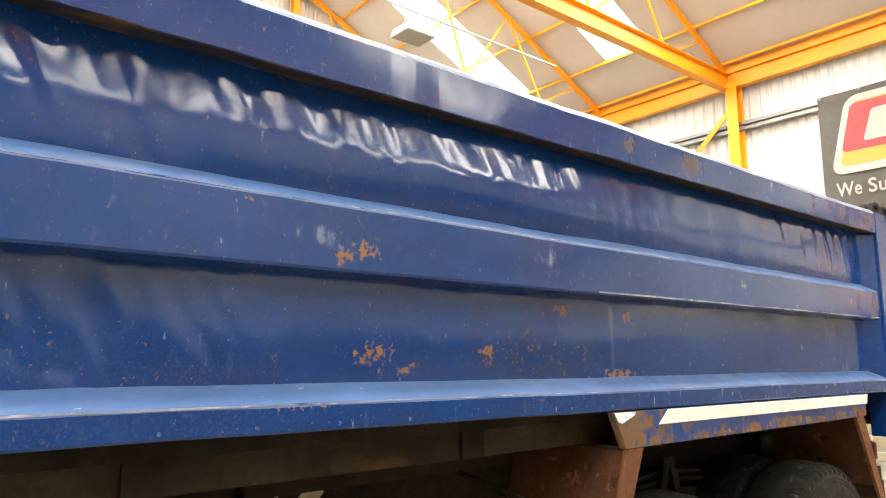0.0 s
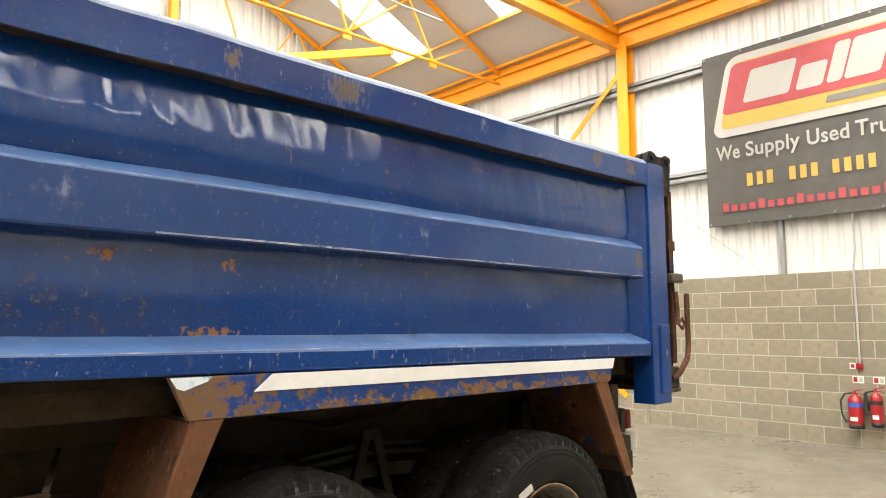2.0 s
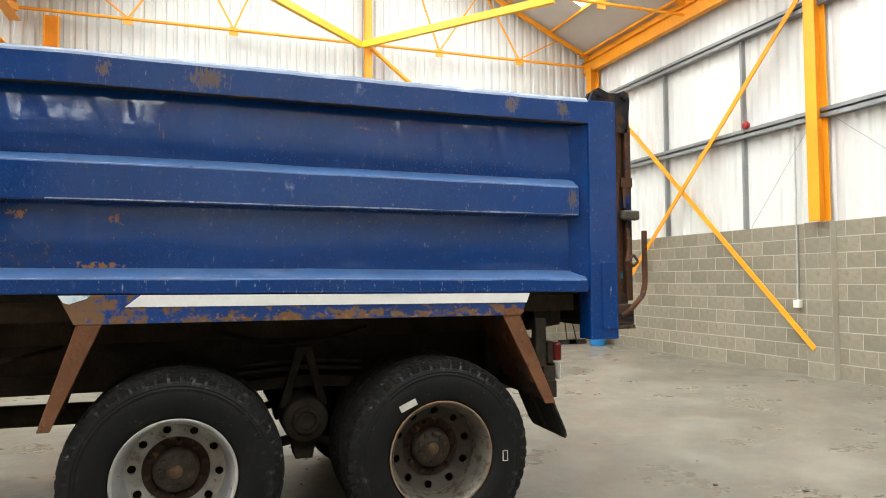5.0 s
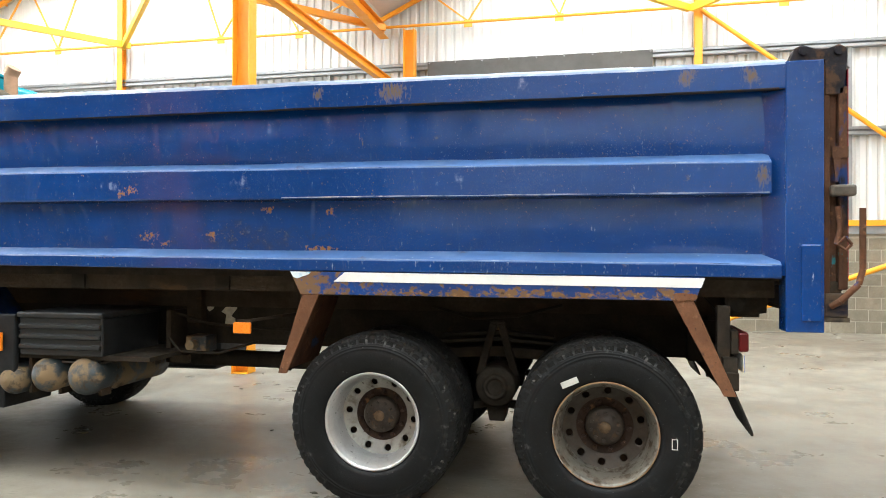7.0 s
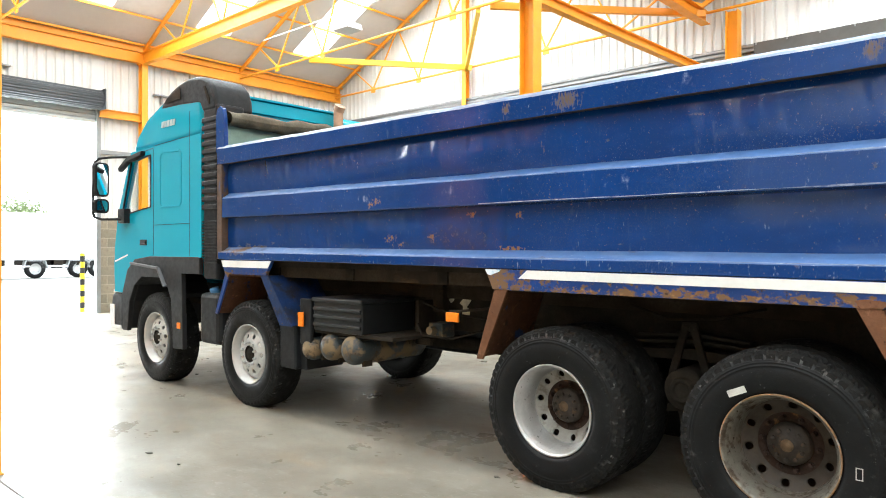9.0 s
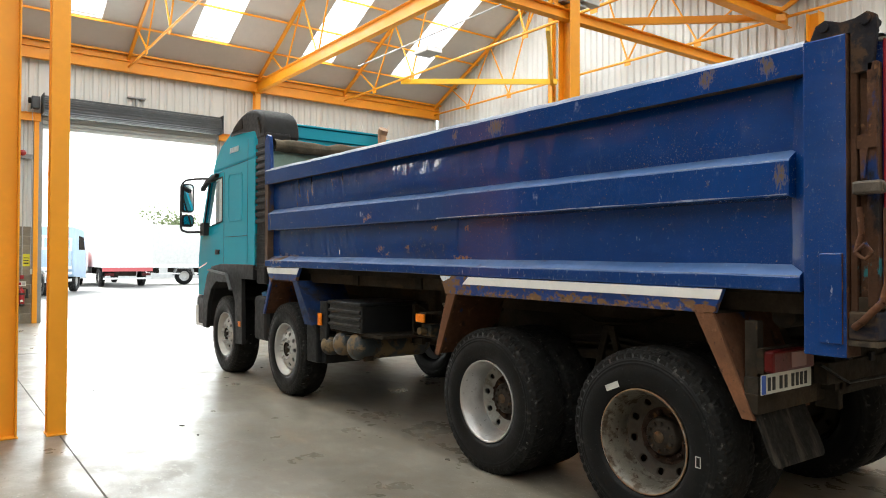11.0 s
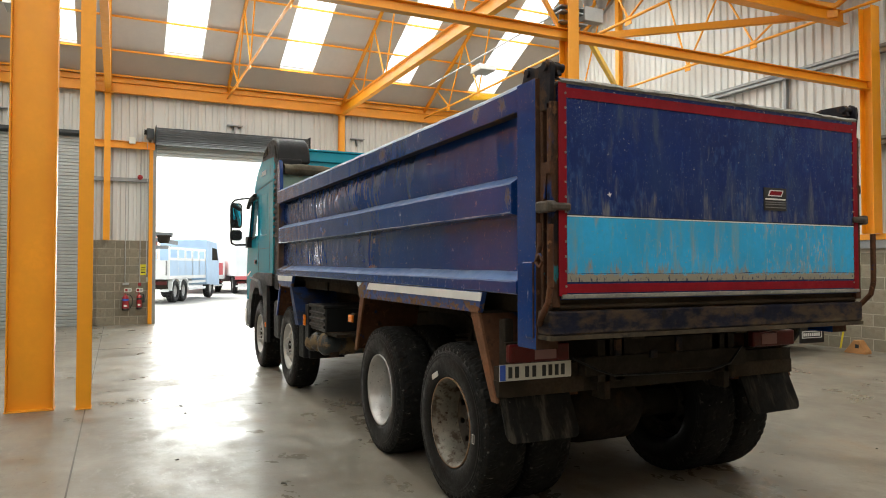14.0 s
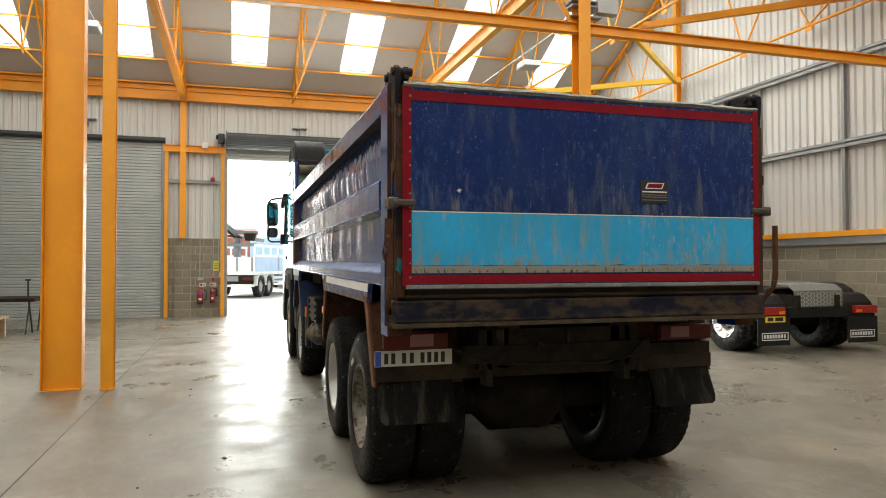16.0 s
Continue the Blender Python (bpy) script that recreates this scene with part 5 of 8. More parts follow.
for x0, x1, y0, z0, z1 in ((-4.03, -3.9, 1.750, 0.60, 0.86), (-4.0, -3.7, 1.752, 0.56, 0.60), (-3.92, -3.7, 1.752, 1.02, 1.05)):
    both("bumper_trim", lambda: MB().box(x0, x1, y0, 1.766, z0, z1), M_WHITE, bevel=0.003)
def rounded_outline(w, z0, z1, r):
    pts = []
    for cy, cz, a0 in ((w - r, z1 - r, 0), (-w + r, z1 - r, 90), (-w + r, z0 + r, 180), (w - r, z0 + r, 270)):
        pts += [(cy + r * math.cos(radians(a0 + k * 18)), cz + r * math.sin(radians(a0 + k * 18))) for k in range(6)]
    return pts


def turned(mb):
    c, q = math.cos(radians(-12)), math.sin(radians(-12))
    mb.v = [(-3.80 + x * c + y * q, 1.56 - x * q + y * c, z) for x, y, z in mb.v]
    return mb


for z0, z1, name in ((2.24, 2.67, "main_mirror"), (2.03, 2.21, "lower_mirror")):
    shells = both(name, lambda: turned(MB().plate(rounded_outline(0.095, z0, z1, 0.055), [], "x", -0.07, 0.0)), M_PLASTIC, "black door mirror housing", bevel=0.018)
    for kk, sh in enumerate(shells):
        g = turned(MB().plate(rounded_outline(0.072, z0 + 0.022, z1 - 0.022, 0.04), [], "x", 0.0005, 0.004))
        if kk:
            g.v = [(x, 2 * YC - y, z) for x, y, z in g.v]
        part("mirror_glass", g, M_MIRROR, sh, "mirror glass")
both("mirror_arm", lambda: MB().path([(-3.45, 1.76, 2.73), (-3.70, 1.63, 2.735), (-3.82, 1.53, 2.72), (-3.865, 1.49, 2.67), (-3.88, 1.48, 2.35), (-3.88, 1.48, 2.03), (-3.86, 1.49, 1.98), (-3.78, 1.54, 1.95), (-3.5, 1.72, 1.95)], 0.016, 8).box(-3.62, -3.44, 1.68, 1.76, 1.9, 2.08), M_PLASTIC, "black tubular mirror arm")

# between cab and body
SN = part("snorkel_stem", MB().box(-1.67, -1.38, 1.765, 2.1, 1.25, 3.12), M_PLASTIC, TRUCK, "black ribbed air intake duct", bevel=0.03)
for i in range(12):
    part("duct_rib", MB().box(-1.685, -1.365, 1.752, 2.115, 2.0 + i * 0.085, 2.055 + i * 0.085), M_PLASTIC, SN, bevel=0.012)
for i in range(14):
    part("duct_rib", MB().box(-1.68, -1.375, 1.757, 2.11, 1.42 + i * 0.034, 1.436 + i * 0.034), M_PLASTIC, SN, bevel=0.004)
HEAD = part("snorkel_head", MB().prism([(-2.66, 3.20), (-2.60, 3.275), (-2.50, 3.345), (-2.36, 3.405), (-2.20, 3.45), (-2.02, 3.475), (-1.84, 3.472), (-1.68, 3.445), (-1.55, 3.39), (-1.46, 3.31), (-1.41, 3.20), (-1.39, 3.05), (-1.68, 3.05), (-1.74, 3.16), (-2.2, 3.19)], "y", 1.757, 2.22), M_PLASTIC, TRUCK, "black plastic air intake head", bevel=0.10)
rounded(HEAD)
part("intake_grille", MB().prism([(-2.52, 3.26), (-2.46, 3.31), (-2.16, 3.40), (-2.14, 3.27)], "y", 1.749, 1.757), M_CHASSIS, HEAD, "dark intake mesh")
part("intake_slot", MB().prism([(-1.64, 3.33), (-1.60, 3.33), (-1.51, 3.18), (-1.52, 3.12), (-1.57, 3.2)], "y", 1.749, 1.757), M_CHASSIS, HEAD)
both("tarp_bracket", lambda: MB().prism([(-1.36, 2.58), (-1.19, 2.58), (-1.21, 2.95), (-1.235, 3.04), (-1.28, 3.07), (-1.33, 3.05), (-1.365, 2.97)], "y", 1.74, 1.79), M_BLUE, "blue upright bracket", bevel=0.008)
part("rolled_tarpaulin", MB().grid(lambda u, v: (-1.22 + (0.075 + 0.02 * noise.noise((u * 9, v * 3, 1))) * math.cos(v * 2 * math.pi), 1.80 + u * 2.36, 2.94 + 0.03 * noise.noise((u * 3, 0, 4)) + (0.075 + 0.03 * noise.noise((u * 12, v * 4, 2))) * math.sin(v * 2 * math.pi)), 60, 16), material("brown_tarpaulin", (0.10, 0.085, 0.055), 0.85, vary=0.4, vary_scale=5, bump=0.4, bump_scale=30), TRUCK, "crumpled brown rolled tarpaulin")
part("upper_bulkhead", MB().box(-1.30, -1.27, 1.80, 2 * YC - 1.80, 2.6, 2.9), material("pale_green_sheet", (0.20, 0.30, 0.25), 0.6, vary=0.25, vary_scale=3), TRUCK, "faded green bulkhead sheet")
part("exhaust_pipe", MB().tube((-1.5, 3.5, 2.2), (-1.5, 3.5, 3.30), 0.06, 16).tube((-1.5, 3.5, 3.30), (-1.46, 3.5, 3.36), 0.068, 16), material("tan_exhaust_steel", (0.42, 0.27, 0.17), 0.6, 0.3, vary=0.2), TRUCK, "tan exhaust stack with flap")

# fittings under the body
BOX = part("battery_box", MB().box(0.2, 0.86, 1.82, 2.45, 0.84, 1.11), M_GREYPLASTIC, TRUCK, "ribbed dark grey battery box", bevel=0.015)
part("box_lid", MB().box(0.19, 0.87, 1.80, 2.46, 1.10, 1.14), M_GREYPLASTIC, BOX, bevel=0.012)
for z in (0.90, 0.97, 1.04):
    part("box_ridge", MB().prism([(1.82, z - 0.022), (1.80, z - 0.01), (1.80, z + 0.01), (1.82, z + 0.022)], "x", 0.21, 0.85), M_GREYPLASTIC, BOX, bevel=0.004)
part("box_tray", MB().box(0.18, 1.2, 1.85, 2.5, 0.815, 0.845), M_CHASSIS, TRUCK)
M_TANK = material("muddy_air_tank", (0.024, 0.032, 0.036), 0.35, vary=0.3, vary_scale=5, spots=[((0.17, 0.118, 0.062), 5.0, 0.46, 0.10, (1, 1, 1), 0.9), ((0.055, 0.040, 0.025), 11.0, 0.55, 0.1, (1, 1, 1), 0.9), ((0.24, 0.18, 0.10), 30.0, 0.62, 0.1, (1, 1, 1), 0.9)])
for x, z, r, l in ((0.13, 0.66, 0.105, 0.5), (0.40, 0.70, 0.12, 0.6), (0.70, 0.70, 0.13, 0.95)):
    part("air_tank", MB().lathe([(0.0, 0.0), (0.012, r * 0.4), (0.03, r * 0.7), (0.06, r * 0.92), (0.09, r), (l - 0.09, r), (l - 0.03, r * 0.7), (l, 0)], (x, 1.77, z), "y", 28).lathe([(0.3, r + 0.006), (0.34, r + 0.006)], (x, 1.77, z), "y", 28), M_TANK, TRUCK, "muddy grey air tank")
part("side_bracket", MB().box(0.02, 0.18, 1.80, 1.84, 0.70, 1.12).box(-0.12, 0.04, 1.86, 2.3, 0.45, 0.98), M_PLASTIC, TRUCK, bevel=0.01)
for x, z in ((1.91, 1.07), (0.06, 0.93), (-2.17, 0.71)):
    w = 0.06 if x > 1 else 0.036
    for s in (1, -1):
        y = 1.77 if x > 0 else 1.735
        part("side_marker", MB().box(x - w, x + w, *sorted((YC - s * (YC - y), YC - s * (YC - y - 0.022))), z - (0.035 if x > 1 or x < -1 else 0.065), z + (0.035 if x > 1 or x < -1 else 0.065)), M_AMBER, TRUCK, "amber side marker lamp", bevel=0.006)
part("marker_arm", MB().box(1.86, 1.96, 1.80, 1.815, 1.10, 1.12).beam((1.95, 1.815, 1.115), (2.15, 2.5, 1.13), 0.018, 0.018), M_GRIME, TRUCK)
part("paint_patch", MB().plate([(1.37, 1.0), (1.45, 1.0), (1.455, 1.05), (1.42, 1.07), (1.47, 1.13), (1.44, 1.16), (1.38, 1.14), (1.34, 1.10), (1.38, 1.08)], [], "y", 2.524, 2.528).plate([(1.22, 1.12), (1.24, 1.10), (1.27, 1.12), (1.29, 1.16), (1.23, 1.165)], [], "y", 2.524, 2.528), material("pale_flaking_paint", (0.52, 0.47, 0.36), 0.8, vary=0.2, vary_scale=20), TRUCK, "patch of pale flaking paint")
both("fluid_tank", lambda: MB().box(-1.78, -1.38, 1.78, 2.3, 0.55, 1.10), M_ARCH, "dark grey plastic fluid tank", bevel=0.05)
part("filler_cap", MB().tube((-1.64, 1.9, 1.09), (-1.64, 1.88, 1.15), 0.05, 16), material("blue_filler_cap", (0.12, 0.33, 0.62), 0.4), TRUCK, "blue filler cap")
part("mudguard_stay", MB().box(-0.30, -0.05, 1.80, 2.2, 0.45, 0.9), M_PLASTIC, TRUCK, bevel=0.02)
part("prop_shaft", MB().tube((-0.6, YC, 0.685), (2.9, YC, 0.670), 0.068, 16).tube((1.62, YC, 0.676), (1.70, YC, 0.676), 0.085, 16), M_CHASSIS, TRUCK)
part("fuel_tank", MB().box(-0.35, 0.72, 2 * YC - 2.42, 2 * YC - 1.82, 0.46, 1.06), M_PLASTIC, TRUCK, "black fuel tank on the far side", bevel=0.06)
both("leaf_spring", lambda: MB().prism([(2.75, 0.83), (3.05, 0.90), (3.48, 0.93), (3.9, 0.90), (4.2, 0.83), (4.2, 0.80), (3.85, 0.84), (3.48, 0.86), (3.1, 0.84), (2.75, 0.80)], "y", 2.33, 2.43)
     .prism([(2.95, 0.95), (3.48, 0.99), (4.0, 0.95), (4.0, 0.93), (3.48, 0.965), (2.95, 0.93)], "y", 2.33, 2.43).prism([(3.1, 1.0), (3.48, 1.035), (3.85, 1.0), (3.85, 0.985), (3.48, 1.01), (3.1, 0.985)], "y", 2.33, 2.43), M_CHASSIS, "grimy leaf spring pack", bevel=0.004)
both("trunnion", lambda: MB().beam((3.36, 2.31, 0.74), (3.455, 2.31, 1.08), 0.03, 0.05).beam((3.60, 2.31, 0.74), (3.505, 2.31, 1.08), 0.03, 0.05).box(3.43, 3.53, 2.30, 2.33, 1.04, 1.10).lathe([(2.19, 0.0), (2.19, 0.05), (2.175, 0.055), (2.175, 0.075), (2.20, 0.085), (2.21, 0.125), (2.23, 0.135), (2.5, 0.135)], (3.48, 0, 0.68), "y", 28).prism([(3.40, 0.58), (3.56, 0.58), (3.53, 0.44), (3.43, 0.44)], "y", 2.28, 2.45)
     .beam((3.2, 2.36, 0.5), (3.48, 2.36, 0.56), 0.06, 0.05).beam((3.76, 2.36, 0.5), (3.48, 2.36, 0.56), 0.06, 0.05), M_CHASSIS, "grimy spring trunnion", bevel=0.006)
both("floor_side_web", lambda: MB().box(-1.2, 5.1, 1.92, 1.95, 1.30, 1.42), M_GRIME)
both("pivot_bracket", lambda: MB().prism([(4.72, 1.42), (5.12, 1.42), (5.10, 1.20), (4.86, 1.17), (4.74, 1.30)], "y", 2.1, 2.16).tube((4.9, 1.95, 1.28), (4.9, 2.2, 1.28), 0.06, 16), M_CHASSIS, "rusty tipping pivot bracket", bevel=0.004)

for pts, r in (([(1.05, 2.3, 0.92), (1.2, 2.2, 0.84), (1.45, 2.3, 0.82), (1.7, 2.42, 0.90)], 0.010), ([(1.0, 2.35, 1.12), (1.3, 2.42, 1.02), (1.7, 2.46, 0.99), (2.2, 2.48, 0.97)], 0.010),
               ([(0.55, 1.82, 0.80), (0.8, 1.88, 0.79), (1.0, 2.0, 0.83)], 0.009), ([(3.0, 2.46, 1.18), (3.3, 2.42, 1.10), (3.6, 2.44, 1.12), (3.9, 2.46, 1.2)], 0.010)):
    part("hose", MB().path(pts, r, 8), M_CHASSIS, TRUCK)
part("hanger_bracket", MB().box(1.02, 1.06, 2.30, 2.52, 0.74, 1.12).box(1.02, 1.20, 2.30, 2.34, 0.74, 0.80), M_GRIME, TRUCK, bevel=0.004)
part("hanger_bracket", MB().box(1.10, 1.22, 2.44, 2.52, 1.02, 1.40), M_GRIME, TRUCK, bevel=0.006)
part("valve_block", MB().box(1.18, 1.34, 2.30, 2.46, 0.82, 0.94).tube((1.26, 2.30, 0.88), (1.26, 2.22, 0.88), 0.035, 12), M_TANK, TRUCK, "muddy valve block", bevel=0.008)
for x in (0.22, 0.46, 0.78):
    part("tank_strap", MB().box(x - 0.012, x + 0.012, 1.9, 2.0, 0.56, 0.84), M_GRIME, TRUCK)
# tail
both("lamp_box", lambda: MB().box(4.775, 4.845, 1.80, 1.86, 0.93, 1.26).box(4.845, 4.885, 1.785, 2.19, 0.995, 1.125), M_CHASSIS, "black lamp bracket and housing", bevel=0.006)
LAMPS = both("tail_lamp", lambda: MB().box(4.886, 4.938, 1.78, 2.20, 1.008, 1.116), M_REDLENS, "red tail lamp cluster", bevel=0.012)
for k, lamp in enumerate(LAMPS):
    y0 = 1.95 if k == 0 else 2 * YC - 2.12
    part("clear_lens", MB().box(4.937, 4.943, y0, y0 + 0.15, 1.025, 1.10), material("grimy_pale_lens", (0.22, 0.10, 0.09), 0.35) if k == 0 else bpy.data.materials["grimy_pale_lens"], lamp, "dirty pale lens")
PLATE = part("rear_plate", MB().box(4.899, 4.902, 1.73, 2.235, 0.902, 1.0), material("dusty_plate_white", (0.60, 0.585, 0.52), 0.5, vary=0.15, vary_scale=8), TRUCK, "white rear plate with dark bars")
part("plate_band", MB().box(4.902, 4.905, 1.733, 1.77, 0.905, 0.997), material("plate_blue", (0.02, 0.08, 0.4), 0.4), PLATE)
M_INK = material("black_ink", (0.02, 0.02, 0.02), 0.6)
for y0 in (1.79, 1.835, 1.905, 1.955, 2.025, 2.07, 2.115, 2.16):
    part("plate_bar", MB().box(4.902, 4.905, y0, y0 + 0.026, 0.918, 0.984), M_INK, PLATE)
both("flap_bar", lambda: MB().box(4.79, 4.88, 1.74, 2.35, 0.80, 0.90), M_GRIME, bevel=0.006)
part("tow_beam", MB().box(4.88, 4.96, 2.3, 3.66, 0.90, 1.02).box(4.82, 4.95, 2.45, 2.5, 0.75, 1.15).box(4.82, 4.95, 3.46, 3.51, 0.75, 1.15), M_CHASSIS, TRUCK, "grimy towing beam", bevel=0.008)
for y0, y1, z0, z1 in ((2.80, 2.86, 0.99, 1.04), (2.52, 2.57, 1.02, 1.12), (3.02, 3.07, 1.02, 1.12)):
    part("tail_socket", MB().box(4.955, 4.972, y0, y1, z0, z1), M_HINGE, TRUCK, "small trailer socket", bevel=0.004)
part("brake_hose", MB().path([(4.97, 2.2, 1.02), (4.99, 2.35, 0.95), (4.98, 2.5, 0.90), (4.98, 2.9, 0.89), (4.98, 3.3, 0.88), (4.97, 3.5, 0.92), (4.96, 3.62, 1.03)], 0.007, 6), M_PLASTIC, TRUCK, "black brake hose")

# tailgate gear
both("lever_arm", lambda: MB().path([(5.475, 1.70, 1.79), (5.475, 1.70, 1.47), (5.455, 1.70, 1.39), (5.37, 1.71, 1.30), (5.33, 1.73, 1.27)], 0.017, 8), M_RUST, "rusty bent tailgate lever")
both("gate_clamp", lambda: MB().box(5.33, 5.45, 1.70, 1.76, 1.855, 1.915).box(5.43, 5.455, 1.72, 1.85, 1.865, 1.905), material("worn_clamp_steel", (0.085, 0.07, 0.055), 0.5, 0.4, vary=0.4, vary_scale=15), "worn steel tailgate clamp", bevel=0.012)
part("tailgate_chain_hook", MB().path([(5.36, 1.71, 1.80), (5.37, 1.705, 1.68), (5.35, 1.70, 1.60)], 0.014, 6).path([(5.35, 1.69, 1.60), (5.39, 1.69, 1.57), (5.42, 1.69, 1.60), (5.39, 1.69, 1.64), (5.35, 1.69, 1.60)], 0.008, 6), M_RUST, TRUCK, "rusty hook and ring")
STICK = part("sticker", MB().box(XG, XG + 0.006, 3.29, 3.485, 1.92, 2.06), M_INK, GATE, "small black dealer sticker with plain bars")
part("sticker_shape", MB().prism([(3.32, 2.008), (3.44, 2.008), (3.458, 2.046), (3.338, 2.046)], "x", XG + 0.006, XG + 0.008), M_WHITE, STICK)
part("sticker_shape", MB().prism([(3.331, 2.014), (3.433, 2.014), (3.447, 2.040), (3.346, 2.040)], "x", XG + 0.008, XG + 0.009), M_REDTAPE, STICK)
M_LABELGREY = material("grey_print", (0.16, 0.16, 0.16), 0.6)
for z in (1.985, 1.968, 1.955, 1.936):
    part("sticker_bar", MB().box(XG + 0.006, XG + 0.008, 3.30, 3.475, z, z + (0.009 if z > 1.98 else 0.005)), M_WHITE if z > 1.98 else M_LABELGREY, STICK)
part("bright_scratch", MB().plate([(2.096, 1.962), (2.108, 1.966), (2.112, 1.978), (2.117, 1.967), (2.132, 1.970), (2.120, 1.960), (2.118, 1.948), (2.110, 1.957)], [], "x", XG, XG + 0.002), M_WHITE, GATE, "small bare scratch")
part("dark_line", MB().grid(lambda u, v: (XG + 0.0046, 1.836 + 2.288 * u, 1.5345 + 0.0015 * noise.noise((u * 30, 4.0, 1.0)) + v * max(0.0006, 0.0022 + 0.005 * noise.noise((u * 22, 4.0, 2.0)))), 240, 1, smooth=False), M_GATE, GATE, "worn dark blue pinstripe")
part("dark_line", MB().box(XG, XG + 0.005, 1.835, 4.125, 1.8425, 1.8475), M_INK, GATE)
for i in range(14):
    for y in (1.825, 4.120):
        part("rivet", MB().tube((XG, y, 1.47 + i * 0.078), (XG + 0.008, y, 1.47 + i * 0.078), 0.007 if y < 2 else 0.005, 6), M_WORN, GATE)


def blotch(x, z, rx, rz, y, seed):
    pts = []
    for i in range(18):
        a = 2 * math.pi * i / 18
        k = 0.75 + 0.45 * noise.noise((math.cos(a) * 1.5 + seed, math.sin(a) * 1.5, seed * 3.3))
        pts.append((x + rx * k * math.cos(a), z + rz * k * math.sin(a)))
    return MB().plate(pts, [], "y", y - 0.0015, y + 0.012)


M_SCUFF = material("pale_paint_scuff", BLUE, 0.35, vary=0.3, vary_scale=20, spots=[((0.20, 0.24, 0.33), 40.0, 0.52, 0.2, (2.0, 1, 0.4), 0.6)])
for i in range(26):
    part("rail_rivet", tilted(MB().tube((-1.1 + i * 0.24, YO - 0.003, 1.437), (-1.1 + i * 0.24, YO + 0.01, 1.437), 0.006, 6)), M_SCUFF, TRUCK)
part("pale_smear", MB().plate([(2.262, 1.434), (2.40, 1.433), (2.385, 1.418), (2.345, 1.405), (2.31, 1.392), (2.285, 1.40)], [], "y", YO - 0.0065, YO - 0.0045), material("pale_blue_smear", (0.62, 0.70, 0.76), 0.5, vary=0.1, vary_scale=9, spots=[((0.16, 0.42, 0.62), 14.0, 0.52, 0.12, (1, 1, 1), 0.5)]), TRUCK, "white and pale blue paint smear")
part("weld_rust", blotch(4.59, 1.312, 0.075, 0.035, YO - 0.006, 31.0), M_STRIP, TRUCK, "crusty rust over a weld")

# ---- bracing and fittings of the hall ----
def brace(pts, w, h, label="orange painted steel bracing bar"):
    mb = MB()
    for p, q in zip(pts[:-1], pts[1:]):
        mb.beam(p, q, w, h)
    return steel("bracing_bar", mb, label, "brace")


brace([(11.50, 11.95, 5.85), (11.50, 6.05, 0.42)], 0.02, 0.09)
brace([(11.47, 6.0, 5.9), (11.47, 11.95, 0.35)], 0.02, 0.09)
for y0, y1 in ((5.75, 3.75), (6.05, 7.35), (-0.85, -2.6)):
    thing("tension_wire", MB().tube((XE - 0.02, y0, 3.88), (XE - 0.02, y1, BLOCK_TOP + 0.02), 0.004, 6), M_GIRT, "thin steel tension wire across the cladding", "wire", kind="structure")
M_YELLOW = material("yellow_steel_paint", (0.86, 0.50, 0.015), 0.42, vary=0.08, vary_scale=1.2)
for p, q in (((6.05, 12.25), (8.75, 8.85)), ((6.0, 12.25), (2.6, 8.85)), ((-6.6, 12.25), (-9.2, 8.85)), ((-0.3, 12.2), (-3.3, 8.85)), ((-6.8, 12.25), (-3.6, 8.85))):
    thing("roof_brace", MB().beam((*p, 6.44), (*q, 6.44), 0.09, 0.14), M_YELLOW if p[0] not in (-0.3,) else M_STEEL, "yellow painted level roof brace", "brace", kind="structure", bevel=0.004)
steel("bracing_tube", MB().tube((6.25, 12.3, 6.4), (11.5, 12.3, 2.25), 0.045, 12), "orange round wall brace", "brace")
steel("bracing_tube", MB().tube((11.4, 12.2, 2.02), (6.3, 12.2, 0.1), 0.05, 12), "orange round wall brace", "brace")
thing("wall_sill_rail", MB().beam((XW + 0.1, YN - 0.03, 2.0), (XE - 0.25, YN - 0.03, 2.0), 0.1, 0.15), M_GIRT, "grey galvanised steel sill rail on the block wall", "rail", kind="structure")
steel("wall_rail_low", MB().beam((XW, YN - 0.06, 2.135), (XE - 0.25, YN - 0.06, 2.135), 0.1, 0.11), "orange painted rail on top of the block wall", "rail")
for y in (6.0,):
    for dy in (-0.9, 0.9):
        steel("knee_brace", MB().beam((XV, y + dy * 0.16, 5.25), (XV, y + dy, 6.3), 0.06, 0.06), "orange painted knee brace", "brace")
for y in (-0.55, 6.0):
    for x, s in ((XW, 1), (XE, -1)):
        steel("corner_gusset", MB().box(*sorted((x + s * 0.02, x + s * 0.26)), y - 0.12, y + 0.12, 6.30, 6.33), "orange painted end plate", "plate")

M_BANNER = material("dark_mesh_banner", (0.074, 0.069, 0.061), 0.7, vary=0.12, vary_scale=0.8, stretch=(1, 1, 0.4))
M_BRED = material("banner_red", (0.34, 0.05, 0.058), 0.6, vary=0.08)
M_BYEL = material("banner_yellow", (0.45, 0.29, 0.06), 0.6, vary=0.08)
M_BWHITE = material("banner_white", (0.37, 0.36, 0.33), 0.6, vary=0.06)
M_BGREY = material("banner_grey", (0.16, 0.15, 0.14), 0.6)


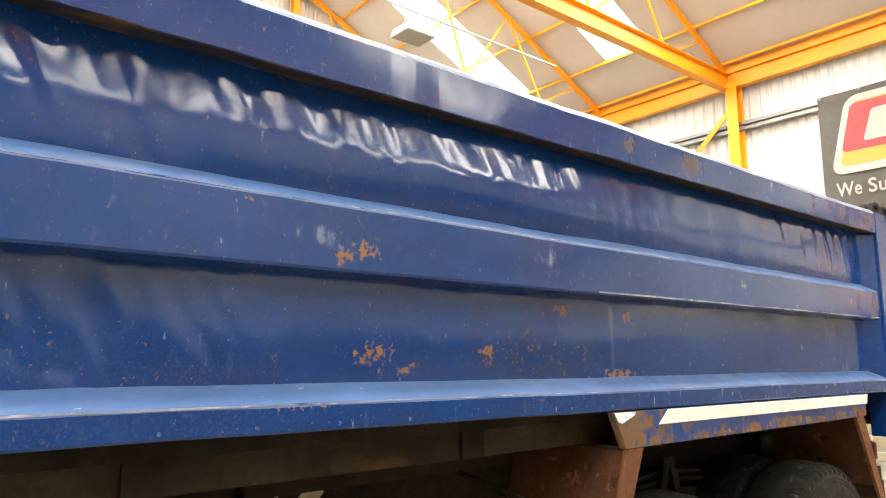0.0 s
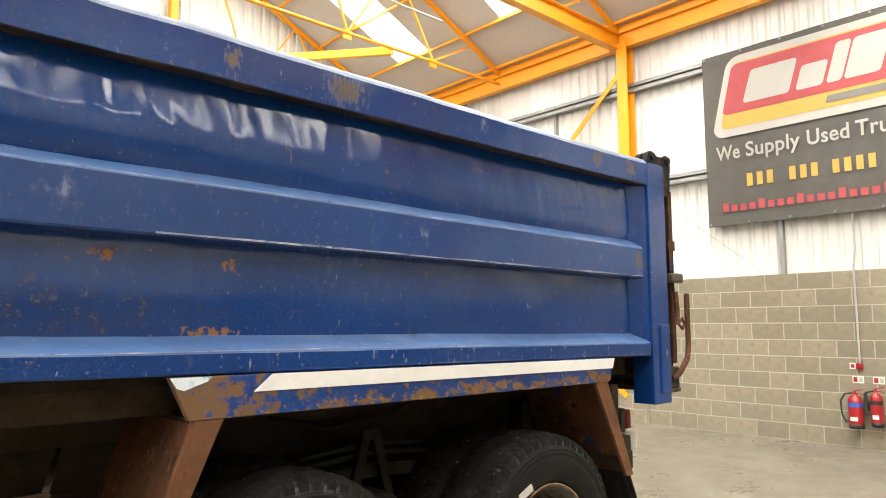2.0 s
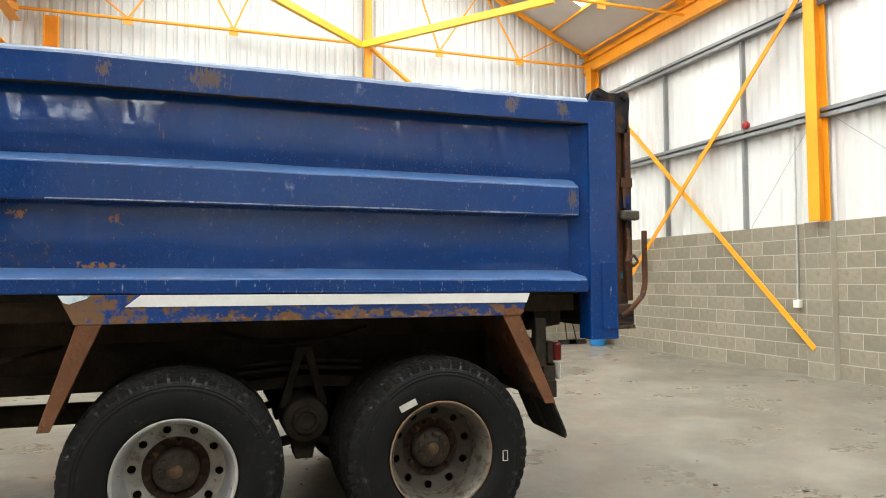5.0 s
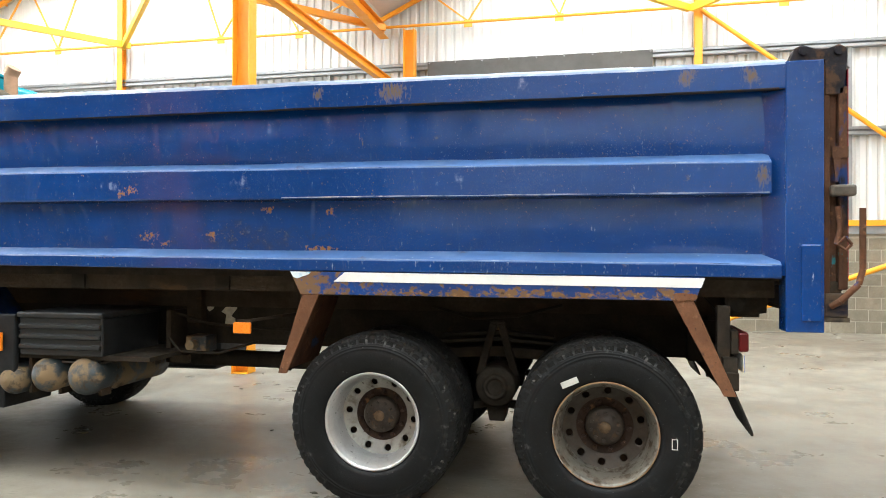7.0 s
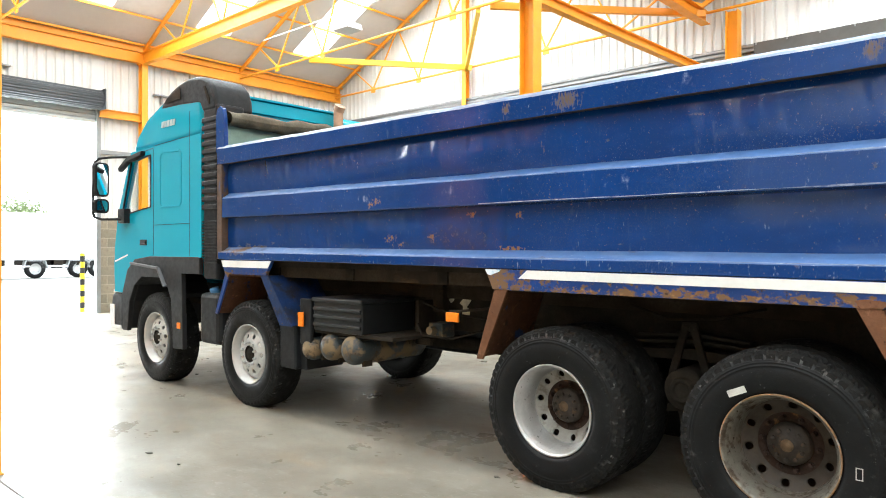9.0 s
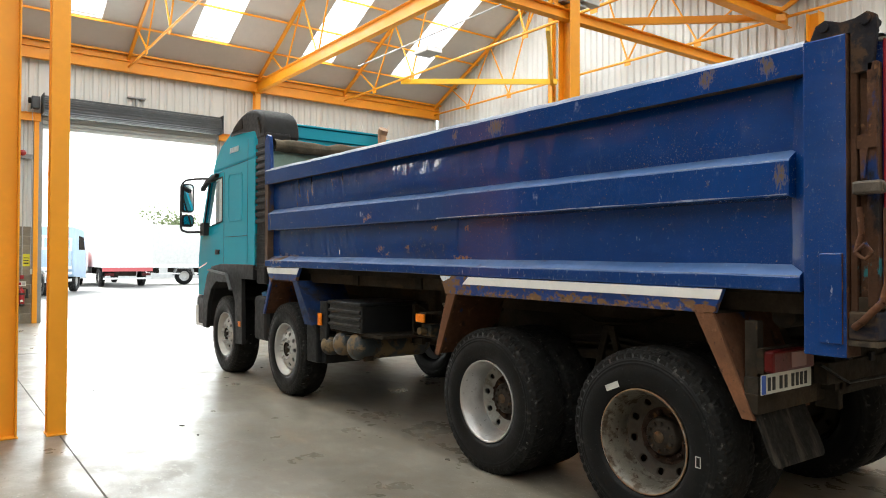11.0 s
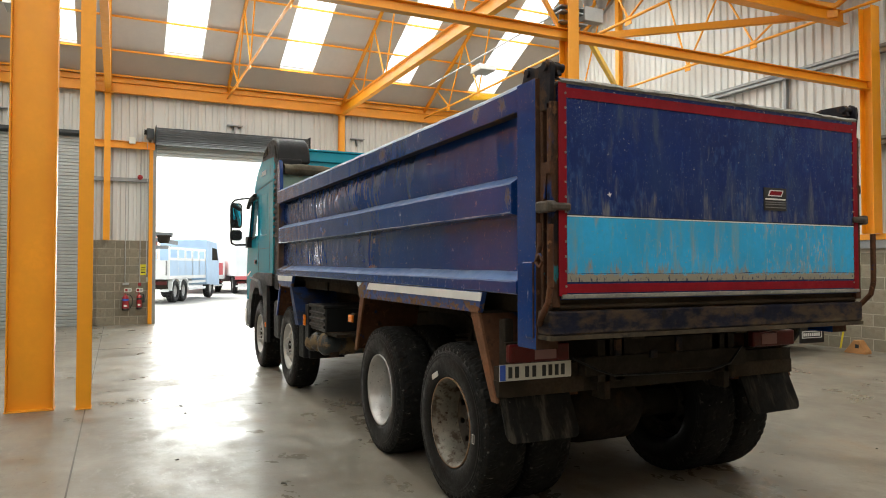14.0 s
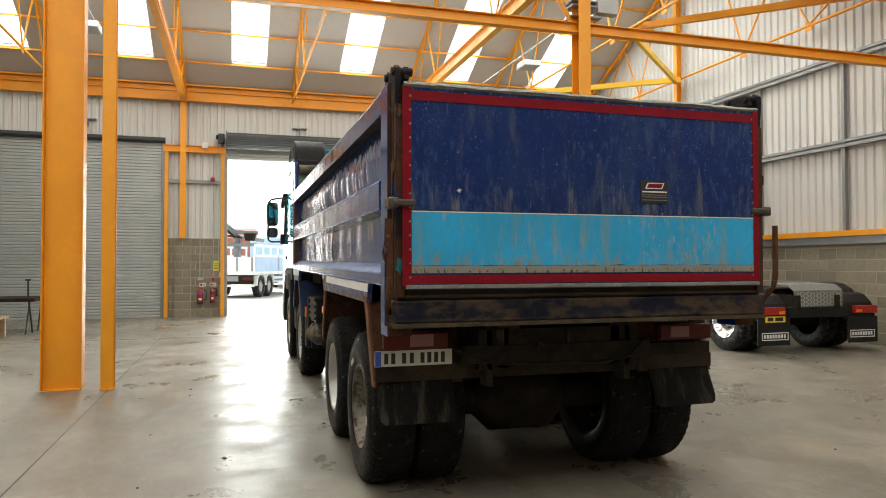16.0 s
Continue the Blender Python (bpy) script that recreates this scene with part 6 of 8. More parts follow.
def lettering(words, size, mat, m, name, parent, stretch=1.0):
    cu = bpy.data.curves.new(name, "FONT")
    cu.body, cu.size, cu.extrude, cu.space_character = words, size, 0.001, 1.05
    cu.offset = 0.005
    tmp = new(name, cu)
    bpy.context.view_layer.update()
    me = bpy.data.meshes.new_from_object(tmp.evaluated_get(bpy.context.evaluated_depsgraph_get()))
    bpy.data.objects.remove(tmp)
    me.materials.clear()
    me.materials.append(mat)
    width = max(v.co.x for v in me.vertices) - min(v.co.x for v in me.vertices)
    ob = new(name, me)
    ob.parent = parent
    ob.matrix_basis = m @ Matrix.Diagonal((stretch / width if stretch else 1, 1, 1, 1))
    return ob


def banner(m, label, drop=0.0):
    """Hung sheet 4.7 m wide and 2.66 m high; local x along it, local y up from its bottom left corner, local z out of the wall."""
    W, H = 4.7, 2.66

    def local(mb, name, mat, parent=None, lab=""):
        me = mb.mesh(name)
        me.materials.append(mat)
        ob = new(name, me)
        if parent is None:
            ob.matrix_basis = m
        else:
            ob.parent = parent
        return tagged(ob, lab)
    mb = MB().grid(lambda u, v: (u * W, v * H, 0.012 * noise.noise((u * 5, v * 3, 2.0)) + 0.006 * math.sin(u * 40)), 60, 30)
    b = local(mb, "wall_banner", M_BANNER)
    tagged(b, label, "banner")
    local(MB().prism([(0, 0), (W, 0), (W, H), (0, H)], "z", -0.03, -0.025), "backing", M_BANNER, b)

    def slanted(x0, x1, y0, y1, lean, r):
        pts = []
        y0, y1 = y0 - drop, y1 - drop
        for cx, cy, a0 in ((x1 - r, y0 + r, -90), (x1 - r, y1 - r, 0), (x0 + r, y1 - r, 90), (x0 + r, y0 + r, 180)):
            for k in range(6):
                a = radians(a0 + k * 18)
                px, py = cx + r * math.cos(a), cy + r * math.sin(a)
                pts.append((px + lean * (py - y0), py))
        return pts
    local(MB().plate(slanted(0.12, 4.15, 1.34, 2.56, 0.24, 0.18), [], "z", 0.020, 0.022), "white_border", M_BWHITE, b)
    local(MB().plate(slanted(0.26, 4.02, 1.46, 2.45, 0.24, 0.10), [], "z", 0.024, 0.026), "yellow_field", M_BYEL, b)
    local(MB().plate(slanted(0.30, 3.98, 1.68, 2.43, 0.24, 0.08), [], "z", 0.028, 0.030), "red_field", M_BRED, b)
    x = 0.62
    for w, y1 in ((0.75, 2.28), (0.40, 2.14), (0.22, 2.34), (0.50, 2.34), (0.42, 2.16), (0.36, 2.16)):
        local(MB().plate(slanted(x, x + w * 0.88, 1.80, y1, 0.3, 0.05), [], "z", 0.032, 0.034), "white_shape", M_BWHITE, b)
        x += w
    local(MB().plate(slanted(1.75, 3.7, 1.53, 1.63, 0.3, 0.02), [], "z", 0.032, 0.034), "grey_bar", M_BGREY, b)
    for word, x0, x1 in (("We", 0.18, 0.54), ("Supply", 0.62, 1.38), ("Used", 1.47, 2.0), ("Trucks", 2.09, 2.84)):
        lettering(word, 0.30, M_BWHITE, Matrix.Translation((x0, 1.0 - drop * 0.8, 0.022)), "lettering", b, x1 - x0)
    for x0, n_ in ((0.62, 3), (1.22, 3), (1.78, 4), (2.50, 6)):
        for k in range(n_):
            local(MB().box(x0 + k * 0.145, x0 + k * 0.145 + 0.085, 0.55 - drop * 0.5, 0.74 - drop * 0.5, 0.020, 0.022), "yellow_bar", M_BYEL, b)
    for k in range(24):
        local(MB().box(0.24 + k * 0.133, 0.33 + k * 0.133, 0.20, 0.30 if k % 4 else 0.34, 0.020, 0.022), "red_bar", M_BRED, b)
    for k in range(9):
        for ye in (0.03, H - 0.03):
            local(MB().lathe([(0.015, 0.018), (0.022, 0.014), (0.022, 0.006)], (0.04 + k * 0.577, ye, 0), "z", 10), "eyelet", M_GIRT, b)
    return b


banner(Matrix.Translation((XE - 0.11, 4.52, 3.07)) @ Matrix(((0, 0, -1, 0), (-1, 0, 0, 0), (0, 1, 0, 0), (0, 0, 0, 1))), "dark mesh banner with red logo shape hung on cladding")
banner(Matrix.Translation((0.62, YN - 0.13, 3.03)) @ Matrix(((1, 0, 0, 0), (0, 0, -1, 0), (0, 1, 0, 0), (0, 0, 0, 1))), "dark mesh advertising banner hung on the gable cladding", 0.24)

M_RED = material("extinguisher_red", (0.30, 0.008, 0.012), 0.3, vary=0.08, coat=0.4)
M_SIGN = material("white_sign", (0.72, 0.72, 0.64), 0.5)
M_CONDUIT = material("grey_conduit", (0.42, 0.42, 0.41), 0.5, 0.3)
M_BLACK = material("black_rubber", (0.015, 0.015, 0.015), 0.6)


def extinguisher(at, side, r, h, hose):
    """at: foot on the wall's face; side: direction out of the wall along x."""
    x, y, z = at
    c = x + side * (r + 0.02)
    e = empty("fire_extinguisher", (c, y, z), "red fire extinguisher hung on a block wall" if hose else "red carbon dioxide fire extinguisher hung on a block wall", "fire extinguisher", "wall extinguishers")
    part("cylinder", MB().lathe([(z + 0.05, r), (z + h - 0.06, r), (z + h - 0.02, r * 0.8), (z + h, r * 0.35), (z + h + 0.02, r * 0.3)], (c, y, 0), "z", 24), M_RED, e)
    part("foot_ring", MB().lathe([(z, r * 0.96), (z, r), (z + 0.055, r + 0.003), (z + 0.055, r)], (c, y, 0), "z", 24), M_BLACK, e, "black base")
    part("label_plate", MB().box(*sorted((c + side * r * 0.9, c + side * (r + 0.004))), y - r * 0.5, y + r * 0.5, z + 0.10, z + 0.15), M_SIGN, e)
    part("colour_band", MB().lathe([(z + h * 0.66, r + 0.002), (z + h * 0.78, r + 0.002)], (c, y, 0), "z", 24), material("blue_band", (0.03, 0.10, 0.45), 0.4) if hose else M_BLACK, e)
    part("valve", MB().tube((c, y, z + h), (c, y, z + h + 0.05), 0.018, 10).beam((c, y + 0.02, z + h + 0.05), (c, y - 0.10, z + h + 0.08), 0.02, 0.012).beam((c, y + 0.02, z + h + 0.03), (c, y - 0.10, z + h + 0.02), 0.02, 0.012), M_RED, e)
    if hose:
        part("hose", MB().path([(c, y + 0.03, z + h + 0.03), (c, y + 0.12, z + h + 0.01), (c, y + r + 0.09, z + h * 0.8), (c, y + r + 0.08, z + h * 0.4), (c, y + r + 0.03, z + h * 0.15)], 0.011, 8), M_BLACK, e, "black hose")
    else:
        part("horn", MB().path([(c, y + 0.02, z + h + 0.03), (c, y + r + 0.05, z + h)], 0.01, 8).tube((c, y + r + 0.05, z + h), (c, y + r + 0.05, z + h * 0.45), 0.02, 12, 0.035), M_BLACK, e, "black discharge horn")
    part("bracket", MB().box(*sorted((x, c)), y - 0.02, y + 0.02, z + h * 0.6, z + h * 0.65), M_CONDUIT, e)
    return e


extinguisher((XE - 0.01, 2.66, 0.26), -1, 0.085, 0.42, True)
extinguisher((XE - 0.01, 2.42, 0.30), -1, 0.07, 0.42, False)
extinguisher((XW + 0.01, -0.06, 0.40), 1, 0.085, 0.40, True)
extinguisher((XW + 0.01, 0.28, 0.42), 1, 0.065, 0.40, False)


def wall_sign(x, side, y0, y1, z0, z1, mat, bars, label, name="wall_sign"):
    s = thing(name, MB().box(*sorted((x, x + side * 0.008)), y0, y1, z0, z1), mat, label, "sign", base=(x, (y0 + y1) / 2, z0))
    for f0, f1, g0, g1, bm_ in bars:
        part("sign_bar", MB().box(*sorted((x + side * 0.008, x + side * 0.011)), y0 + f0 * (y1 - y0), y0 + f1 * (y1 - y0), z0 + g0 * (z1 - z0), z0 + g1 * (z1 - z0)), bm_, s)
    return s


for y in (2.64, 2.40):
    wall_sign(XE - 0.005, -1, y - 0.065, y + 0.065, 0.83, 0.92, M_SIGN, [(0.08, 0.4, 0.15, 0.85, M_CONDUIT), (0.55, 0.92, 0.15, 0.85, M_RED)], "small white and red extinguisher sign on a block wall")
wall_sign(XE - 0.005, -1, 2.66, 2.73, 1.01, 1.09, M_SIGN, [(0.2, 0.8, 0.2, 0.8, M_RED)], "small white and red fire point sign")
for y in (0.0, 0.29):
    wall_sign(XW + 0.005, 1, y - 0.09, y + 0.09, 0.89, 1.0, M_SIGN, [(0.1, 0.45, 0.2, 0.8, M_RED), (0.55, 0.9, 0.2, 0.8, M_CONDUIT)], "small white and red extinguisher sign on a block wall")
wall_sign(XW + 0.005, 1, 0.30, 0.45, 1.36, 1.65, material("yellow_sign", (0.75, 0.68, 0.03), 0.5), [(0.15, 0.85, 0.2, 0.3, M_INK), (0.15, 0.85, 0.45, 0.52, M_INK), (0.15, 0.85, 0.65, 0.72, M_INK)], "yellow safety notice beside the roller door")


def wall_box(name, x, side, d, y0, y1, z0, z1, mat, label, cat):
    b = thing(name, MB().box(*sorted((x, x + side * d)), y0, y1, z0, z1), mat, label, cat, base=(x, (y0 + y1) / 2, z0), bevel=0.006)
    part("cover", MB().box(*sorted((x + side * d, x + side * (d + 0.006))), y0 + 0.012, y1 - 0.012, z0 + 0.012, z1 - 0.012), mat, b, bevel=0.002)
    return b


wall_box("call_point", XE - 0.005, -1, 0.04, 2.57, 2.65, 1.01, 1.09, M_RED, "red fire alarm call point on a block wall", "call point")
wall_box("call_point", XW + 0.005, 1, 0.04, 0.25, 0.33, 1.06, 1.15, M_RED, "red fire alarm call point on a block wall", "call point")
wall_box("switch_box", XW + 0.005, 1, 0.05, -0.14, 0.02, 1.08, 1.15, M_CONDUIT, "grey surface switch box", "switch box")
wall_box("switch_box", XW + 0.005, 1, 0.05, 0.46, 0.53, 1.17, 1.30, M_SIGN, "pale door control switch box", "switch box")
wall_box("power_socket", XE - 0.005, -1, 0.07, 6.36, 6.48, 1.02, 1.14, M_SIGN, "white surface power socket", "socket")
wall_box("power_socket", XE - 0.005, -1, 0.08, 11.5, 11.68, 1.30, 1.52, M_SIGN, "white surface switch box above two power sockets", "socket")
for y in (11.72, 11.48):
    wall_box("power_socket", XE - 0.005, -1, 0.09, y - 0.06, y + 0.06, 1.02, 1.18, M_SIGN, "white industrial power socket with red cap", "socket")


def conduit(pts, label="thin grey conduit clipped to the wall", r=0.013):
    return thing("conduit", MB().path(pts, r, 8), M_CONDUIT, label, "conduit", kind="structure")


conduit([(XE - 0.03, 2.60, 1.09), (XE - 0.03, 2.60, 2.35), (XE - 0.06, 2.56, 2.6), (XE - 0.06, 2.56, 3.85)])
conduit([(XE - 0.03, 6.42, 1.14), (XE - 0.03, 6.40, 3.95), (XE - 0.05, 6.34, 4.02), (XE - 0.08, 6.24, 3.95)])
conduit([(XE - 0.03, 11.72, 1.2), (XE - 0.03, 11.72, 2.3)])
conduit([(XE - 0.03, 11.50, 1.5), (XE - 0.03, 11.50, 2.3)])
conduit([(XW + 0.03, 0.29, 1.15), (XW + 0.03, 0.29, 4.85)])
conduit([(XW + 0.03, -0.08, 1.15), (XW + 0.03, -0.08, 4.85)])
conduit([(XW + 0.03, 0.50, 1.3), (XW + 0.03, 0.50, 4.6)])
for x, y0 in ((XE - 0.09, 7.34), (XW + 0.12, 0.27)):
    side = -1 if x > 0 else 1
    b = empty("alarm_bell", (x, y0, 4.02), "red alarm bell fixed to a wall rail", "alarm bell")
    part("gong", MB().lathe([(0.0, 0.07), (side * 0.04, 0.068), (side * 0.06, 0.04), (side * 0.065, 0.0)], (x, y0, 4.05), "x", 18), M_RED, b)
    part("base", MB().tube((x - side * 0.04, y0, 4.05), (x, y0, 4.05), 0.05, 12), M_RED, b)
thing("wall_rail", MB().beam((XW, SHUT_Y1 + 0.2, 3.98), (XW, DOOR_Y0 - 0.2, 3.98), 0.12, 0.1), M_GIRT, "grey galvanised steel wall rail", "rail", kind="structure")
thing("wall_rail", MB().beam((XW, DOOR_Y1 + 0.1, 3.98), (XW, YN, 3.98), 0.12, 0.1), M_GIRT, "grey galvanised steel wall rail", "rail", kind="structure")
mot = empty("door_motor", (XW + 0.2, 0.5, 5.1), "dark roller door drive unit", "motor")
part("gearbox", MB().box(XW + 0.05, XW + 0.3, 0.42, 0.60, 5.12, 5.40), M_SHUTBOX, mot, bevel=0.02)
part("drive_motor", MB().tube((XW + 0.2, 0.36, 5.30), (XW + 0.2, 0.46, 5.30), 0.07, 14), M_CHASSIS, mot)
part("hand_chain", MB().path([(XW + 0.2, 0.45, 5.12), (XW + 0.2, 0.45, 1.4)], 0.008, 6), M_CONDUIT, mot, "hanging hand chain")
for y, z in ((2.8, 5.70), (-3.1, 5.66), (6.55, 5.6)):
    f = empty("heater_bracket", (XW, y, z - 0.2), "small grey slotted wall bracket", "bracket")
    part("bar", MB().box(XW - 0.06, XW + 0.08, y - 0.22, y + 0.22, z, z + 0.03), M_GIRT, f)
    part("upright", MB().box(XW - 0.06, XW + 0.05, y - 0.02, y + 0.02, z - 0.2, z + 0.03), M_GIRT, f)
wall_box("junction_box", XW + 0.16, 1, 0.1, -0.02, 0.14, 4.95, 5.12, M_SIGN, "white junction box on an orange rail", "junction box")


def strip_lamp(x, y, z):
    l = empty("ceiling_lamp", (x, y, z + 0.25), "white boxed hall lamp hung under the roof, unlit", "lamp", "hall lamps")
    part("housing", MB().prism([(x - 0.22, z + 0.14), (x + 0.22, z + 0.14), (x + 0.27, z), (x - 0.27, z)], "y", y - 0.22, y + 0.22), M_WHITE, l, bevel=0.01)
    part("diffuser", MB().box(x - 0.24, x + 0.24, y - 0.20, y + 0.20, z - 0.01, z), M_BWHITE, l)
    for dx in (-0.15, 0.15):
        part("hanger", MB().tube((x + dx, y, z + 0.14), (x + dx, y, z + 0.36), 0.008, 6), M_CONDUIT, l)
    return l


for x, y in ((-6.45, 7.8), (5.9, 7.9), (-6.45, -2.0)):
    strip_lamp(x, y, 6.36)
    conduit([(x - 3.2, y - 0.02, 6.78), (x + 3.2, y + 0.02, 6.78)], "thin grey lighting conduit under the roof", 0.018)
cb = empty("control_box", (-0.3, 6.25, 5.25), "grey control box and clamps bracketed to an orange column", "control box")
part("case", MB().box(-0.42, -0.26, 6.22, 6.58, 5.40, 5.62), M_CONDUIT, cb, bevel=0.01)
for z in (5.32, 5.48, 5.56):
    part("clamp", MB().box(-0.58, -0.28, 5.8, 6.3, z, z + 0.03), M_GIRT, cb, bevel=0.004)
part("flood_lamp", MB().tube((-0.34, 6.35, 5.66), (-0.30, 6.30, 5.78), 0.06, 14, 0.1), M_CONDUIT, cb)
part("flood_lamp", MB().tube((-0.34, 6.60, 5.66), (-0.30, 6.58, 5.78), 0.06, 14, 0.1), M_CONDUIT, cb)
for p, q in (((-0.33, -0.61), 0.082), ((-0.42, -1.135), 0.24), ((-0.3, 5.95), 0.13)):
    steel("column_foot_plate", MB().box(p[0] - 0.108, p[0] + 0.108, p[1] - q, p[1] + q, 0.0, 0.012), "orange painted column foot plate", "plate")

# corner with drum and brooms
dr = empty("plastic_drum", (11.25, 11.65, 0), "blue plastic drum standing in the hall corner", "drum")
part("drum_body", MB().lathe([(0.0, 0.0), (0.0, 0.16), (0.03, 0.175), (0.25, 0.182), (0.27, 0.188), (0.29, 0.182), (0.48, 0.178), (0.53, 0.16), (0.55, 0.14), (0.55, 0.0)], (11.25, 11.65, 0), "z", 32), material("blue_drum_plastic", (0.02, 0.20, 0.50), 0.4, vary=0.1), dr)
part("drum_rim", MB().lathe([(0.50, 0.176), (0.53, 0.182), (0.555, 0.176), (0.555, 0.15)], (11.25, 11.65, 0), "z", 32), M_BLACK, dr, "dark lid ring")
bt = empty("green_bottle", (11.22, 11.6, 0.555), "small green bottle on a blue drum", "bottle")
part("bottle_body", MB().lathe([(0.555, 0.0), (0.555, 0.035), (0.66, 0.035), (0.70, 0.015), (0.74, 0.012), (0.74, 0.0)], (11.22, 11.6, 0), "z", 14), material("green_plastic", (0.05, 0.40, 0.22), 0.4), bt)
for x, top, lean in ((10.75, 1.45, 0.0), (11.0, 1.2, -0.14)):
    br = empty("broom", (x, 12.2, 0), "wide yard broom leaning on the block wall", "broom", "brooms")
    part("shaft", MB().tube((x, 12.15, 0.06), (x + lean, 12.42, top), 0.014, 8), M_CHASSIS, br)
    part("head", MB().box(x - 0.22, x + 0.22, 12.10, 12.18, 0.05, 0.10), M_CHASSIS, br, bevel=0.005)
    part("bristles", MB().box(x - 0.23, x + 0.23, 12.095, 12.185, 0.0, 0.05), M_BLACK, br)
sc = empty("floor_scraper", (-0.35, 12.35, 0), "yellow long-handled scraper leaning on the block wall", "scraper")
M_YP = material("yellow_plastic", (0.75, 0.58, 0.02), 0.4)
part("handle", MB().tube((-0.40, 12.28, 0.02), (-0.26, 12.44, 1.30), 0.017, 8), M_YP, sc)
part("grip", MB().tube((-0.29, 12.41, 1.08), (-0.27, 12.43, 1.25), 0.022, 8), M_BLACK, sc)
part("head", MB().box(-0.34, -0.16, 12.40, 12.46, 1.34, 1.46).box(-0.30, -0.2, 12.41, 12.45, 1.27, 1.34), M_YP, sc, bevel=0.008)
wd = empty("wheel_chock", (0.15, 12.0, 0), "orange wooden wheel chock on the floor", "wheel chock")
part("wedge", MB().prism([(-0.08, 0.0), (0.34, 0.0), (0.34, 0.05), (0.20, 0.24), (0.12, 0.24)], "y", 11.9, 12.08), material("orange_wood", (0.42, 0.20, 0.07), 0.7, vary=0.25, vary_scale=8, stretch=(0.3, 1, 1)), wd, bevel=0.008)
part("slot", MB().box(0.15, 0.22, 11.895, 11.9, 0.10, 0.17), M_BLACK, wd)

# bench on trestles
tb = empty("trestle_table", (-8.6, -3.9, 0), "dark board on folding trestle legs", "table")
part("board", MB().box(-9.6, -8.2, -4.8, -3.35, 0.72, 0.80), M_CHASSIS, tb, bevel=0.01)
for y in (-3.5, -4.5):
    for x, dx in ((-8.4, 0.28), (-9.4, 0.28)):
        part("trestle_leg", MB().tube((x - dx, y, 0.0), (x + 0.05, y, 0.74), 0.018, 8), M_BLACK, tb)
        part("trestle_leg", MB().tube((x + dx, y, 0.0), (x - 0.05, y, 0.74), 0.018, 8), M_BLACK, tb)
vs = empty("bench_vice", (-8.5, -3.55, 0.80), "dark upright stand on a work table", "stand")
part("upright", MB().tube((-8.5, -3.55, 0.80), (-8.5, -3.55, 1.2), 0.02, 8), M_BLACK, vs)
part("top", MB().box(-8.55, -8.45, -3.6, -3.5, 1.18, 1.22), M_BLACK, vs)
pl = empty("timber_pallet", (-7.4, -4.1, 0), "pale timber pallet on the floor", "pallet")
M_WOOD = material("pale_timber", (0.48, 0.33, 0.18), 0.7, vary=0.2, vary_scale=6, stretch=(1, 0.2, 1))
for k in range(5):
    part("plank", MB().box(-7.9 + k * 0.22, -7.72 + k * 0.22, -4.7, -3.75, 0.40, 0.43), M_WOOD, pl, bevel=0.003)
for x in (-7.8, -7.0):
    for y in (-4.6, -3.85):
        part("block", MB().box(x - 0.05, x + 0.05, y - 0.05, y + 0.05, 0.0, 0.40), M_WOOD, pl, bevel=0.003)

# ---- black tractor unit parked by the north wall ----
TY = 10.46
TR = empty("tractor_unit", (-2.5, TY, 0), "black lorry tractor unit parked along the north wall", "lorry")
M_BLKPAINT = material("black_moulded_paint", (0.010, 0.010, 0.011), 0.38, spec=0.35, vary=0.2, vary_scale=3)
M_CHEQ = material("bright_chequer_plate", (0.62, 0.62, 0.60), 0.3, 0.6, vary=0.1, vary_scale=30)
M_CHEQBASE = material("dull_chequer_plate", (0.27, 0.27, 0.26), 0.4, 0.6, vary=0.15, vary_scale=20)
M_BRIGHTLENS = material("bright_red_lens", (0.34, 0.020, 0.015), 0.25, vary=0.15, vary_scale=15)
M_CHROME = material("polished_alloy", (0.75, 0.75, 0.75), 0.15, 1.0, vary=0.05)
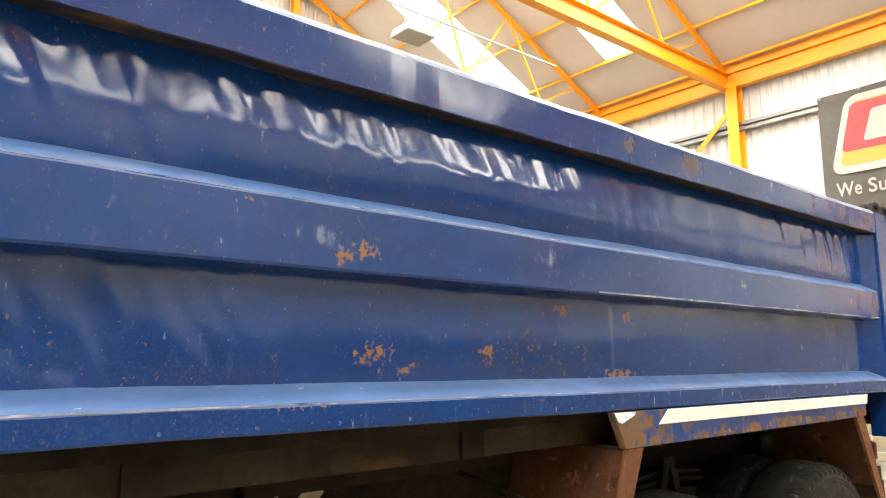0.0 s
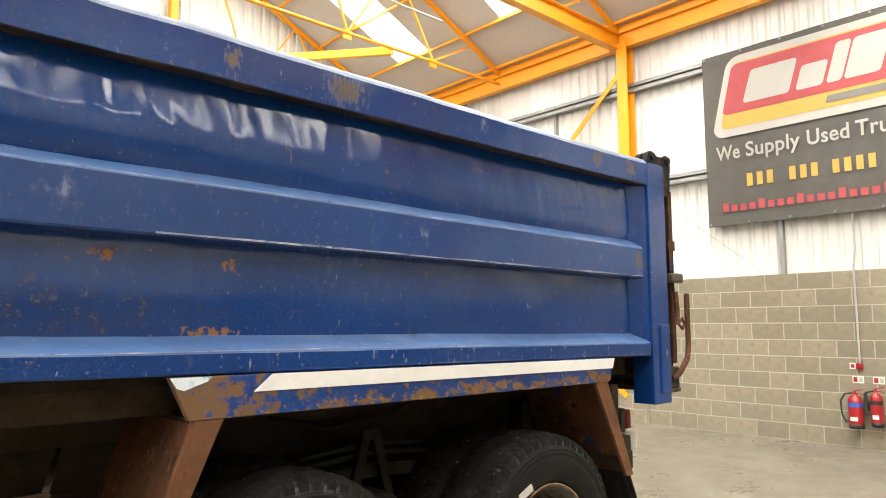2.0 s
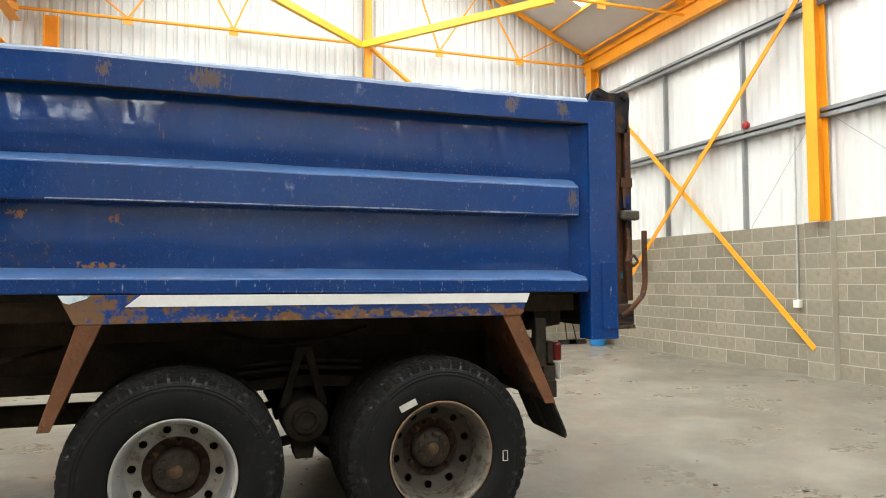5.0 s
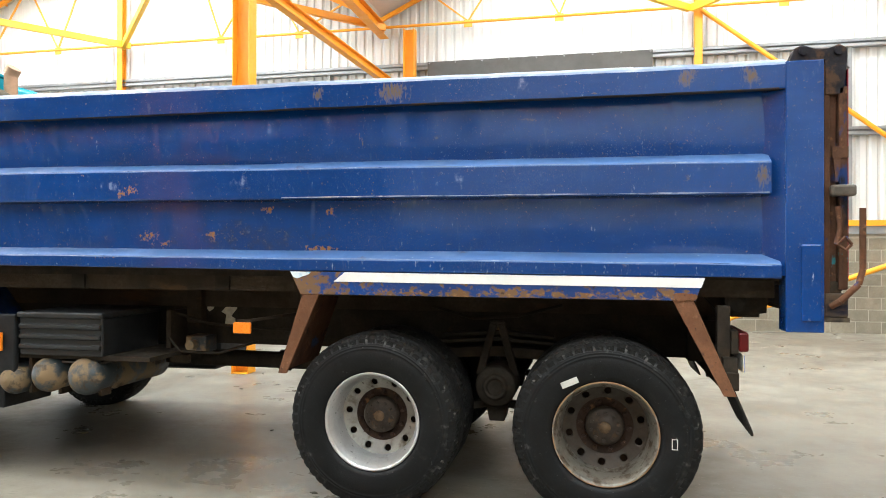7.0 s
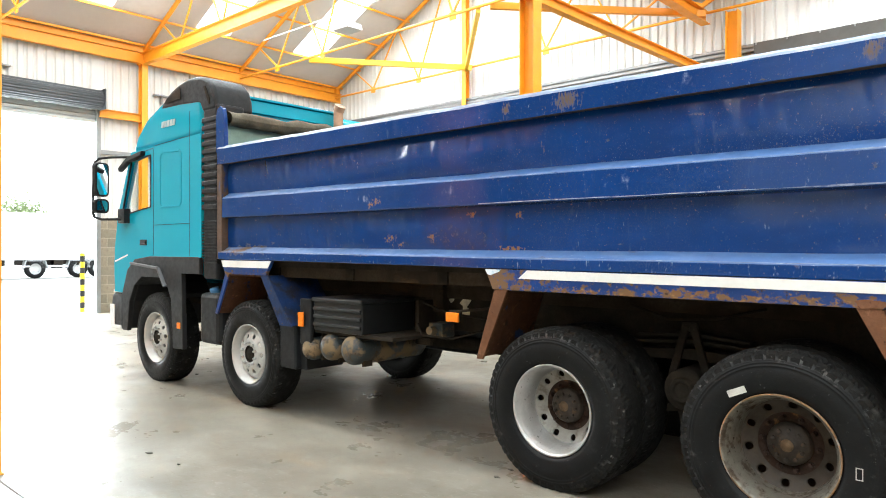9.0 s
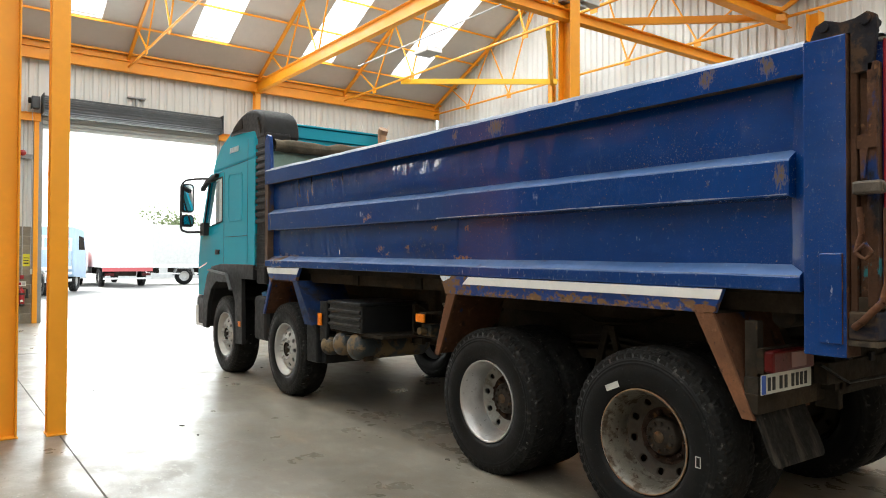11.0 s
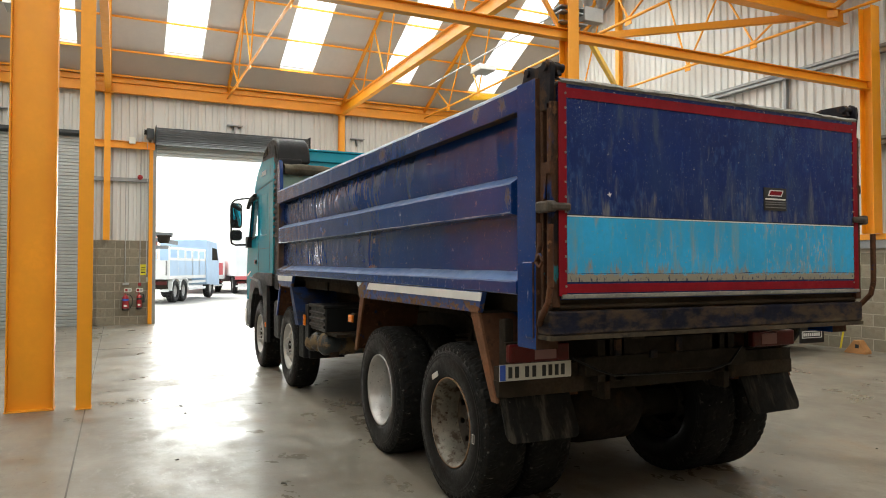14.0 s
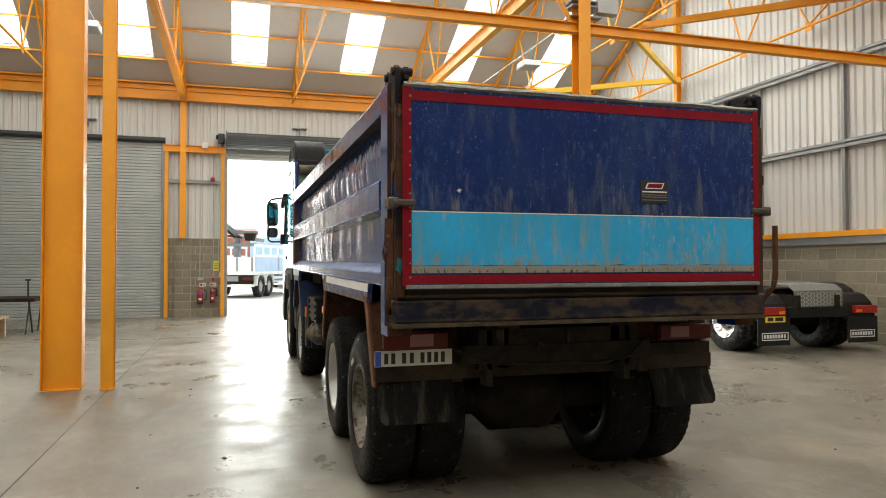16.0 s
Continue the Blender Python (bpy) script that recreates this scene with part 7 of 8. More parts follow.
for s in (-1, 1):
    part("frame_rail", MB().box(-6.0, -0.35, TY + s * 0.42 - 0.04, TY + s * 0.42 + 0.04, 0.75, 1.0), M_CHASSIS, TR)
    yw = TY + s * 1.22
    wr = part("wheel", MB().lathe([(0.03, 0.285), (0.0, 0.30), (0.01, 0.28), (0.10, 0.26), (0.14, 0.18), (0.14, 0.10), (0.05, 0.09), (0.04, 0.0)] if s < 0 else [(-0.03, 0.285), (0.0, 0.30), (-0.01, 0.28), (-0.10, 0.26), (-0.14, 0.18), (-0.14, 0.10), (-0.05, 0.09), (-0.04, 0.0)], (-1.25, yw, 0.52), "y", 40), M_CHROME, TR, "polished alloy wheel")
    ty = MB()
    for o in (0.0, 0.34):
        ty.lathe([(-s * (o + 0.03), 0.292), (-s * o, 0.32), (-s * (o - 0.01), 0.40), (-s * (o + 0.01), 0.49), (-s * (o + 0.04), 0.52), (-s * (o + 0.26), 0.52), (-s * (o + 0.29), 0.49), (-s * (o + 0.3), 0.40), (-s * (o + 0.27), 0.292)], (-1.25, yw, 0.52), "y", 48)
    part("tyre", ty, M_TYRE, wr)
    arc = []
    for rr, seq in ((0.68, range(0, 11)), (0.65, range(10, -1, -1))):
        for k in seq:
            a = radians(5 + k * 17)
            arc.append((-1.25 + rr * math.cos(a), 0.52 + rr * math.sin(a)))
    part("rear_mudguard", MB().plate(arc, [], "y", *sorted((TY + s * 0.6, TY + s * 1.27))), M_BLKPAINT, TR, "black plastic mudguard", bevel=0.008)
    part("mudguard_back", MB().prism([(-0.74, 1.03), (-0.60, 0.99), (-0.46, 0.86), (-0.40, 0.72), (-0.375, 0.58), (-0.40, 0.58), (-0.43, 0.71), (-0.49, 0.83), (-0.62, 0.95), (-0.75, 1.0)], "y", *sorted((TY + s * 0.6, TY + s * 1.27))), M_BLKPAINT, TR, "black moulded mudguard back", bevel=0.008)
    part("mudguard_edge", MB().plate(arc[:11] + [(-1.25 + 0.585 * math.cos(radians(5 + k * 17)), 0.52 + 0.585 * math.sin(radians(5 + k * 17))) for k in range(10, -1, -1)], [], "y", *sorted((TY + s * 1.255, TY + s * 1.28))), M_PLASTIC, TR, bevel=0.006)
    fl = part("mudflap", MB().box(-0.36, -0.335, *sorted((TY + s * 0.62, TY + s * 1.27)), 0.17, 0.62), M_BLKPAINT, TR, "black mudflap with a white framed bar", bevel=0.004)
    ya, yb = sorted((TY + s * 0.66, TY + s * 1.2))
    part("flap_frame", MB().plate([(ya, 0.26), (yb, 0.26), (yb, 0.39), (ya, 0.39)], [[(ya + 0.015, 0.275), (yb - 0.015, 0.275), (yb - 0.015, 0.375), (ya + 0.015, 0.375)]], "x", -0.335, -0.330), M_WHITE, fl)
    for k in range(8):
        part("flap_bar", MB().box(-0.335, -0.331, ya + 0.04 + k * 0.058, ya + 0.08 + k * 0.058, 0.295, 0.355), M_WHITE, fl)
    part("tail_lamp", MB().box(-0.38, -0.30, *sorted((TY + s * 0.74, TY + s * 1.24)), 0.68, 0.81), M_BRIGHTLENS, TR, "bright red tail lamp with amber end", bevel=0.012)
    part("amber_lens", MB().box(-0.301, -0.294, *sorted((TY + s * 0.76, TY + s * 0.88)), 0.695, 0.745), M_AMBER, TR, "amber indicator lens")
PL2 = part("rear_plate", MB().box(-0.34, -0.33, TY - 1.13, TY - 0.72, 0.56, 0.66), material("yellow_plate", (0.78, 0.55, 0.03), 0.5), TR, "yellow rear plate with dark bars")
for y0, y1 in ((TY - 1.08, TY - 0.97), (TY - 0.93, TY - 0.77)):
    part("plate_bar", MB().box(-0.33, -0.327, y0, y1, 0.58, 0.64), M_INK, PL2)
CHQ = part("chequer_step", MB().prism([(-1.0, 1.20), (-0.55, 1.18), (-0.40, 1.08), (-0.40, 0.80), (-0.42, 0.80), (-0.43, 1.06), (-0.57, 1.155), (-1.0, 1.175)], "y", TY - 0.45, TY + 0.57), M_CHEQBASE, TR, "bright chequer plate step", bevel=0.004)
tread = MB()
for i in range(14):
    for j in range(7):
        y, z = TY - 0.40 + i * 0.07, 0.83 + j * 0.035
        a = 0.014 if (i + j) % 2 else -0.014
        tread.beam((-0.398, y - 0.022, z - a), (-0.398, y + 0.022, z + a), 0.008, 0.014)
part("tread_pattern", tread, M_CHEQ, CHQ)["kind"] = "stuff"
part("coupling_plate", MB().box(-2.2, -1.0, TY - 0.45, TY + 0.45, 1.02, 1.10), M_CHASSIS, TR, "greasy coupling plate", bevel=0.02)
part("rear_beam", MB().box(-0.5, -0.36, TY - 0.6, TY + 0.6, 0.62, 0.80), M_BLKPAINT, TR, bevel=0.01)
part("axle", MB().tube((-1.25, TY - 1.0, 0.52), (-1.25, TY + 1.0, 0.52), 0.12, 14), M_CHASSIS, TR)
part("tractor_cab", MB().prism([(-6.4, 0.5), (-6.5, 1.6), (-6.2, 2.9), (-5.6, 3.4), (-4.4, 3.5), (-4.35, 1.1), (-4.6, 0.9), (-4.8, 0.5)], "y", TY - 1.22, TY + 1.22), M_BLKPAINT, TR, "black sleeper cab", bevel=0.08)
for s in (-1, 1):
    part("front_wheel", MB().lathe([(-s * 0.3, 0.28), (-s * 0.29, 0.5), (-s * 0.25, 0.52), (-s * 0.04, 0.52), (0, 0.46), (0, 0.30), (-s * 0.06, 0.27), (-s * 0.05, 0.0)], (-5.3, TY + s * 1.22, 0.52), "y", 36), M_TYRE, TR)

# ---- yard outside the west door ----
M_TRUCKWHITE = material("white_vehicle_paint", (0.86, 0.87, 0.87), 0.3, vary=0.05)
M_TRUCKBLUE = material("pale_blue_vehicle_paint", (0.46, 0.62, 0.82), 0.35, vary=0.08)
M_TRUCKRED = material("red_vehicle_paint", (0.62, 0.12, 0.13), 0.35, vary=0.08)


def far_wheel(owner, x, y, side, m):
    w = part("wheel", move(MB().lathe([(side * 0.30, 0.25), (side * 0.28, 0.50), (side * 0.05, 0.51), (0, 0.46), (0, 0.30), (side * 0.05, 0.27)], (x, y, 0.51), "y", 28), m), M_TYRE, owner)
    part("rim", move(MB().lathe([(side * 0.05, 0.28), (side * 0.12, 0.22), (side * 0.12, 0.1), (side * 0.06, 0.08), (side * 0.06, 0.0)], (x, y, 0.51), "y", 28), m), M_RIM, w)


def move(mb, m):
    mb.v = [tuple(m @ Vector(p)) for p in mb.v]
    return mb


M_CRANE = material("grey_crane_steel", (0.20, 0.21, 0.22), 0.45, 0.2, vary=0.2, vary_scale=3)


def crane_truck():
    m = Matrix.Translation((-24.0, 1.8, 0)) @ Matrix.Rotation(radians(-23), 4, "Z") @ Matrix.Diagonal((1, -1, 1, 1))
    t = empty("crane_lorry", (-27, 2.6, 0), "white and pale blue flatbed lorry with folded loader crane", "lorry")
    # local: rear end at x = 0, front towards -x, near side y = 0
    part("chassis", move(MB().box(-7.5, 0.0, 0.8, 1.7, 0.75, 1.0), m), M_GIRT, t)
    part("bed", move(MB().box(-5.2, 0.0, 0.0, 2.5, 1.05, 1.2), m), M_TRUCKWHITE, t)
    part("dropside", move(MB().box(-5.2, -0.05, 0.0, 0.05, 1.2, 1.88), m), M_TRUCKBLUE, t, "pale blue drop side")
    part("dropside", move(MB().box(-5.2, -0.05, 2.45, 2.5, 1.2, 1.88), m), M_TRUCKBLUE, t, "pale blue drop side")
    part("tailboard", move(MB().box(-0.05, 0.0, 0.05, 2.45, 1.2, 1.88), m), M_TRUCKWHITE, t, "white tailboard")
    for k in range(4):
        part("tailboard_rib", move(MB().box(0.0, 0.03, 0.1 + k * 0.72, 0.16 + k * 0.72, 1.22, 1.86), m), M_GIRT, t)
    part("tail_frame", move(MB().box(-0.12, -0.02, 0.1, 2.4, 0.62, 1.04), m), M_CHASSIS, t, "dark tail frame with lamp brackets")
    for x in (-5.2, -4.2, -3.2, -2.2, -1.2, -0.1):
        for y in (0.0, 2.46):
            part("stake", move(MB().box(x, x + 0.14, y, y + 0.05, 1.2, 2.4), m), M_TRUCKWHITE, t)
    for z in (1.88, 2.36):
        part("side_rail", move(MB().box(-5.2, 0.0, 0.0, 0.05, z, z + 0.12), m), M_TRUCKWHITE, t)
        part("side_rail", move(MB().box(-5.2, 0.0, 2.45, 2.51, z, z + 0.12), m), M_TRUCKWHITE, t)
    part("cab", move(MB().prism([(-5.5, 0.7), (-5.5, 3.0), (-7.2, 2.9), (-7.6, 1.9), (-7.7, 0.6)], "y", 0.0, 2.45), m), M_TRUCKBLUE, t, "pale blue lorry cab", bevel=0.05)
    part("cab_window", move(MB().prism([(-6.3, 1.95), (-6.3, 2.6), (-7.1, 2.55), (-7.35, 1.95)], "y", -0.01, 0.0), m), M_CHASSIS, t, "dark side window")
    part("crane_post", move(MB().box(-1.1, -0.85, 1.1, 1.4, 1.2, 2.55).box(-1.3, -0.65, 0.4, 2.1, 2.40, 2.55).tube((-0.98, 1.25, 2.5), (-0.98, 1.25, 2.95), 0.16, 14), m), M_CRANE, t, bevel=0.02)
    part("crane_boom", move(MB().beam((-0.98, 1.25, 2.95), (-0.75, 1.9, 3.55), 0.2, 0.24).beam((-0.75, 1.9, 3.55), (-0.85, 2.45, 2.75), 0.17, 0.2).beam((-0.9, 0.2, 3.02), (-0.8, 2.0, 3.12), 0.16, 0.2).beam((-2.6, 0.6, 2.72), (-0.5, 0.75, 2.80), 0.15, 0.18), m), M_CRANE, t, "folded grey loader crane boom", bevel=0.02)
    part("crane_ram", move(MB().tube((-0.6, 1.2, 2.8), (-0.42, 1.75, 3.35), 0.05, 10).tube((-0.6, 0.5, 2.75), (-0.6, 1.6, 2.9), 0.045, 10), m), M_CHASSIS, t)
    part("grab", move(MB().prism([(0.2, 3.0), (0.75, 3.0), (0.65, 2.65), (0.3, 2.65)], "x", -0.75, -0.45), m), M_CHASSIS, t, bevel=0.02)
    part("underrun_bar", move(MB().box(-0.1, 0.0, 0.05, 2.45, 0.5, 0.6), m), M_TRUCKWHITE, t)
    part("tail_lamp", move(MB().box(-0.02, 0.03, 0.1, 0.6, 0.8, 0.95), m), M_REDLENS, t)
    part("tail_lamp", move(MB().box(-0.02, 0.03, 1.9, 2.4, 0.8, 0.95), m), M_REDLENS, t)
    for y in (0.0, 2.46):
        for z in (0.5, 0.82):
            part("side_guard", move(MB().box(-5.2, -2.6, y, y + 0.04, z, z + 0.12), m), M_TRUCKWHITE, t)
        for x in (-0.9, -2.0):
            part("mudguard", move(MB().plate([(x - 0.62, 0.55), (x - 0.5, 0.98), (x - 0.2, 1.12), (x + 0.2, 1.12), (x + 0.5, 0.98), (x + 0.62, 0.55), (x + 0.56, 0.55), (x + 0.44, 0.92), (x + 0.17, 1.05), (x - 0.17, 1.05), (x - 0.44, 0.92), (x - 0.56, 0.55)], [], "y", *((0.0, 0.4) if y < 1 else (2.1, 2.5))), m), M_TRUCKWHITE, t)
    for x in (-0.9, -2.0, -6.2):
        far_wheel(t, x, 0.02, 1, m)
        far_wheel(t, x, 2.48, -1, m)


def box_truck(x, y, w, h, mat, lower, label):
    t = empty("box_lorry", (x - 3, y + w / 2, 0), label, "lorry")
    part("box_body", MB().box(x - 7.5, x, y, y + w, 1.05, h), mat, t, bevel=0.03)
    part("rear_frame", MB().plate([(y, 1.0), (y + w, 1.0), (y + w, h), (y, h)], [[(y + 0.1, 1.1), (y + w - 0.1, 1.1), (y + w - 0.1, h - 0.15), (y + 0.1, h - 0.15)]], "x", x, x + 0.03), M_TRUCKWHITE, t)
    part("rear_sill", MB().box(x - 0.1, x + 0.05, y, y + w, 0.85, 1.05), lower, t)
    part("chassis", MB().box(x - 8.0, x - 0.1, y + 0.8, y + w - 0.8, 0.6, 1.0), M_CHASSIS, t)
    part("underrun_bar", MB().box(x - 0.15, x, y + 0.05, y + w - 0.05, 0.42, 0.52), M_TRUCKWHITE, t)
    for k in (0.1, w - 0.55):
        part("tail_lamp", MB().box(x - 0.02, x + 0.05, y + k, y + k + 0.45, 0.62, 0.75), M_REDLENS, t)
    part("cab", MB().prism([(x - 7.6, 0.6), (x - 7.6, 2.8), (x - 9.0, 2.7), (x - 9.5, 1.7), (x - 9.6, 0.6)], "y", y + 0.05, y + w - 0.05), mat, t, bevel=0.05)
    for wx in (x - 1.6, x - 8.6):
        far_wheel(t, wx, y + 0.05, 1, Matrix())
        far_wheel(t, wx, y + w - 0.05, -1, Matrix())


def flat_trailer(x, y0, y1, label):
    t = empty("flatbed_trailer", (x, (y0 + y1) / 2, 0), label, "trailer")
    part("bed", MB().box(x - 2.5, x, y0, y1, 1.0, 1.2), M_TRUCKWHITE, t)
    part("side_rave", MB().box(x, x + 0.03, y0, y1, 1.02, 1.12), M_TRUCKWHITE, t)
    part("side_guard", MB().box(x - 0.02, x + 0.02, y0 + 0.5, y0 + 0.30 * (y1 - y0), 0.62, 0.70).box(x - 0.02, x + 0.02, y0 + 0.45 * (y1 - y0), y0 + 0.62 * (y1 - y0), 0.62, 0.70), M_TRUCKWHITE, t)
    part("locker", MB().box(x - 0.5, x + 0.01, y0 + 0.50 * (y1 - y0), y0 + 0.58 * (y1 - y0), 0.55, 0.98), M_CHASSIS, t, "black side locker", bevel=0.03)
    part("headboard", MB().box(x - 2.5, x, y0 - 0.08, y0, 1.0, 2.2), M_TRUCKRED, t)
    for k in range(5):
        part("cross_bar", MB().box(x - 2.4, x - 0.02, y0 + 0.5 + k * (y1 - y0 - 1) / 4, y0 + 0.6 + k * (y1 - y0 - 1) / 4, 0.7, 1.0), M_CHASSIS, t)
    for k in (0.35, 0.72, 0.9):
        y = y0 + k * (y1 - y0)
        part("mudguard", MB().plate([(y - 0.62, 0.55), (y - 0.5, 0.98), (y + 0.5, 0.98), (y + 0.62, 0.55), (y + 0.56, 0.55), (y + 0.44, 0.93), (y - 0.44, 0.93), (y - 0.56, 0.55)], [], "x", x - 0.35, x + 0.01), M_GIRT, t)
        w = part("wheel", MB().lathe([(-0.3, 0.3), (-0.28, 0.5), (-0.04, 0.51), (0.0, 0.45), (0.0, 0.3)], (x - 0.05, y, 0.51), "x", 28), M_TYRE, t)
        part("rim", MB().lathe([(-0.04, 0.3), (-0.12, 0.2), (-0.10, 0.0)], (x - 0.05, y, 0.51), "x", 24), M_RIM, w)


crane_truck()
box_truck(-33.5, 6.0, 2.5, 3.6, M_TRUCKWHITE, M_TRUCKRED, "white box lorry with red sill parked in the yard")
box_truck(-36.5, 3.3, 2.5, 2.0, M_TRUCKRED, M_TRUCKWHITE, "low red lorry parked in the yard")
flat_trailer(-36.0, 8.9, 14.8, "red and white flatbed trailer parked in the yard")
bo = empty("bollard", (-13.12, 4.80, 0), "yellow and black banded steel bollard outside the door", "bollard")
part("post", MB().tube((-13.12, 4.80, 0), (-13.12, 4.80, 1.47), 0.055, 16), M_YP, bo)
for k in range(5):
    part("black_band", MB().lathe([(0.10 + k * 0.29, 0.057), (0.245 + k * 0.29, 0.057)], (-13.12, 4.80, 0), "z", 16), M_BLACK, bo)

M_LEAF = material("tree_foliage", (0.25, 0.31, 0.15), 0.8, vary=0.3, vary_scale=2, island=0.4)
M_BARK = material("tree_bark", (0.10, 0.075, 0.05), 0.9, vary=0.3, bump=0.4)
rng = random.Random(7)


def tree(x, y, h):
    t = empty("tree", (x, y, -0.02), "leafy green tree behind the yard", "tree", "trees behind the yard")
    mb = MB().tube((x, y, -0.02), (x, y, h * 0.45), 0.16, 10, 0.1)
    crown = MB()
    for k in range(7):
        a, e = rng.uniform(0, 6.28), rng.uniform(0.3, 1.0)
        tip = Vector((x + math.cos(a) * h * 0.28 * e, y + math.sin(a) * h * 0.28 * e, h * rng.uniform(0.5, 0.88)))
        mb.tube((x, y, h * rng.uniform(0.25, 0.45)), tip, 0.07, 7, 0.02)
        for q in range(130):
            c = tip + Vector((rng.gauss(0, 1), rng.gauss(0, 1), rng.gauss(0, 0.8))) * h * 0.11
            d = Vector((rng.uniform(-1, 1), rng.uniform(-1, 1), rng.uniform(-1, 1))).normalized() * rng.uniform(0.10, 0.22)
            n = d.orthogonal().normalized() * d.length * 0.6
            crown.add([c - d, c + n, c + d, c - n], [(0, 1, 2, 3)])
    part("trunk", mb, M_BARK, t)
    part("crown", crown, M_LEAF, t)["kind"] = "stuff"


for k in range(2):
    tree(-66 - rng.uniform(0, 6), 19 + k * 3.6 + rng.uniform(-1, 1), rng.uniform(6.6, 7.2))
# Added wall: stands in for the blown-out white beyond the yard.
thing("boundary_wall", MB().box(-52.3, -52.0, 9.0, 40.0, 0.0, 4.3), M_WHITE, "tall white wall added for the blown-out glare beyond the yard", "wall", kind="structure")
thing("far_shed", MB().prism([(-70, 0.0), (-70, 4.0), (-64, 5.2), (-58, 4.0), (-58, 0)], "y", -25, 3), material("red_brick_shed", (0.4, 0.16, 0.11), 0.85, vary=0.15), "low brick shed beyond the yard", "building", kind="structure")

# bits of dirt trodden about the floor
drng = random.Random(19)
flakes = MB()
for k in range(90):
    x, y, r, a = drng.uniform(-9, 9), drng.uniform(-6, 9), drng.uniform(0.008, 0.028), drng.uniform(0, 6.28)
    pts = [(x + r * drng.uniform(0.5, 1.0) * (1.8 if q in (0, 3) else 0.8) * math.cos(a + q * 1.047), y + r * drng.uniform(0.5, 1.0) * math.sin(a + q * 1.047)) for q in range(6)]
    flakes.plate(pts, [], "z", 0.0005, drng.uniform(0.003, 0.008))
tagged(thing("floor_dirt", flakes, material("dark_dirt", (0.035, 0.028, 0.02), 0.9), "scattered dark flakes of dirt on the concrete floor", "dirt", kind="stuff"))

# ---- concrete block walls ----
COURSE, LENGTH, JOINT = BLOCK_TOP / 10, 0.45, 0.011


def block_mesh(w, h):
    e = 0.004
    vs = [(-w / 2, 0.02, 0), (w / 2, 0.02, 0), (w / 2, 0.02, h), (-w / 2, 0.02, h), (-w / 2, 0.004, 0), (w / 2, 0.004, 0), (w / 2, 0.004, h), (-w / 2, 0.004, h),
          (-w / 2 + e, 0.0, e), (w / 2 - e, 0.0, e), (w / 2 - e, 0.0, h - e), (-w / 2 + e, 0.0, h - e)]
    fs = [(8, 9, 10, 11)] + [(i, (i + 1) % 4, 4 + (i + 1) % 4, 4 + i) for i in range(4)] + [(4 + i, 4 + (i + 1) % 4, 8 + (i + 1) % 4, 8 + i) for i in range(4)]
    return vs, fs


vs_, fs_ = block_mesh(LENGTH - JOINT, COURSE - JOINT)
ME_BLOCK = MB().add(vs_, fs_).mesh("block")
ME_BLOCK.materials.append(M_BLOCK)
brng = random.Random(3)


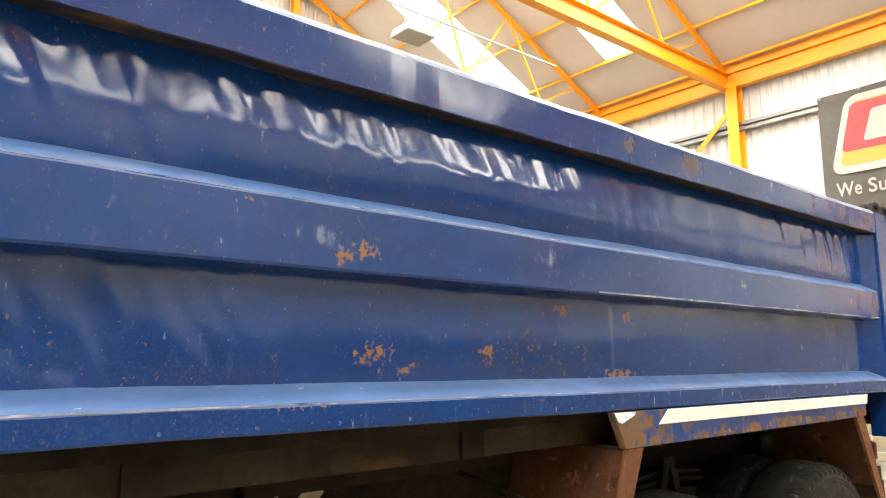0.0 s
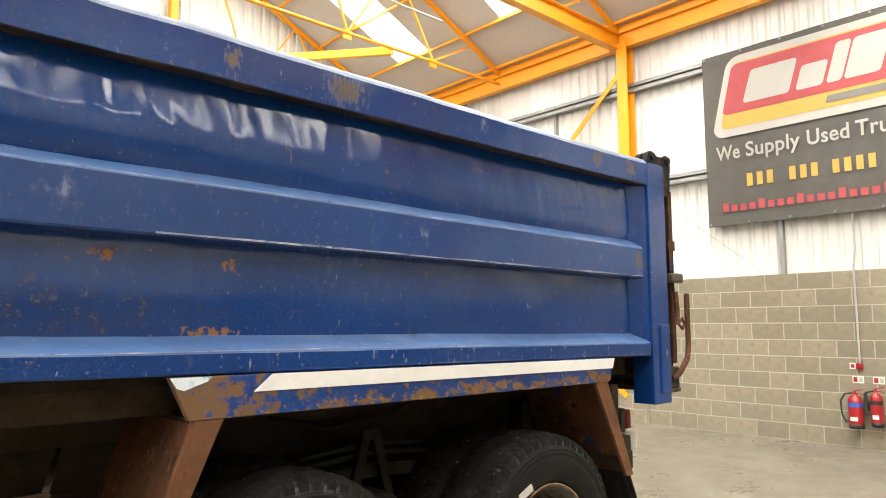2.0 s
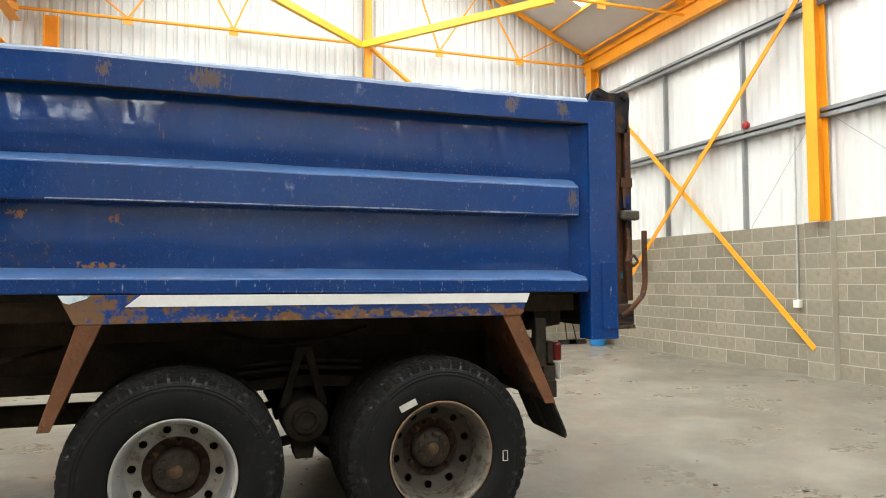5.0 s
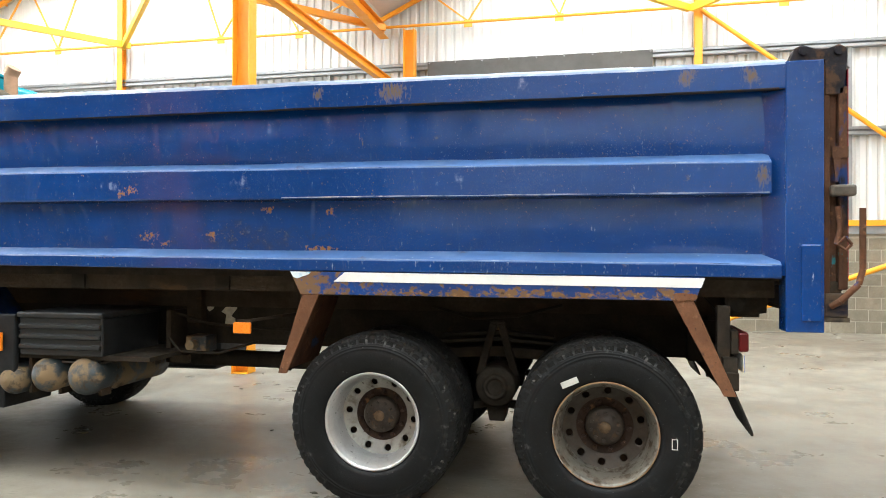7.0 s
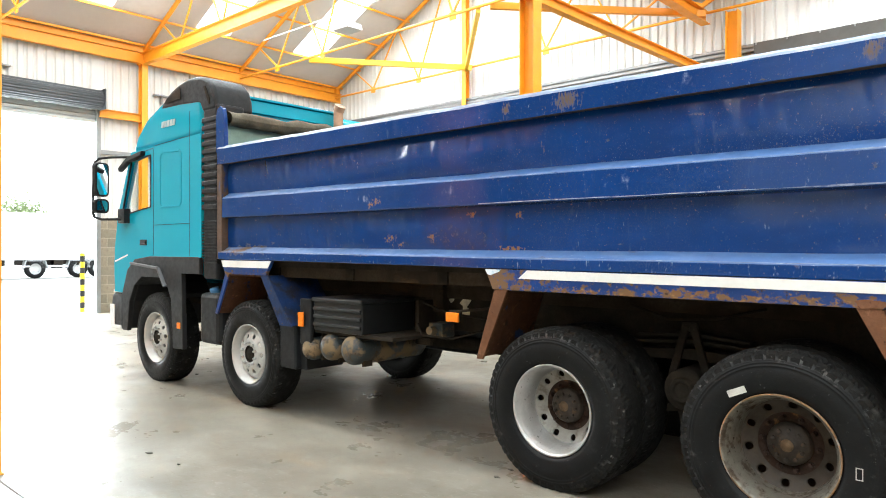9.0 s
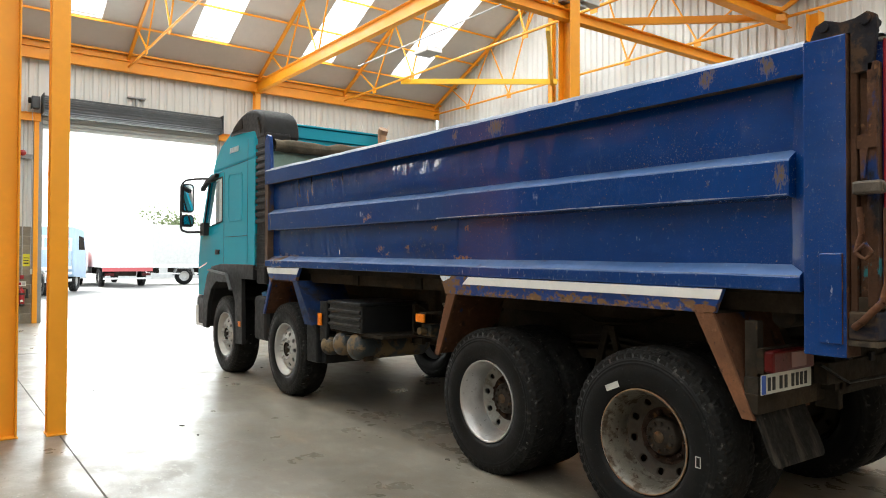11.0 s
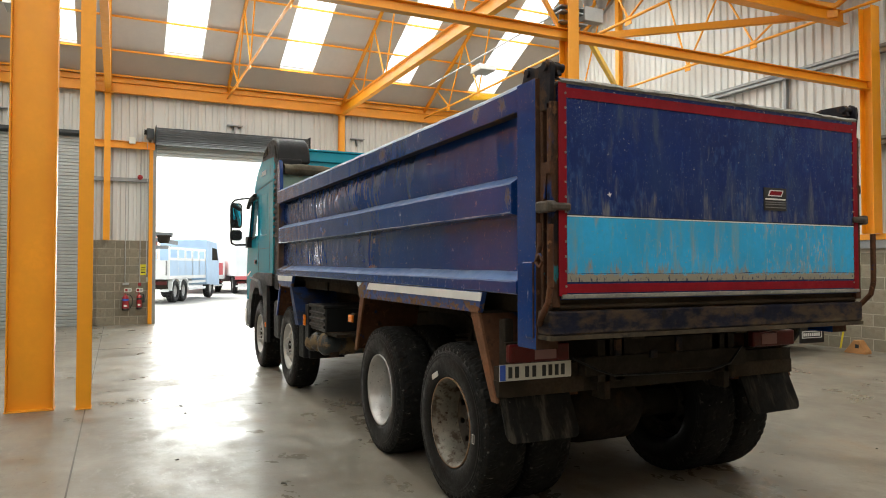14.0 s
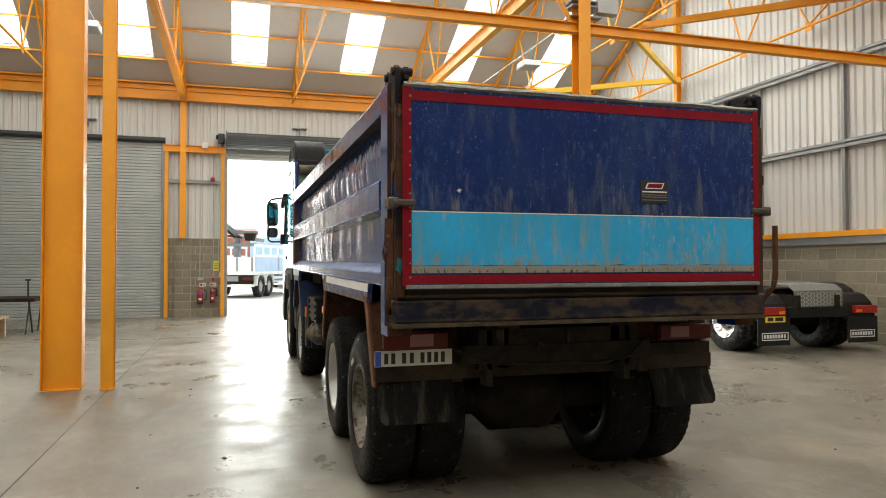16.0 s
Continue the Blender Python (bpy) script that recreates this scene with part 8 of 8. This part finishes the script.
def block_wall(name, run, at, out, a0, a1, label, near=None, thick=0.2, z1=BLOCK_TOP, reach=None):
    """Core with recessed mortar and a face of blocks. run: 'x' or 'y'; at: inner face; out: +1/-1, the way out of the hall. near: stretch whose blocks are single parts."""
    lo, hi = sorted((at + out * 0.0035, at + out * (reach or thick)))
    core = MB().box(a0, a1, lo, hi, 0, z1) if run == "x" else MB().box(lo, hi, a0, a1, 0, z1)
    base = ((a0 + a1) / 2, at, 0) if run == "x" else (at, (a0 + a1) / 2, 0)
    wall = thing(name, core, M_MORTAR, label, "wall", kind="structure", base=base)
    if run == "x":
        turn = Matrix.Rotation(0 if out > 0 else math.pi, 4, "Z")
    else:
        turn = Matrix.Rotation(-math.pi / 2 if out > 0 else math.pi / 2, 4, "Z")
    rest, count = MB(), 0
    for c in range(int(round(z1 / COURSE))):
        a = a0 - (LENGTH / 2 if c % 2 else 0)
        while a < a1 - 0.02:
            b0, b1 = max(a, a0) + JOINT / 2, min(a + LENGTH, a1) - JOINT / 2
            a += LENGTH
            if b1 - b0 < 0.03:
                continue
            mid, s = (b0 + b1) / 2, (b1 - b0) / (LENGTH - JOINT)
            jut = brng.uniform(-0.0015, 0.0015)
            place = Vector((mid, at + jut, c * COURSE + JOINT / 2)) if run == "x" else Vector((at + jut, mid, c * COURSE + JOINT / 2))
            m = Matrix.Translation(place) @ turn @ Matrix.Diagonal((s, 1, 1, 1))
            if near and near[0] <= mid <= near[1] and count < 300:
                placed("block", ME_BLOCK, wall, Matrix.Translation(-Vector(base)) @ m)
                count += 1
            else:
                rest.add([tuple(m @ Vector(v)) for v in vs_], fs_)
    if rest.v:
        part("far_blocks", rest, M_BLOCK, wall)["kind"] = "stuff"
    return wall


block_wall("wall_east", "y", XE, 1, YS, YN, "grey concrete block wall with pale mortar joints", (1.2, 12.4))
block_wall("wall_north", "x", YN, 1, XW, XE, "grey concrete block wall with pale mortar joints", (-4.5, 0.9), z1=NORTH_TOP)
block_wall("wall_south", "x", YS, -1, XW, XE, "grey concrete block wall with pale mortar joints")
block_wall("wall_west_pier_blocks", "y", XW, -1, SHUT_Y1 + 0.05, DOOR_Y0 - 0.05, "grey concrete block pier between two roller doors", (-2, 1))
block_wall("wall_west_north_blocks", "y", XW, -1, DOOR_Y1 + 0.05, YN, "grey concrete block wall beside the roller door", (5, 6.8))
block_wall("wall_west_south_blocks", "y", XW, -1, YS, SHUT_Y0 - 0.05, "grey concrete block wall beside a roller door")
for nm, x, out, y in (("pier_east", XE - 0.12, 1, 5.96), ("pier_east_south", XE - 0.12, 1, -0.67), ("pier_west", XW + 0.08, -1, -0.55)):
    block_wall(nm, "y", x, out, y - 0.23, y + 0.23, "grey concrete block pilaster under a steel column", (y - 1, y + 1), reach=0.118 if out > 0 else 0.078)
